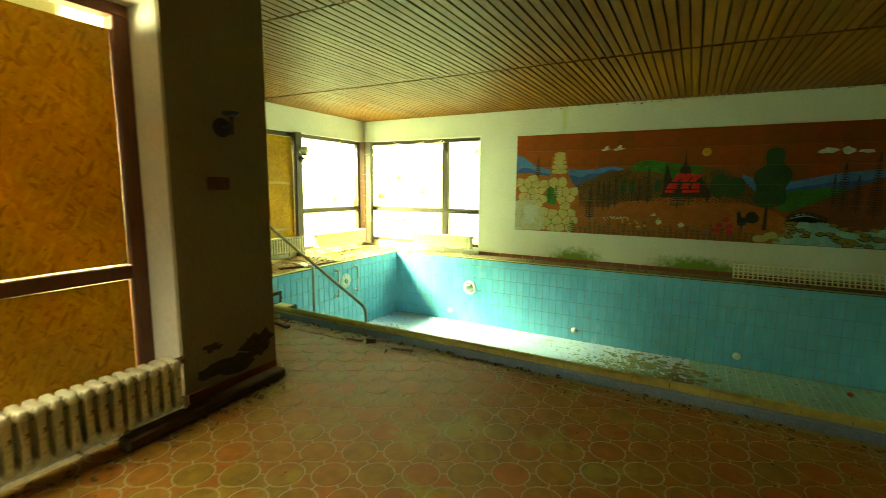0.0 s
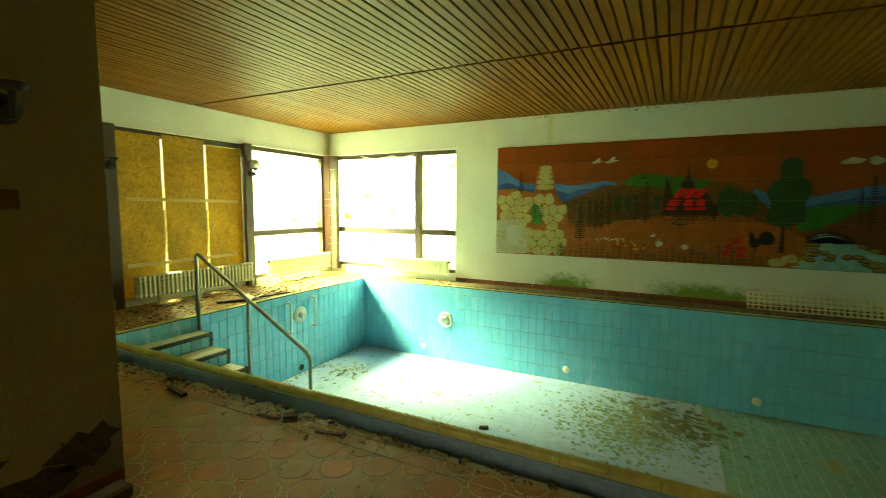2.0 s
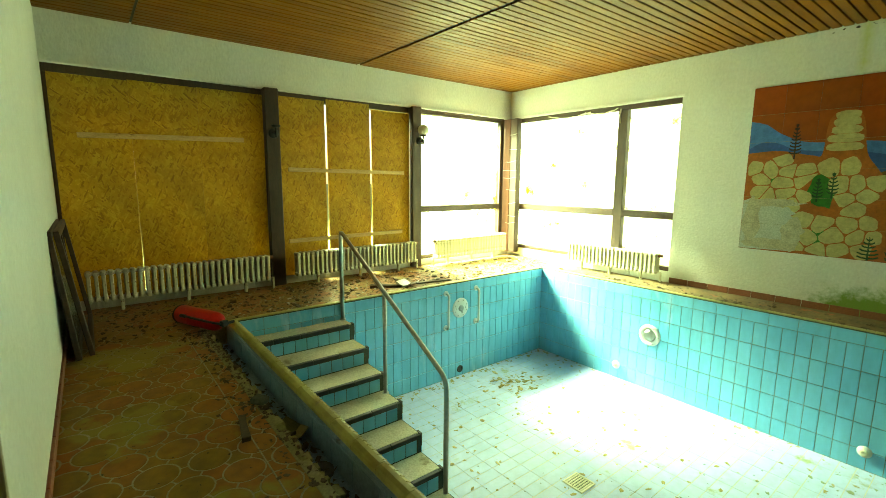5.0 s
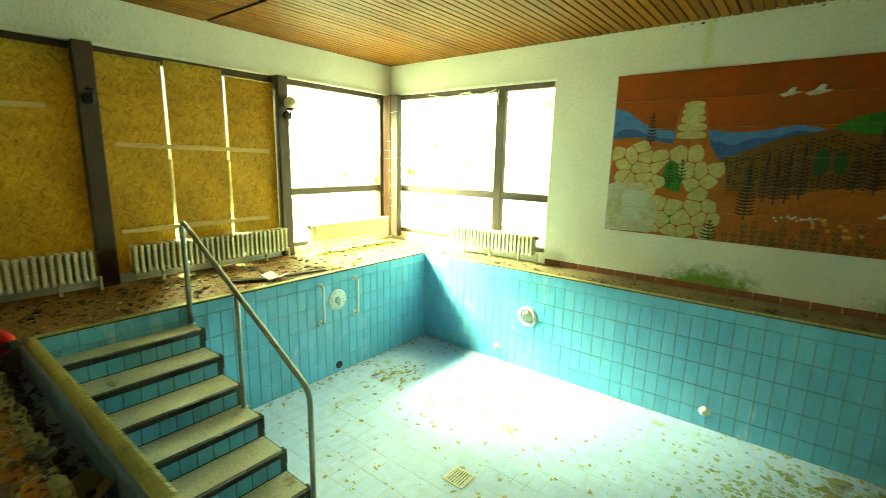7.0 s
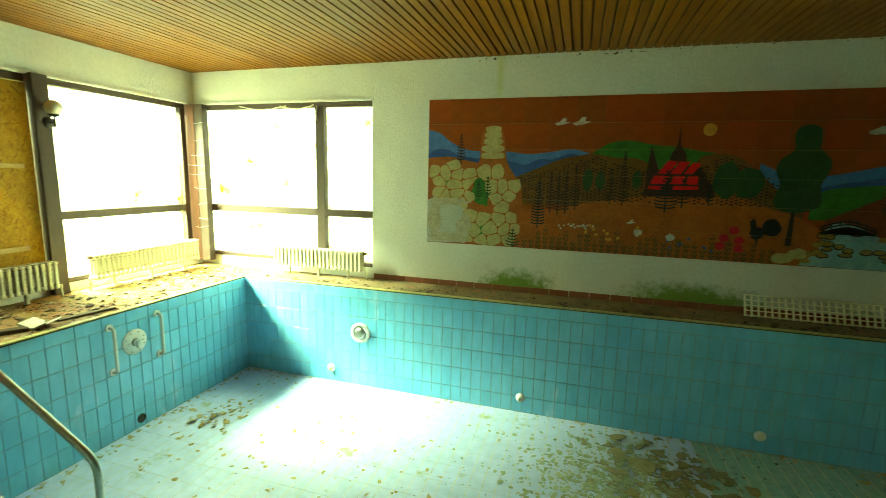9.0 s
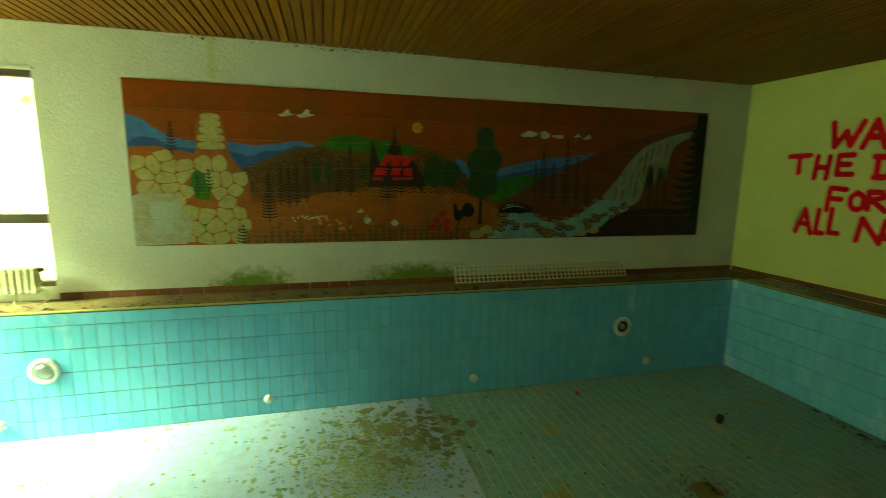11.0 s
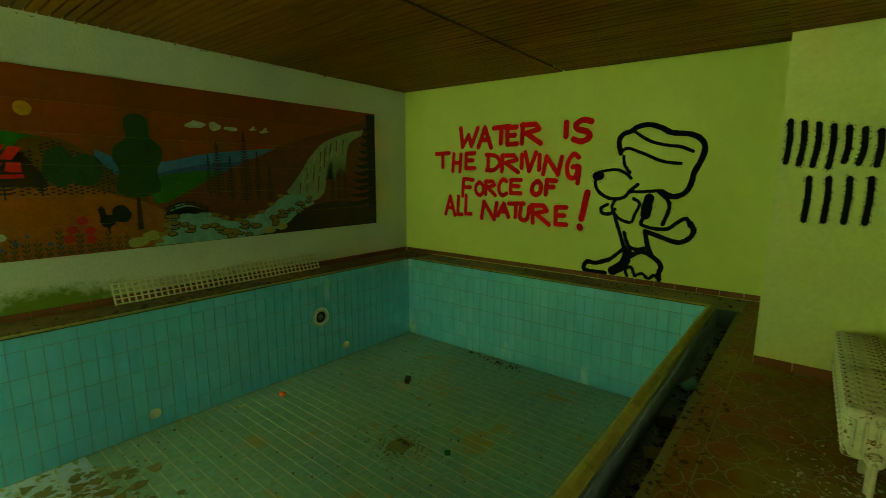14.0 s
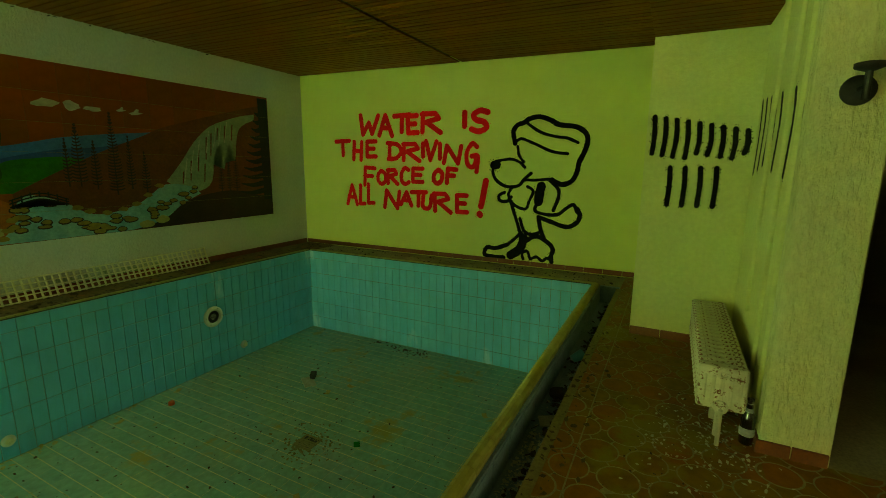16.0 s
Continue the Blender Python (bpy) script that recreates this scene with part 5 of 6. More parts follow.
motif_each("wooded_hill", P_BROWN, [hill([(1.15, 0.88), (1.43, 1.0), (1.67, 1.10), (1.9, 1.15), (2.05, 1.17), (2.28, 1.13), (2.56, 1.11), (2.75, 0.95), (2.85, 0.7)], 0.55),
                               hill([(3.0, 0.8), (3.15, 1.11), (3.27, 1.17), (3.42, 1.18), (3.57, 1.13), (3.73, 1.0), (3.95, 0.80), (4.2, 0.62)], 0.5)], 3)
motif_each("dark_hill", P_RUSSET, [hill([(4.40, 0.50), (4.62, 0.62), (4.85, 0.74), (5.25, 0.94), (5.7, 1.13), (5.96, 1.25), (6.42, 1.39), (6.92, 1.53), (7.35, 1.65), (7.66, 1.70)], 0.0)], 3.3)
motif("orange_field", P_LINE, [hill([(1.2, 0.50), (1.64, 0.50), (2.03, 0.60), (2.33, 0.64), (2.61, 0.69), (3.02, 0.69), (3.33, 0.70), (3.57, 0.72), (3.87, 0.61), (4.2, 0.50), (4.5, 0.32)], 0.0)], 4)
motif_each("bank_slope", P_UMBER, [hill([(5.55, 0.02), (5.9, 0.13), (6.12, 0.27), (6.41, 0.37), (6.9, 0.42), (7.3, 0.34), (7.66, 0.30)], 0.0)], 4.2)
# hedge of small strokes along the wooded hill
strokes = []
for i in range(60):
    for j in range(16):
        u, v = 1.2 + 0.046 * i + random.uniform(-0.003, 0.003), 0.62 + 0.034 * j + (0.017 if i % 2 else 0.0)
        if (v < 1.13 - 0.30 * abs(u - 2.05) if u < 2.7 else u > 3.1 and v < 1.15 - 0.55 * abs(u - 3.4)) and random.random() < 0.85:
            strokes.append([(u, v), (u + 0.019, v + 0.011), (u + 0.038, v), (u + 0.034, v + 0.010), (u + 0.019, v + 0.019), (u + 0.004, v + 0.010)])
tagged(motif("bushes", P_UMBER, strokes, 5), kind="stuff")


def ladder_tree(u, v0, v1, half, seed):
    """A conifer drawn as a column of upturned rungs that shorten near the tip."""
    r, out = random.Random(seed), [[(u - 0.008, v0 - 0.05), (u + 0.008, v0 - 0.05), (u + 0.004, v1), (u - 0.004, v1)]]
    n = max(6, int((v1 - v0) / 0.034))
    for k in range(n):
        v = v0 + (v1 - v0) * k / n
        w = half * min(1.0, 0.12 + 1.25 * (1 - k / n)) * r.uniform(0.9, 1.06)
        out.append([(u - w, v + 0.018), (u - w * 0.6, v + 0.002), (u, v - 0.003), (u + w * 0.6, v + 0.002), (u + w, v + 0.018), (u + w * 0.92, v + 0.030),
                    (u + w * 0.55, v + 0.017), (u, v + 0.013), (u - w * 0.55, v + 0.017), (u - w * 0.92, v + 0.030)])
    return out


def trees(name, material, rows, layer):
    for k, (u, v0, v1, half) in enumerate(rows):
        motif(name, material, ladder_tree(u, v0, v1, half, k), layer, "", 0.03)


trees("conifer", P_UMBER, [(0.44, 1.08, 1.40, 0.055), (1.58, 0.51, 0.97, 0.05), (1.67, 0.49, 0.95, 0.05), (1.76, 0.50, 0.97, 0.05), (1.87, 0.55, 1.03, 0.055),
                            (2.26, 0.64, 1.01, 0.065), (2.40, 0.63, 1.20, 0.06)], 7)
trees("dark_conifer", P_NIGHT, [(1.44, 0.31, 0.83, 0.085), (2.86, 0.56, 1.0, 0.12), (3.03, 0.63, 0.90, 0.075), (3.30, 0.66, 0.84, 0.05)], 9.3)
trees("conifer", P_UMBER, [(5.0, 0.60, 1.23, 0.075), (5.16, 0.56, 1.06, 0.055), (5.36, 0.49, 1.38, 0.08), (5.53, 0.55, 1.13, 0.05), (4.89, 0.60, 1.07, 0.045), (5.7, 0.5, 0.95, 0.05)], 7)
fir = [[(7.47, 1.80), (7.655, 1.80), (7.655, 0.25), (7.50, 0.25)]]
for k in range(11):
    v, reach = 1.62 - 0.118 * k, 0.12 + 0.036 * k
    fir.append(smooth_line([(7.52, v), (7.52 - reach * 0.55, v - 0.045), (7.52 - reach, v - 0.035)], 4) + smooth_line([(7.52 - reach * 0.96, v - 0.055), (7.52 - reach * 0.5, v - 0.105), (7.52, v - 0.085)], 4))
motif_each("tall_fir", P_NIGHT, fir, 9.5)
trees("fir", P_UMBER, [(7.0, 0.45, 0.95, 0.06), (6.88, 0.45, 0.9, 0.05), (6.75, 0.45, 0.85, 0.05)], 6)
motif_each("round_tree", P_DKGREEN, [blob(2.0, 0.86, 0.06, 0.14, seed=1), blob(2.14, 0.86, 0.05, 0.12, seed=2), blob(2.54, 0.88, 0.05, 0.11, seed=3),
                                 blob(3.45, 0.90, 0.14, 0.20, seed=4), blob(3.66, 0.86, 0.15, 0.17, seed=5)], 8)
crown = smooth_line([(4.15, 1.48), (4.25, 1.44), (4.27, 1.32), (4.27, 1.24), (4.38, 1.12), (4.37, 0.98), (4.32, 0.86), (4.34, 0.66), (4.20, 0.58), (4.02, 0.58), (3.91, 0.66), (3.95, 0.86),
                     (3.90, 1.0), (3.93, 1.12), (4.04, 1.22), (4.03, 1.34), (4.05, 1.44)], 4, True)
motif("large_tree", P_DKGREEN, [crown], 8.2)
motif_each("trunk", P_UMBER, [[(4.07, 0.21), (4.13, 0.21), (4.12, 0.62), (4.09, 0.62)], [(1.995, 0.66), (2.01, 0.66), (2.008, 0.78), (1.998, 0.78)], [(2.13, 0.68), (2.145, 0.68), (2.142, 0.78), (2.134, 0.78)]], 8)
# church
motif_each("church_wall", P_UMBER, [[(2.60, 0.69), (3.34, 0.71), (3.32, 0.80), (3.22, 0.98), (3.14, 1.06), (2.70, 0.98)], [(2.86, 1.06), (3.04, 1.06), (3.03, 1.16), (2.96, 1.28), (2.945, 1.50), (2.93, 1.28), (2.87, 1.16)],
                                    [(2.63, 0.80), (2.78, 0.80), (2.77, 0.96), (2.665, 1.27), (2.63, 0.96)]], 8)
motif_each("church_roof", P_RED, [[(2.75, 0.955), (2.86, 0.955), (2.95, 1.09), (2.85, 1.10)], [(2.88, 0.955), (2.99, 0.955), (3.08, 1.09), (2.97, 1.09)], [(3.02, 0.955), (3.11, 0.955), (3.19, 1.07), (3.10, 1.08)],
                             [(2.68, 0.84), (2.84, 0.84), (2.88, 0.93), (2.72, 0.93)], [(2.89, 0.84), (3.02, 0.84), (3.04, 0.93), (2.92, 0.93)], [(3.05, 0.84), (3.17, 0.84), (3.17, 0.93), (3.07, 0.93)],
                             [(2.66, 0.775), (2.80, 0.775), (2.81, 0.815), (2.67, 0.815)], [(2.92, 0.775), (3.18, 0.785), (3.18, 0.82), (2.93, 0.815)]], 9)
motif("sun_disc", P_SUN, [blob(3.235, 1.435, 0.068, 0.068, 24, 0.0)], 3)
# birds and clouds


def bird(u, v, s):
    return [(u, v), (u + 0.10 * s, v + 0.03 * s), (u + 0.16 * s, v + 0.10 * s), (u + 0.22 * s, v + 0.09 * s), (u + 0.20 * s, v + 0.03 * s), (u + 0.30 * s, v + 0.02 * s), (u + 0.18 * s, v - 0.02 * s), (u + 0.06 * s, v - 0.04 * s)]


motif_each("bird", P_WHITE, [bird(1.58, 1.52, 0.62), bird(1.78, 1.52, 0.72), bird(2.46, 0.38, 0.38), bird(5.44, 1.41, 0.40), bird(5.58, 1.39, 0.55)], 4)
motif_each("cloud", P_WHITE, [blob(4.78, 1.41, 0.11, 0.045, 14, 0.3, 11), blob(5.0, 1.41, 0.08, 0.05, 12, 0.35, 12), blob(5.2, 1.40, 0.09, 0.026, 12, 0.3, 13)], 4)
# ruin of rounded stones
stones = []
rs = random.Random(5)
seeds = [(0.09 + 0.165 * i + (0.08 if j % 2 else 0.0) + rs.uniform(-0.06, 0.06), 0.06 + 0.142 * j + rs.uniform(-0.05, 0.05)) for i in range(-1, 9) for j in range(-1, 9)]


def cell_stone(p):
    """A rounded stone: the part of the plane nearest to p among the seeds, drawn in from its neighbours."""
    ps = [(p[0] + 0.16 * c, p[1] + 0.16 * q) for c, q in ((-1, -1), (1, -1), (1, 1), (-1, 1))]
    for o in seeds:
        d = Vector((o[0] - p[0], o[1] - p[1]))
        if 0 < d.length < 0.4:
            lim, out = d.length / 2 - 0.005, []
            d.normalize()
            for k, b in enumerate(ps):
                a = ps[k - 1]
                fa, fb = (Vector(a) - Vector(p)).dot(d) - lim, (Vector(b) - Vector(p)).dot(d) - lim
                if (fa > 0) != (fb > 0):
                    t = fa / (fa - fb)
                    out.append((a[0] + t * (b[0] - a[0]), a[1] + t * (b[1] - a[1])))
                if fb <= 0:
                    out.append(b)
            ps = out
    return [q for k, a in enumerate(ps) for b in (ps[(k + 1) % len(ps)],) for q in ((0.82 * a[0] + 0.18 * b[0], 0.82 * a[1] + 0.18 * b[1]), (0.18 * a[0] + 0.82 * b[0], 0.18 * a[1] + 0.82 * b[1]))]


for u, v in seeds:
    edge_u = 1.16 if v < 0.8 else 1.05 if v < 0.95 else 0.98
    if 0.03 < u < edge_u and 0.02 < v < 1.06 and not (u < 0.52 and v < 0.52) and not (0.62 < u < 0.80 and 0.52 < v < 0.86) and not (0.58 < u < 0.70 and v > 0.95):
        stones.append(cell_stone((u, v)))
for k, (v, w) in enumerate(((1.14, 0.155), (1.225, 0.15), (1.31, 0.125), (1.385, 0.115), (1.455, 0.105))):
    stones.append(slab_stone(0.85, v, w, 0.043, 300 + k))
motif("ruin_joints", P_LINE, [hill([(0.0, 1.10), (0.3, 1.12), (0.6, 1.06), (0.68, 1.08), (0.71, 1.42), (0.85, 1.51), (0.97, 1.42), (1.03, 1.08), (1.12, 0.92), (1.22, 0.75), (1.24, 0.45), (1.20, 0.0)], 0.0)], 6)
motif_each("ivy", P_GREEN, [blob(0.72, 0.68, 0.12, 0.19, 14, 0.2, 44), blob(0.30, 0.78, 0.06, 0.05, 10, 0.2, 45), blob(0.72, 0.22, 0.06, 0.1, 10, 0.2, 46)], 7)
motif_each("ruin_stone", P_STONE, stones, 8.0)
trees("small_conifer", P_DKGREEN, [(0.68, 0.62, 0.82, 0.045), (0.80, 0.66, 0.88, 0.05), (1.14, 0.02, 0.24, 0.08)], 9)
# tiles that came off the wall
ragged = random.Random(17)
torn = [(0.004, 0.004), (0.004, 0.56)] + [(0.03 + 0.028 * k, 0.575 + ragged.uniform(-0.03, 0.02) - 0.0004 * k * k) for k in range(17)]
torn += [(0.50 + ragged.uniform(-0.03, 0.02), 0.44 - 0.03 * k) for k in range(15)]
motif("bare_patch", P_SCREED, [torn], 10, "grey backing where tiles have fallen")
motif_each("mortar", P_MORTAR, [blob(0.10, 0.33, 0.09, 0.26, 22, 0.25, 71), blob(0.5, 0.20, 0.10, 0.17, 20, 0.3, 72), blob(0.32, 0.08, 0.26, 0.07, 20, 0.25, 73), blob(0.30, 0.55, 0.26, 0.045, 20, 0.3, 74)], 10.5)
# stream and waterfall
motif("waterfall", P_FALL, [smooth_line([(7.40, 1.55), (7.15, 1.50), (6.92, 1.43), (6.62, 1.31), (6.37, 1.09), (6.18, 0.84), (5.95, 0.58)], 3)
                            + smooth_line([(6.10, 0.47), (6.41, 0.44), (6.60, 0.57), (6.66, 0.90), (6.77, 1.10), (6.81, 0.73), (6.90, 1.10), (7.0, 0.86), (7.06, 1.20), (7.16, 1.36), (7.38, 1.46)], 3)], 7)
motif("river", P_WATER, [smooth_line([(6.30, 0.50), (5.93, 0.54), (5.60, 0.33), (5.23, 0.23), (5.01, 0.26), (4.83, 0.38), (4.55, 0.48), (4.41, 0.39), (4.38, 0.19), (4.21, 0.01)], 3)
                         + smooth_line([(4.57, 0.005), (5.15, 0.005), (5.5, 0.01), (5.89, 0.11), (6.12, 0.27), (6.41, 0.40)], 3)], 7.3)
pebbles, borders = [], []
rp = random.Random(12)
for k in range(46):
    u = rp.uniform(4.35, 6.35)
    lo, hi = (0.03, 0.40) if u < 4.8 else (0.03, 0.20) if u < 5.5 else (0.05 + 0.34 * (u - 5.5), 0.22 + 0.34 * (u - 5.5))
    v, a, b = rp.uniform(lo, hi), rp.uniform(0.035, 0.075), rp.uniform(0.014, 0.026)
    borders.append(blob(u, v - 0.004, a + 0.012, b + 0.010, 10, 0.15, k))
    pebbles.append(blob(u, v, a, b, 10, 0.15, k))
motif_each("pebble_shade", P_UMBER, borders, 8.0)
motif_each("river_stone", P_SAND, pebbles, 8.6)
motif_each("shore_stone", P_SAND, [blob(u, v, 0.055, 0.028, 10, 0.2, k) for k, (u, v) in enumerate(((5.85, 0.53), (5.7, 0.42), (5.55, 0.32), (5.4, 0.27), (5.22, 0.24), (5.05, 0.27), (4.93, 0.32), (4.36, 0.24), (4.32, 0.14), (4.27, 0.06)))], 8.8)
motif("fall_shadows", P_RUSSET, [[(u, v), (u + 0.022, v + 0.01), (u - 0.04 * h, v - h), (u - 0.04 * h - 0.016, v - h)]
                                 for u, v, h in ((6.55, 1.16, 0.30), (6.63, 1.22, 0.30), (6.42, 0.98, 0.28), (6.30, 0.84, 0.26), (6.50, 0.80, 0.24), (6.18, 0.70, 0.16), (6.86, 1.34, 0.22), (6.74, 1.30, 0.16), (6.98, 1.36, 0.22))], 8.2)
motif("falling_streaks", P_WHITE, [[(u, v), (u + 0.010, v), (u - 0.05, v - 0.30), (u - 0.062, v - 0.30)] for u, v in ((6.72, 1.33), (6.80, 1.36), (6.90, 1.40), (6.60, 1.25), (6.45, 1.12), (6.35, 0.98), (6.25, 0.88))], 8.5)
rails = [[(4.38 + 0.075 * k, 0.35 + 0.012 * k * (6 - k)), (4.395 + 0.075 * k, 0.35 + 0.012 * k * (6 - k)), (4.395 + 0.075 * k, 0.435 + 0.009 * k * (6 - k)), (4.38 + 0.075 * k, 0.435 + 0.009 * k * (6 - k))] for k in range(7)]
for q in range(3):
    bow = smooth_line([(4.36, 0.36 + 0.032 * q), (4.61, 0.43 + 0.030 * q), (4.86, 0.36 + 0.026 * q)], 5)
    rails.append(bow + [(u, v + 0.014) for u, v in bow[::-1]])
motif("bridge", P_NIGHT, rails, 9.2, "", 0.06)
# rooster and meadow
motif("rooster", P_NIGHT, [blob(3.80, 0.33, 0.07, 0.07, 14, 0.1, 21), blob(3.93, 0.40, 0.085, 0.10, 14, 0.12, 22), [(3.72, 0.46), (3.75, 0.49), (3.78, 0.46), (3.80, 0.34), (3.74, 0.34)], [(3.80, 0.2), (3.81, 0.2), (3.82, 0.3), (3.79, 0.3)]], 8)
plants = []
rm = random.Random(31)
for k in range(34):
    u, h = 1.30 + 0.083 * k + rm.uniform(-0.008, 0.008), rm.uniform(0.10, 0.30)
    plants.append([(u - 0.005, 0.005), (u + 0.005, 0.005), (u + 0.003, h), (u - 0.003, h)])
    for q in range(max(2, int(h / 0.055))):
        v, w = 0.01 + 0.052 * q, rm.uniform(0.028, 0.040)
        for side in (-1, 1):
            plants.append([(u + side * 0.007, v), (u + side * w * 0.6, v + 0.010), (u + side * w, v + 0.046), (u + side * w * 0.4, v + 0.036)])
tagged(motif("meadow", paint("meadow_glaze", (0.050, 0.060, 0.012)), plants, 6), kind="stuff")


def flowers(name, material, n, u0, u1, v0, v1, r):
    tagged(motif(name, material, [blob(random.uniform(u0, u1), random.uniform(v0, v1), r, r, 8, 0.25, k) for k in range(n)], 8), kind="stuff")


flowers("white_flowers", P_WHITE, 18, 1.7, 2.1, 0.27, 0.33, 0.013)
flowers("yellow_flowers", P_SUN, 12, 2.0, 2.6, 0.16, 0.34, 0.02)
motif_each("daisy", P_WHITE, [blob(2.60, 0.27, 0.045, 0.04, 16, 0.35, 61), blob(2.94, 0.23, 0.045, 0.04, 16, 0.35, 62)], 8)
flowers("blue_flowers", P_NAVY, 10, 2.9, 3.4, 0.10, 0.24, 0.016)
motif_each("red_flower", P_PINK, [blob(u, v, 0.05, 0.045, 12, 0.15, k) for k, (u, v) in enumerate(((3.58, 0.35), (3.49, 0.26), (3.64, 0.24), (3.46, 0.17), (3.64, 0.15)))], 8)
motif_each("bank_stone", P_STONE, [blob(4.20, 0.13, 0.09, 0.06, 12, 0.15, 1), blob(4.06, 0.07, 0.10, 0.06, 12, 0.15, 2), blob(5.85, 0.1, 0.09, 0.05, 12, 0.1, 3), blob(5.65, 0.06, 0.1, 0.045, 12, 0.1, 4)], 8)
# joints drawn over the picture
bm = bmesh.new()
for j in range(1, MR):
    add_box(bm, (0.0, j * MH / MR - 0.0010, 0.012), (MW, j * MH / MR + 0.0010, 0.0153))
part("joints", bm, BOARDBITS, mural, "thin grout joints between the mural tiles")

# ---- lettering sprayed on the walls ----
GLYPHS = {
    "W": [[(0, 1), (0.2, 0), (0.5, 0.62), (0.72, 0.05), (1, 1)]], "A": [[(0, 0), (0.5, 1), (1, 0)], [(0.2, 0.38), (0.82, 0.38)]],
    "T": [[(0, 0.94), (1, 1.04)], [(0.5, 1), (0.52, 0)]], "E": [[(0.95, 1), (0.05, 0.96), (0.08, 0.02), (1, 0.06)], [(0.08, 0.52), (0.8, 0.54)]],
    "R": [[(0.08, 0), (0.05, 0.98)], [(0.0, 0.95), (0.7, 1.0), (0.9, 0.74), (0.1, 0.48)], [(0.3, 0.5), (1.05, 0.0)]],
    "I": [[(0.5, 1), (0.5, 0)]], "S": [[(0.95, 0.92), (0.5, 1.0), (0.08, 0.8), (0.25, 0.56), (0.75, 0.46), (0.95, 0.2), (0.5, 0.0), (0.02, 0.1)]],
    "H": [[(0.05, 1), (0.05, 0)], [(0.95, 1), (0.95, 0)], [(0.05, 0.5), (0.95, 0.5)]],
    "D": [[(0.1, 0), (0.1, 1)], [(-0.05, 1.0), (0.7, 0.92), (0.98, 0.5), (0.6, 0.06), (0.02, 0.0)]],
    "V": [[(0, 1), (0.45, 0), (1, 1)]], "N": [[(0.02, 0), (0.05, 1), (0.92, 0.02), (0.96, 1)]],
    "G": [[(0.92, 0.88), (0.5, 1.0), (0.08, 0.6), (0.2, 0.12), (0.7, 0.06), (0.92, 0.46)], [(0.5, 0.48), (1.0, 0.48), (0.96, -0.15)]],
    "F": [[(0.1, 0), (0.1, 1), (1, 0.98)], [(0.1, 0.52), (0.8, 0.54)]],
    "O": [[(0.5, 1), (0.1, 0.75), (0.08, 0.25), (0.5, 0.0), (0.92, 0.25), (0.9, 0.78), (0.5, 1), (0.4, 0.98)]],
    "C": [[(0.95, 0.9), (0.5, 1), (0.08, 0.6), (0.15, 0.15), (0.55, 0), (0.98, 0.14)]],
    "L": [[(0.1, 1), (0.08, 0.03), (1, 0.06)]], "U": [[(0.05, 1), (0.08, 0.2), (0.5, 0.0), (0.9, 0.2), (0.95, 1)]],
    "!": [[(0.9, 1), (0.45, 0.42), (0.3, 0.26)], [(0.12, 0.03), (0.22, 0.0)]],
}


def ribbon(bm, pts, width, lift, soft=True, seed=0):
    """A flat brushed line with round ends, lying in x, y at height lift."""
    r = random.Random(seed)
    ps = [Vector(p) for p in (smooth_line(pts, 5) if soft else pts)]
    left, right = [], []
    for i, p in enumerate(ps):
        d = (ps[min(i + 1, len(ps) - 1)] - ps[max(i - 1, 0)]).normalized()
        n = Vector((-d.y, d.x)) * width / 2 * (1 + r.uniform(-0.10, 0.10))
        left.append(p + n)
        right.append(p - n)
    for i in range(len(ps) - 1):
        d = (ps[i + 1] - ps[i]).normalized()
        n = Vector((-d.y, d.x)) * width / 2
        quad = (left[i], right[i], right[i + 1], left[i + 1]) if soft else (ps[i] + n, ps[i] - n, ps[i + 1] - n, ps[i + 1] + n)
        bm.faces.new([bm.verts.new((q.x, q.y, lift + 0.00003 * i)) for q in quad])
    for i, p in enumerate([ps[0], ps[-1]] + ps[1:-1]):
        bm.faces.new([bm.verts.new((p.x + width / 2 * math.cos(k * math.tau / 12), p.y + width / 2 * math.sin(k * math.tau / 12), lift + 0.0011 + 0.00003 * i)) for k in range(12)])


def overspray(bm, pts, width, lift, n, seed):
    """Fine drops beside a sprayed line."""
    r = random.Random(seed)
    ps = smooth_line(pts, 6)
    for k in range(n):
        u, v = ps[r.randrange(len(ps))]
        a, d, s = r.uniform(0, math.tau), width * r.uniform(0.45, 0.85), r.uniform(0.002, 0.0045)
        u, v = u + d * math.cos(a), v + d * math.sin(a)
        bm.faces.new([bm.verts.new((u + s * math.cos(q * math.tau / 5), v + s * math.sin(q * math.tau / 5), lift)) for q in range(5)])


WALL_E = Matrix(((0, 0, -1, XE), (-1, 0, 0, 0), (0, 1, 0, 0), (0, 0, 0, 1)))   # wall x to the right is -y of the world
saying = thing("spray_lettering", pose(XE, 6.4, 1.36), "red sprayed words about water on the pale wall", "graffiti")
saying_m = saying.matrix_world.inverted() @ WALL_E


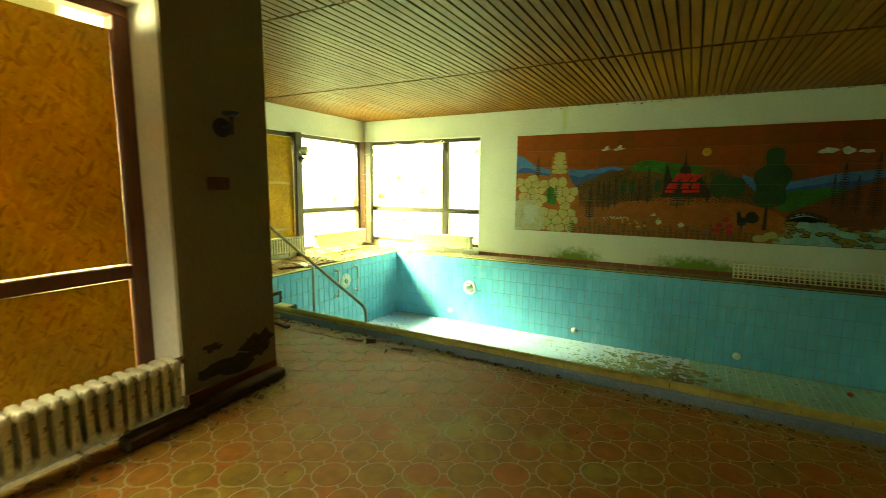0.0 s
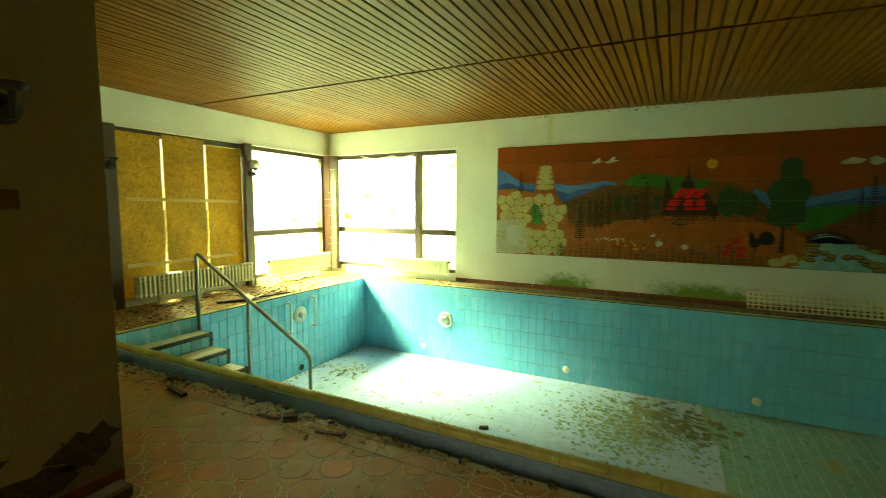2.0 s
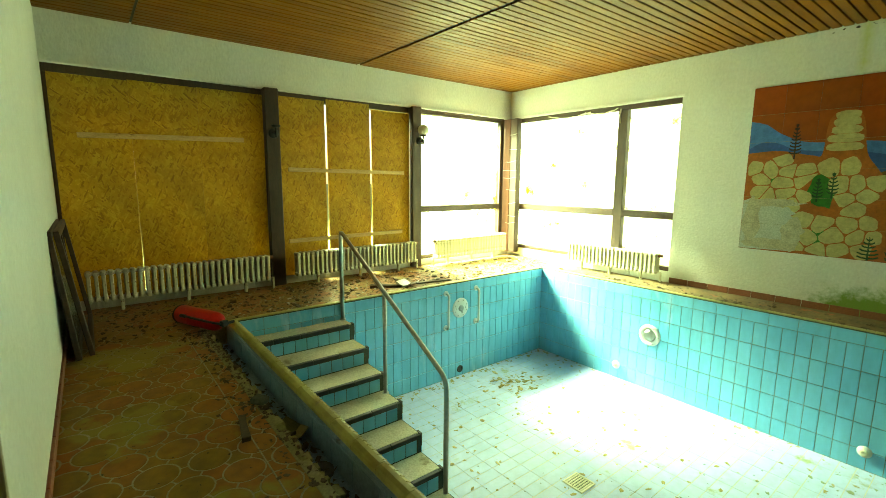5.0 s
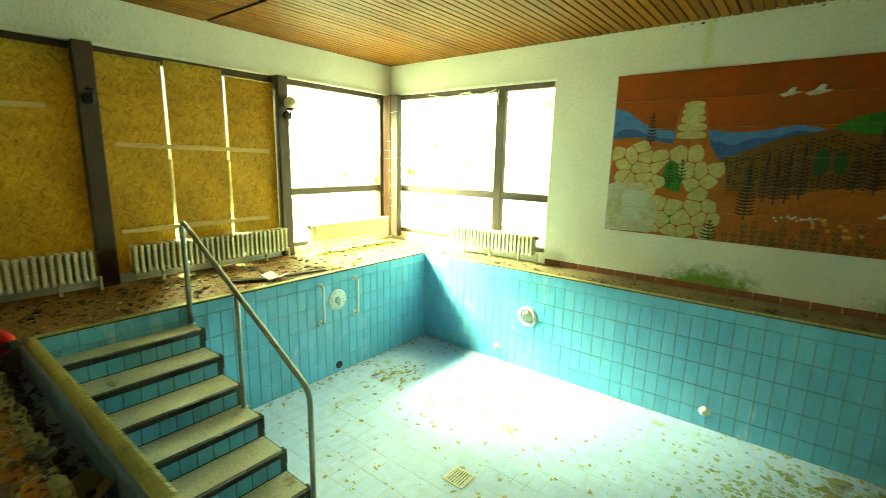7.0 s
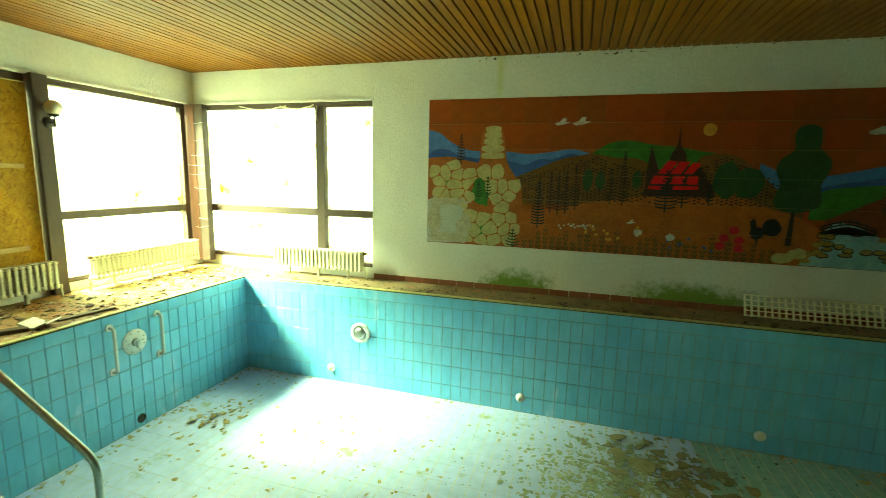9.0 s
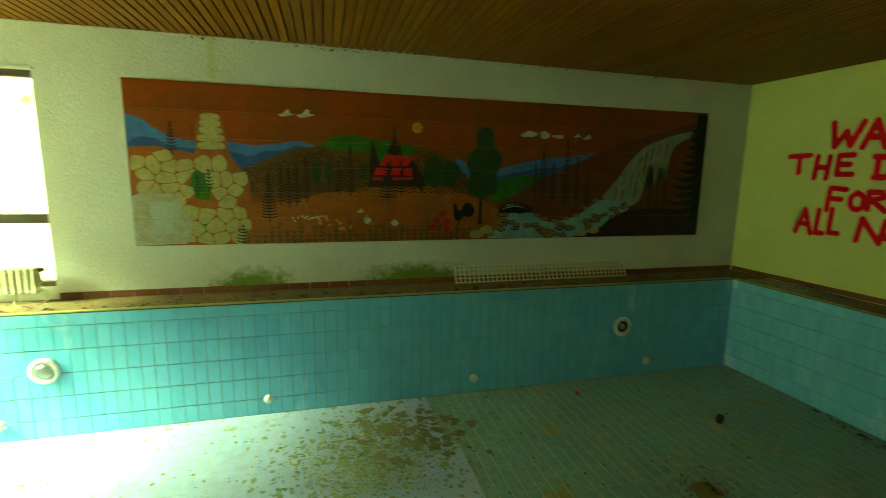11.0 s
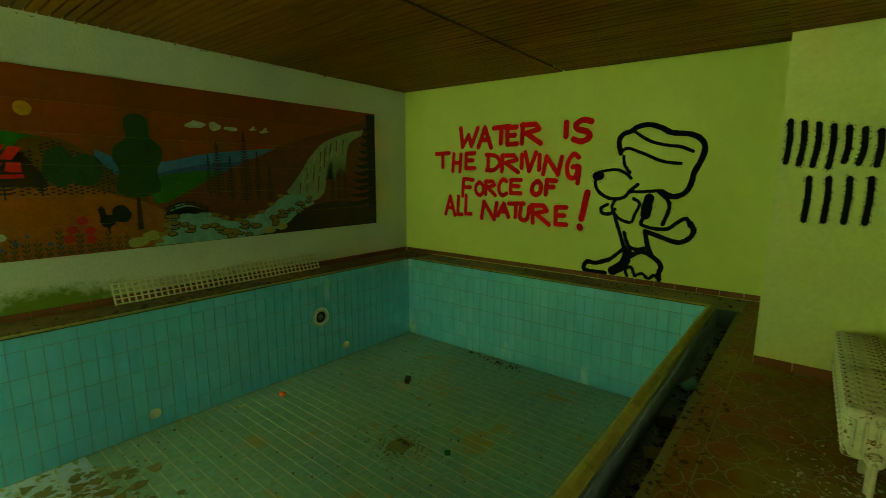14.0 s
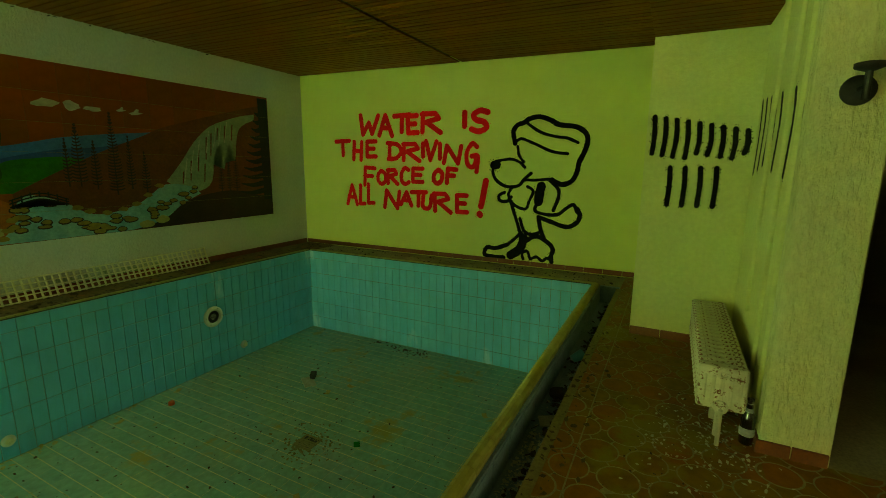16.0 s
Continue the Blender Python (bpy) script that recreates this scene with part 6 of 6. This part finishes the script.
def word(text, spots, width):
    """Sprayed letters on the east wall; each spot is (from y, to y, top, bottom)."""
    for k, (ch, (ya, yb, top, low)) in enumerate(zip(text, spots)):
        bm = bmesh.new()
        lean = random.Random(k * 3 + len(text)).uniform(-0.05, 0.16)
        half = width * 0.45 / abs(yb - ya)
        for q, line in enumerate(GLYPHS[ch]):
            pts = []
            for gx, gy in line:
                f = 0.5 if ch == "I" else half + (1 - 2 * half) * (gx + lean * (gy - 0.5))
                pts.append((-(ya + (yb - ya) * f), low + width / 2 + (top - low - width) * gy - 0.05 * (f - 0.5) * abs(yb - ya)))
            ribbon(bm, pts, width, 0.003 + 0.0025 * q, ch in "SGOCDU", k * 7 + q)
            overspray(bm, pts, width, 0.0028, 60, k * 5 + q)
        bmesh.ops.transform(bm, matrix=saying_m, verts=bm.verts[:])
        part("letter", bm, SPRAYRED, saying)


word("WATER", [(7.34, 6.93, 2.15, 1.78), (6.97, 6.66, 2.14, 1.76), (6.69, 6.34, 2.13, 1.81), (6.45, 6.20, 2.12, 1.78), (6.20, 5.81, 2.14, 1.79)], 0.078)
word("IS", [(5.49, 5.42, 2.13, 1.86), (5.38, 5.06, 2.15, 1.78)], 0.084)
word("THE", [(7.84, 7.50, 1.76, 1.46), (7.48, 7.25, 1.74, 1.39), (7.22, 6.97, 1.75, 1.43)], 0.070)
word("DRIVING", [(6.80, 6.49, 1.71, 1.40), (6.53, 6.17, 1.70, 1.38), (6.17, 6.11, 1.70, 1.44), (6.12, 5.88, 1.73, 1.39), (5.88, 5.82, 1.69, 1.41), (5.80, 5.48, 1.66, 1.34), (5.46, 5.21, 1.69, 1.28)], 0.070)
word("FORCE", [(7.28, 7.01, 1.33, 0.98), (7.01, 6.79, 1.28, 1.01), (6.82, 6.57, 1.30, 1.02), (6.57, 6.36, 1.33, 1.02), (6.36, 6.11, 1.33, 1.05)], 0.066)
word("OF", [(5.99, 5.77, 1.31, 1.04), (5.77, 5.55, 1.33, 1.05)], 0.072)
word("ALL", [(7.63, 7.37, 1.04, 0.66), (7.37, 7.21, 1.04, 0.66), (7.21, 7.03, 1.06, 0.68)], 0.066)
word("NATURE", [(6.87, 6.54, 0.97, 0.63), (6.57, 6.31, 0.96, 0.69), (6.38, 6.06, 0.97, 0.69), (6.18, 5.96, 0.93, 0.65), (5.98, 5.64, 0.96, 0.62), (5.60, 5.36, 0.95, 0.62)], 0.070)
word("!", [(5.25, 5.05, 1.18, 0.59)], 0.094)

# plain sprayed outlines beside the words
drawing = thing("spray_drawing", pose(XE, 4.4, 1.0), "large plain black sprayed loops on the pale wall", "graffiti")
drawing_m = drawing.matrix_world.inverted() @ WALL_E


def loop_stroke(parent, m, pts, width, seed, closed=False):
    bm = bmesh.new()
    p = [(-y, z) for y, z in pts]
    if closed:
        p = p + p[:2]
    ribbon(bm, p, width, 0.003, True, seed)
    overspray(bm, p, width, 0.0028, 130, seed)
    bmesh.ops.transform(bm, matrix=m, verts=bm.verts[:])
    part("stroke", bm, SPRAYBLACK, parent)


def drawn(width, *lines):
    for k, pts in enumerate(lines):
        loop_stroke(drawing, drawing_m, pts, 1.1 * width, int(1000 * width) + k)


drawn(0.060, [(4.69, 1.65), (4.72, 1.80), (4.67, 1.89), (4.58, 1.92), (4.50, 1.97), (4.36, 1.99), (4.21, 1.94), (4.10, 1.88), (3.89, 1.85), (3.77, 1.78), (3.73, 1.68), (3.76, 1.54), (3.82, 1.40), (3.84, 1.28), (3.90, 1.16), (4.03, 1.11), (4.16, 1.17)])
drawn(0.036, [(4.68, 1.67), (4.60, 1.71), (4.41, 1.64), (4.18, 1.54), (3.97, 1.51)], [(4.54, 1.92), (4.34, 1.79), (4.13, 1.73), (3.99, 1.71), (3.85, 1.65)],
      [(4.96, 1.41), (4.75, 1.44), (4.62, 1.40), (4.54, 1.33)], [(4.65, 1.61), (4.63, 1.50), (4.56, 1.40)], [(4.54, 1.16), (4.38, 1.16), (4.20, 1.18)])
drawn(0.044, [(4.99, 1.36), (5.0, 1.24), (4.93, 1.13), (4.78, 1.06), (4.62, 1.08), (4.54, 1.17), (4.45, 1.25)], [(4.82, 0.98), (4.90, 0.93), (4.88, 0.86), (4.77, 0.86), (4.72, 0.92)],
      [(4.20, 1.17), (4.08, 1.06), (4.06, 0.95), (4.12, 0.76)], [(4.36, 0.82), (4.37, 0.74), (4.21, 0.70), (4.06, 0.71), (3.96, 0.79), (3.86, 0.85), (3.81, 0.76)],
      [(4.72, 0.84), (4.65, 0.65), (4.57, 0.42)], [(4.58, 0.62), (4.52, 0.46), (4.42, 0.41), (4.31, 0.44)], [(4.55, 0.43), (4.69, 0.29), (4.77, 0.22)])
drawn(0.056, [(3.81, 0.80), (3.77, 0.71), (3.81, 0.61), (3.94, 0.55), (4.16, 0.61), (4.32, 0.66)], [(4.32, 0.66), (4.28, 0.48), (4.23, 0.37)],
      [(4.77, 0.23), (4.93, 0.17), (5.06, 0.17), (5.10, 0.07), (5.01, 0.045), (4.80, 0.045)], [(4.49, 0.31), (4.34, 0.39), (4.18, 0.32), (4.10, 0.23), (4.12, 0.13), (4.11, 0.05)])
drawn(0.038, [(4.72, 1.04), (4.76, 0.94), (4.67, 0.81), (4.51, 0.76), (4.46, 0.87), (4.41, 1.01), (4.49, 1.07)], [(4.51, 0.05), (4.53, 0.13), (4.46, 0.17), (4.41, 0.06)], [(4.41, 0.06), (4.32, 0.10), (4.24, 0.05), (4.17, 0.10), (4.11, 0.05)])
drawn(0.115, [(4.30, 1.08), (4.32, 0.98), (4.33, 0.87)], [(4.52, 0.36), (4.54, 0.25), (4.60, 0.16), (4.70, 0.09)], [(4.985, 1.355), (4.95, 1.36)])

# black scrawl on the pier: plain bars, not lettering
WALL_P = Matrix(((0, 0, -1, 3.41), (-1, 0, 0, 0), (0, 1, 0, 0), (0, 0, 0, 1)))
scrawl = thing("spray_scrawl", pose(3.41, 2.5, 1.4), "black sprayed bars on the cream pier", "graffiti")
scrawl_m = scrawl.matrix_world.inverted() @ WALL_P
for k in range(9):
    y = 2.88 - k * 0.078
    loop_stroke(scrawl, scrawl_m, [(y, 1.74 - 0.015 * k), (y - 0.008, 1.60 - 0.01 * k), (y + 0.004 * (k % 3), 1.46 - 0.012 * (k % 4))], 0.036, 40 + k)
for k in range(4):
    y = 2.74 - k * 0.105
    loop_stroke(scrawl, scrawl_m, [(y, 1.35), (y - 0.006, 1.22), (y, 1.06)], 0.036, 60 + k)
WALL_B = Matrix(((-1, 0, 0, 0), (0, 0, 1, YS), (0, 1, 0, 0), (0, 0, 0, 1)))
scrawl2 = thing("spray_scrawl", pose(2.6, YS, 1.5), "black sprayed vertical scribble on the niche wall", "graffiti")
scrawl2_m = scrawl2.matrix_world.inverted() @ WALL_B
for k in range(8):
    x = 3.30 - k * 0.17
    loop_stroke(scrawl2, scrawl2_m, [(x, 1.80 - 0.01 * k), (x - 0.03, 1.6), (x + 0.02, 1.32 + 0.03 * (k % 3))], 0.046, 80 + k)

# ---- pieces of floors and pool, last ----
JOINT = 0.004
TW, TH = 0.125, 0.245          # upright wall tile
cols_n = int(round((PXE - PXW) / TW))
tw_n = (PXE - PXW) / cols_n
cols_w = int(round((PYN - PYS) / TW))
tw_w = (PYN - PYS) / cols_w
top_h = 0.122
zs = []
z = -0.035 - top_h
while z > PZ + 0.02:
    zs.append((max(z - TH, PZ), z))
    z -= TH


def wall_tiles(parent, along, at, a0, n, w, keep):
    """Upright tiles under one row of lying ones; keep(a) tells which stay single pieces."""
    rot = {"n": lambda a, z: pose(a, at + 0.006, z, 90, 0, 0), "w": lambda a, z: pose(at - 0.006, a, z, 90, 0, 90), "e": lambda a, z: pose(at + 0.006, a, z, 90, 0, -90),
           "s": lambda a, z: pose(a, at - 0.006, z, 90, 0, 180)}[along]
    loose = []
    shapes = {}
    for lo, hi in zs:
        key = round(hi - lo, 3)
        shapes.setdefault(key, bevelled_piece("tile", w - 0.0055, hi - lo - 0.0065, 0.009, 0.0018, BLUE))
        for k in range(n):
            a = a0 + (k + 0.5) * w
            m = rot(a, (lo + hi) / 2) @ pose(0, 0, random.uniform(-0.0008, 0.0008), random.uniform(-0.25, 0.25), random.uniform(-0.25, 0.25), 0)
            if keep(a):
                lay("tile", shapes[key], m, parent)
            else:
                loose.append((shapes[key], m))
    wide = bevelled_piece("rim_tile", 2 * w - JOINT, top_h - JOINT, 0.009, 0.0018, BLUE)
    for k in range(n // 2):
        a = a0 + (2 * k + 1) * w
        m = rot(a, -0.035 - top_h / 2) @ pose(0, 0, random.uniform(-0.0008, 0.0008), 0, 0, 0)
        if keep(a):
            lay("rim_tile", wide, m, parent)
        else:
            loose.append((wide, m))
    if loose:
        join_copies("wall_tiles", loose, BLUE, parent)


wall_tiles(basin, "n", PYN, PXW, cols_n, tw_n, lambda a: -4.2 < a < 2.0)
wall_tiles(basin, "w", PXW, PYS, cols_w, tw_w, lambda a: True)
wall_tiles(basin, "e", PXE, PYS, cols_w, tw_w, lambda a: True)
wall_tiles(basin, "s", PYS, PXW, cols_n, tw_n, lambda a: False)

# pool floor: long pale tiles in straight rows along y
fw, fl = 0.122, 0.245
nx, ny = int((PXE - PXW) / fw), int((PYN - PYS) / fl)
fw, fl = (PXE - PXW) / nx, (PYN - PYS) / ny
bed = structure("pool_floor", box((PXW, PYS, PZ - 0.01), (PXE, PYN, PZ - 0.0015)), GROUTPALE, "pale blue tiled pool floor with silt and leaves", "floor")
me = bevelled_piece("tile", fw - 0.005, fl - 0.003, 0.006, 0.0010, PALE)
me_silt_shade = bevelled_piece("tile", fw - 0.0075, fl - 0.003, 0.006, 0.0010, SILTSHADED)
far, muddy = [], []
for i in range(nx):
    for j in range(ny):
        x, y = PXW + (i + 0.5) * fw, PYS + (j + 0.5) * fl
        m = pose(x, y, PZ - 0.006 + random.uniform(-0.0005, 0.0005), random.uniform(-0.15, 0.15), random.uniform(-0.15, 0.15), 0)
        # darker tiles start near the lintel's shadow edge: silt and shade in one colour
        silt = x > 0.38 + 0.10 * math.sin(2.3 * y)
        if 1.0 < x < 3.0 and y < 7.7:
            lay("tile", me_silt_shade, m, bed)
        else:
            (muddy if silt else far).append((me_silt_shade if silt else me, m))
join_copies("floor_tiles", far, PALE, bed)
join_copies("silted_tiles", muddy, SILTSHADED, bed)

# rim: rounded yellow grip tiles along the near side, flat trim on the others
rim = structure("pool_rim", box((PXW - 0.01, 3.386, -0.05), (PXE, PYS - 0.008, -0.026)), GROUT, "yellow ribbed grip tiles along the near pool edge", "pool edge")
bm = bmesh.new()
L = 0.248
prof = [(-0.038, -0.045), (-0.038, 0.0), (-0.030, 0.014), (-0.010, 0.024), (0.014, 0.024), (0.034, 0.012), (0.040, -0.004), (0.040, -0.04)]
a = [bm.verts.new((-L / 2 + 0.002, u, v)) for u, v in prof]
b = [bm.verts.new((L / 2 - 0.002, u, v)) for u, v in prof]
for i in range(len(prof) - 1):
    bm.faces.new((a[i], b[i], b[i + 1], a[i + 1]))
bm.faces.new(a)
bm.faces.new(b[::-1])
bmesh.ops.recalc_face_normals(bm, faces=bm.faces[:])
me = mesh_of(bm, "grip_tile", YELLOW)
n = int((PXE - PXW) / L)
for k in range(n):
    lay("grip_tile", me, pose(PXW + (k + 0.5) * (PXE - PXW) / n, 3.422, -0.026 + random.uniform(-0.001, 0.001)), rim)
rib = mesh_of(box((-0.003, -0.014, -0.004), (0.003, 0.014, 0.002), 0.0018), "rib", YELLOW)
join_copies("ribs", [(rib, pose(PXW + 0.02 + 0.05 * k, 3.448, -0.008, -32, 0, 0)) for k in range(int((PXE - PXW - 0.04) / 0.05))], YELLOW, rim)
outer = bevelled_piece("tile", 0.2475, 0.15, 0.008, 0.0015, GUTTER)
n = int((PXE - PXW) / 0.25)
for k in range(n):
    lay("tile", outer, pose(PXW + (k + 0.5) * (PXE - PXW) / n, 3.370, -0.145, 90, 0, 0), rim)
edge = structure("pool_edge", boxes([((PXW - 0.07, PYS - 0.02, -0.04), (PXW - 0.004, PYN + 0.07, -0.026)), ((PXW - 0.004, PYN + 0.004, -0.046), (PXE + 0.004, PYN + 0.07, -0.026)),
                                     ((PXE + 0.004, PYS - 0.02, -0.042), (PXE + 0.07, PYN + 0.07, -0.026))]), GROUT, "narrow yellowed edge strip round the pool", "pool edge")
small = bevelled_piece("strip_tile", 0.055, 0.058, 0.012, 0.002, YELLOW)
run = []
for k in range(int((PXE - PXW) / 0.06)):
    run.append((small, pose(PXW + (k + 0.5) * 0.06, PYN + 0.036, -0.028)))
for k in range(int((PYN - PYS) / 0.06)):
    run.append((small, pose(PXW - 0.036, PYS + (k + 0.5) * 0.06, -0.028)))
    run.append((small, pose(PXE + 0.036, PYS + (k + 0.5) * 0.06, -0.028)))
join_copies("strip_tiles", run, YELLOW, edge)

# round terracotta tiles with three-armed pieces between them
A = 0.222                      # distance of the round tiles' centres
R = 0.0905


def disc_mesh():
    n, v, f = 18, [], []
    for r, z in ((R, 0.0), (R, 0.0075), (R - 0.003, 0.009)):
        v += [(r * math.cos(k * math.tau / n), r * math.sin(k * math.tau / n), z) for k in range(n)]
    for q in range(2):
        f += [(q * n + k, q * n + (k + 1) % n, (q + 1) * n + (k + 1) % n, (q + 1) * n + k) for k in range(n)]
    f.append(list(range(2 * n, 3 * n)))
    me = bpy.data.meshes.new("round_tile")
    me.from_pydata(v, [], f)
    me.materials.append(TERRA)
    return me


def star_mesh(flip):
    """The piece between three round tiles: concave towards each of them."""
    s = A / math.sqrt(3)
    out = []
    turn = math.pi if flip else 0.0
    for c in range(3):
        ca = turn + math.pi / 2 + c * math.tau / 3
        cx, cy = s * math.cos(ca), s * math.sin(ca)
        half = math.radians(28.0)
        for q in range(5):
            t = ca + math.pi + half * (1 - q / 2)
            out.append((cx + (R + 0.0065) * math.cos(t), cy + (R + 0.0065) * math.sin(t)))
    cyc = sorted(out, key=lambda p: math.atan2(p[1], p[0]))
    n = len(cyc)
    v = [(x, y, 0) for x, y in cyc] + [(x * 0.98, y * 0.98, 0.008) for x, y in cyc]
    f = [(k, (k + 1) % n, n + (k + 1) % n, n + k) for k in range(n)] + [list(range(n, 2 * n))]
    me = bpy.data.meshes.new("star_tile")
    me.from_pydata(v, [], f)
    me.materials.append(TERRA)
    return me


disc, star_a, star_b = disc_mesh(), star_mesh(False), star_mesh(True)
floor_ob = bpy.data.objects["floor"]
near_d, rest = 0, []


AREAS = ((XW, 3.41, YS, 3.148), (3.41, XE, 2.93, 3.148), (XW, PXW - 0.075, 3.148, YN), (-2.5, 1.95, -3.3, YS))


def clip(poly, box4):
    """The part of a flat outline inside an upright rectangle."""
    x0, x1, y0, y1 = box4
    for axis, lim, sign in ((0, x0, 1), (0, x1, -1), (1, y0, 1), (1, y1, -1)):
        out = []
        for k, p in enumerate(poly):
            q = poly[k - 1]
            dp, dq = sign * (p[axis] - lim), sign * (q[axis] - lim)
            if (dp >= 0) != (dq >= 0):
                t = dq / (dq - dp)
                out.append((q[0] + t * (p[0] - q[0]), q[1] + t * (p[1] - q[1])))
            if dp >= 0:
                out.append(p)
        poly = out
        if len(poly) < 3:
            return []
    return poly


cut_v, cut_f = [], []
H = A * math.sqrt(3) / 2
for i in range(-42, 40):
    for j in range(-17, 48):
        x, y = i * H + 0.05, j * A + (A / 2 if i % 2 else 0.0) + 0.03
        for kind, px, py in (("round_tile", x, y), ("star_tile", x + A / math.sqrt(3), y), ("star_tile", x - A / math.sqrt(3), y)):
            me = disc if kind == "round_tile" else (star_b if px > x else star_a)
            reach = 0.1 if kind == "round_tile" else 0.075
            m = pose(px, py, FZ - 0.0055 + random.uniform(-0.0006, 0.0006), random.uniform(-0.2, 0.2), random.uniform(-0.2, 0.2), -90 if kind == "star_tile" else 0)
            for ar in AREAS:
                if px + reach < ar[0] or px - reach > ar[1] or py + reach < ar[2] or py - reach > ar[3]:
                    continue
                if ar[0] + reach < px < ar[1] - reach and ar[2] + reach < py < ar[3] - reach:
                    close = (0.9 < px < 3.4 and py > 2.15) or (-3.9 < px < -1.9 and 2.2 < py) or (-1.2 < px < 0.9 and 1.3 < py < 2.4)
                    if close:
                        lay(kind, me, m, floor_ob)
                    else:
                        rest.append((me, m))
                else:
                    top = me.polygons[-1]
                    ps = clip([tuple((m @ me.vertices[v].co)[:2]) for v in top.vertices], ar)
                    if len(ps) > 2:
                        z, n = FZ + 0.0027, len(ps)
                        b = len(cut_v)
                        cut_v += [(u, v, z) for u, v in ps] + [(u, v, z - 0.006) for u, v in ps]
                        cut_f += [list(range(b, b + n))] + [[b + k, b + n + k, b + n + (k + 1) % n, b + (k + 1) % n] for k in range(n)]
join_copies("floor_tiles", rest, TERRA, floor_ob)
me = bpy.data.meshes.new("cut_tiles")
me.from_pydata(cut_v, [], cut_f)
me.materials.append(TERRA)
o = tagged(new("cut_tiles", me), kind="stuff")
o.parent = floor_ob
# worn edging along the gutter
edging = structure("floor_edge", box((PXW - 0.02, 3.13, FZ - 0.05), (PXE, 3.188, FZ + 0.005), 0.004), BOARDBITS, "worn yellowed edging strip along the gutter", "edging")
structure("floor_joint", box((-5.2, 3.012, FZ - 0.002), (XE - 0.3, 3.019, FZ + 0.0062), 0.001), RING, "straight pale joint across the round tiles", "joint")
crumbled = bmesh.new()
rc = random.Random(77)
x = -5.15
while x < -1.0:
    w, d, h = rc.uniform(0.02, 0.11), rc.uniform(0.02, 0.05), rc.uniform(0.0, 0.010)
    add_box(crumbled, (x, 3.20 - d, FZ - 0.07), (x + w, 3.20 + rc.uniform(-0.012, 0.012), FZ + 0.002 + h), 0.004)
    x += w + rc.uniform(0.0, 0.10)
for v in crumbled.verts:
    v.co += Vector((rc.uniform(-0.008, 0.008), rc.uniform(-0.012, 0.012), rc.uniform(-0.004, 0.003)))
tagged(part("broken_edge", crumbled, BOARDBITS), "crumbled olive edge stones along the gutter", "rubble", kind="stuff")
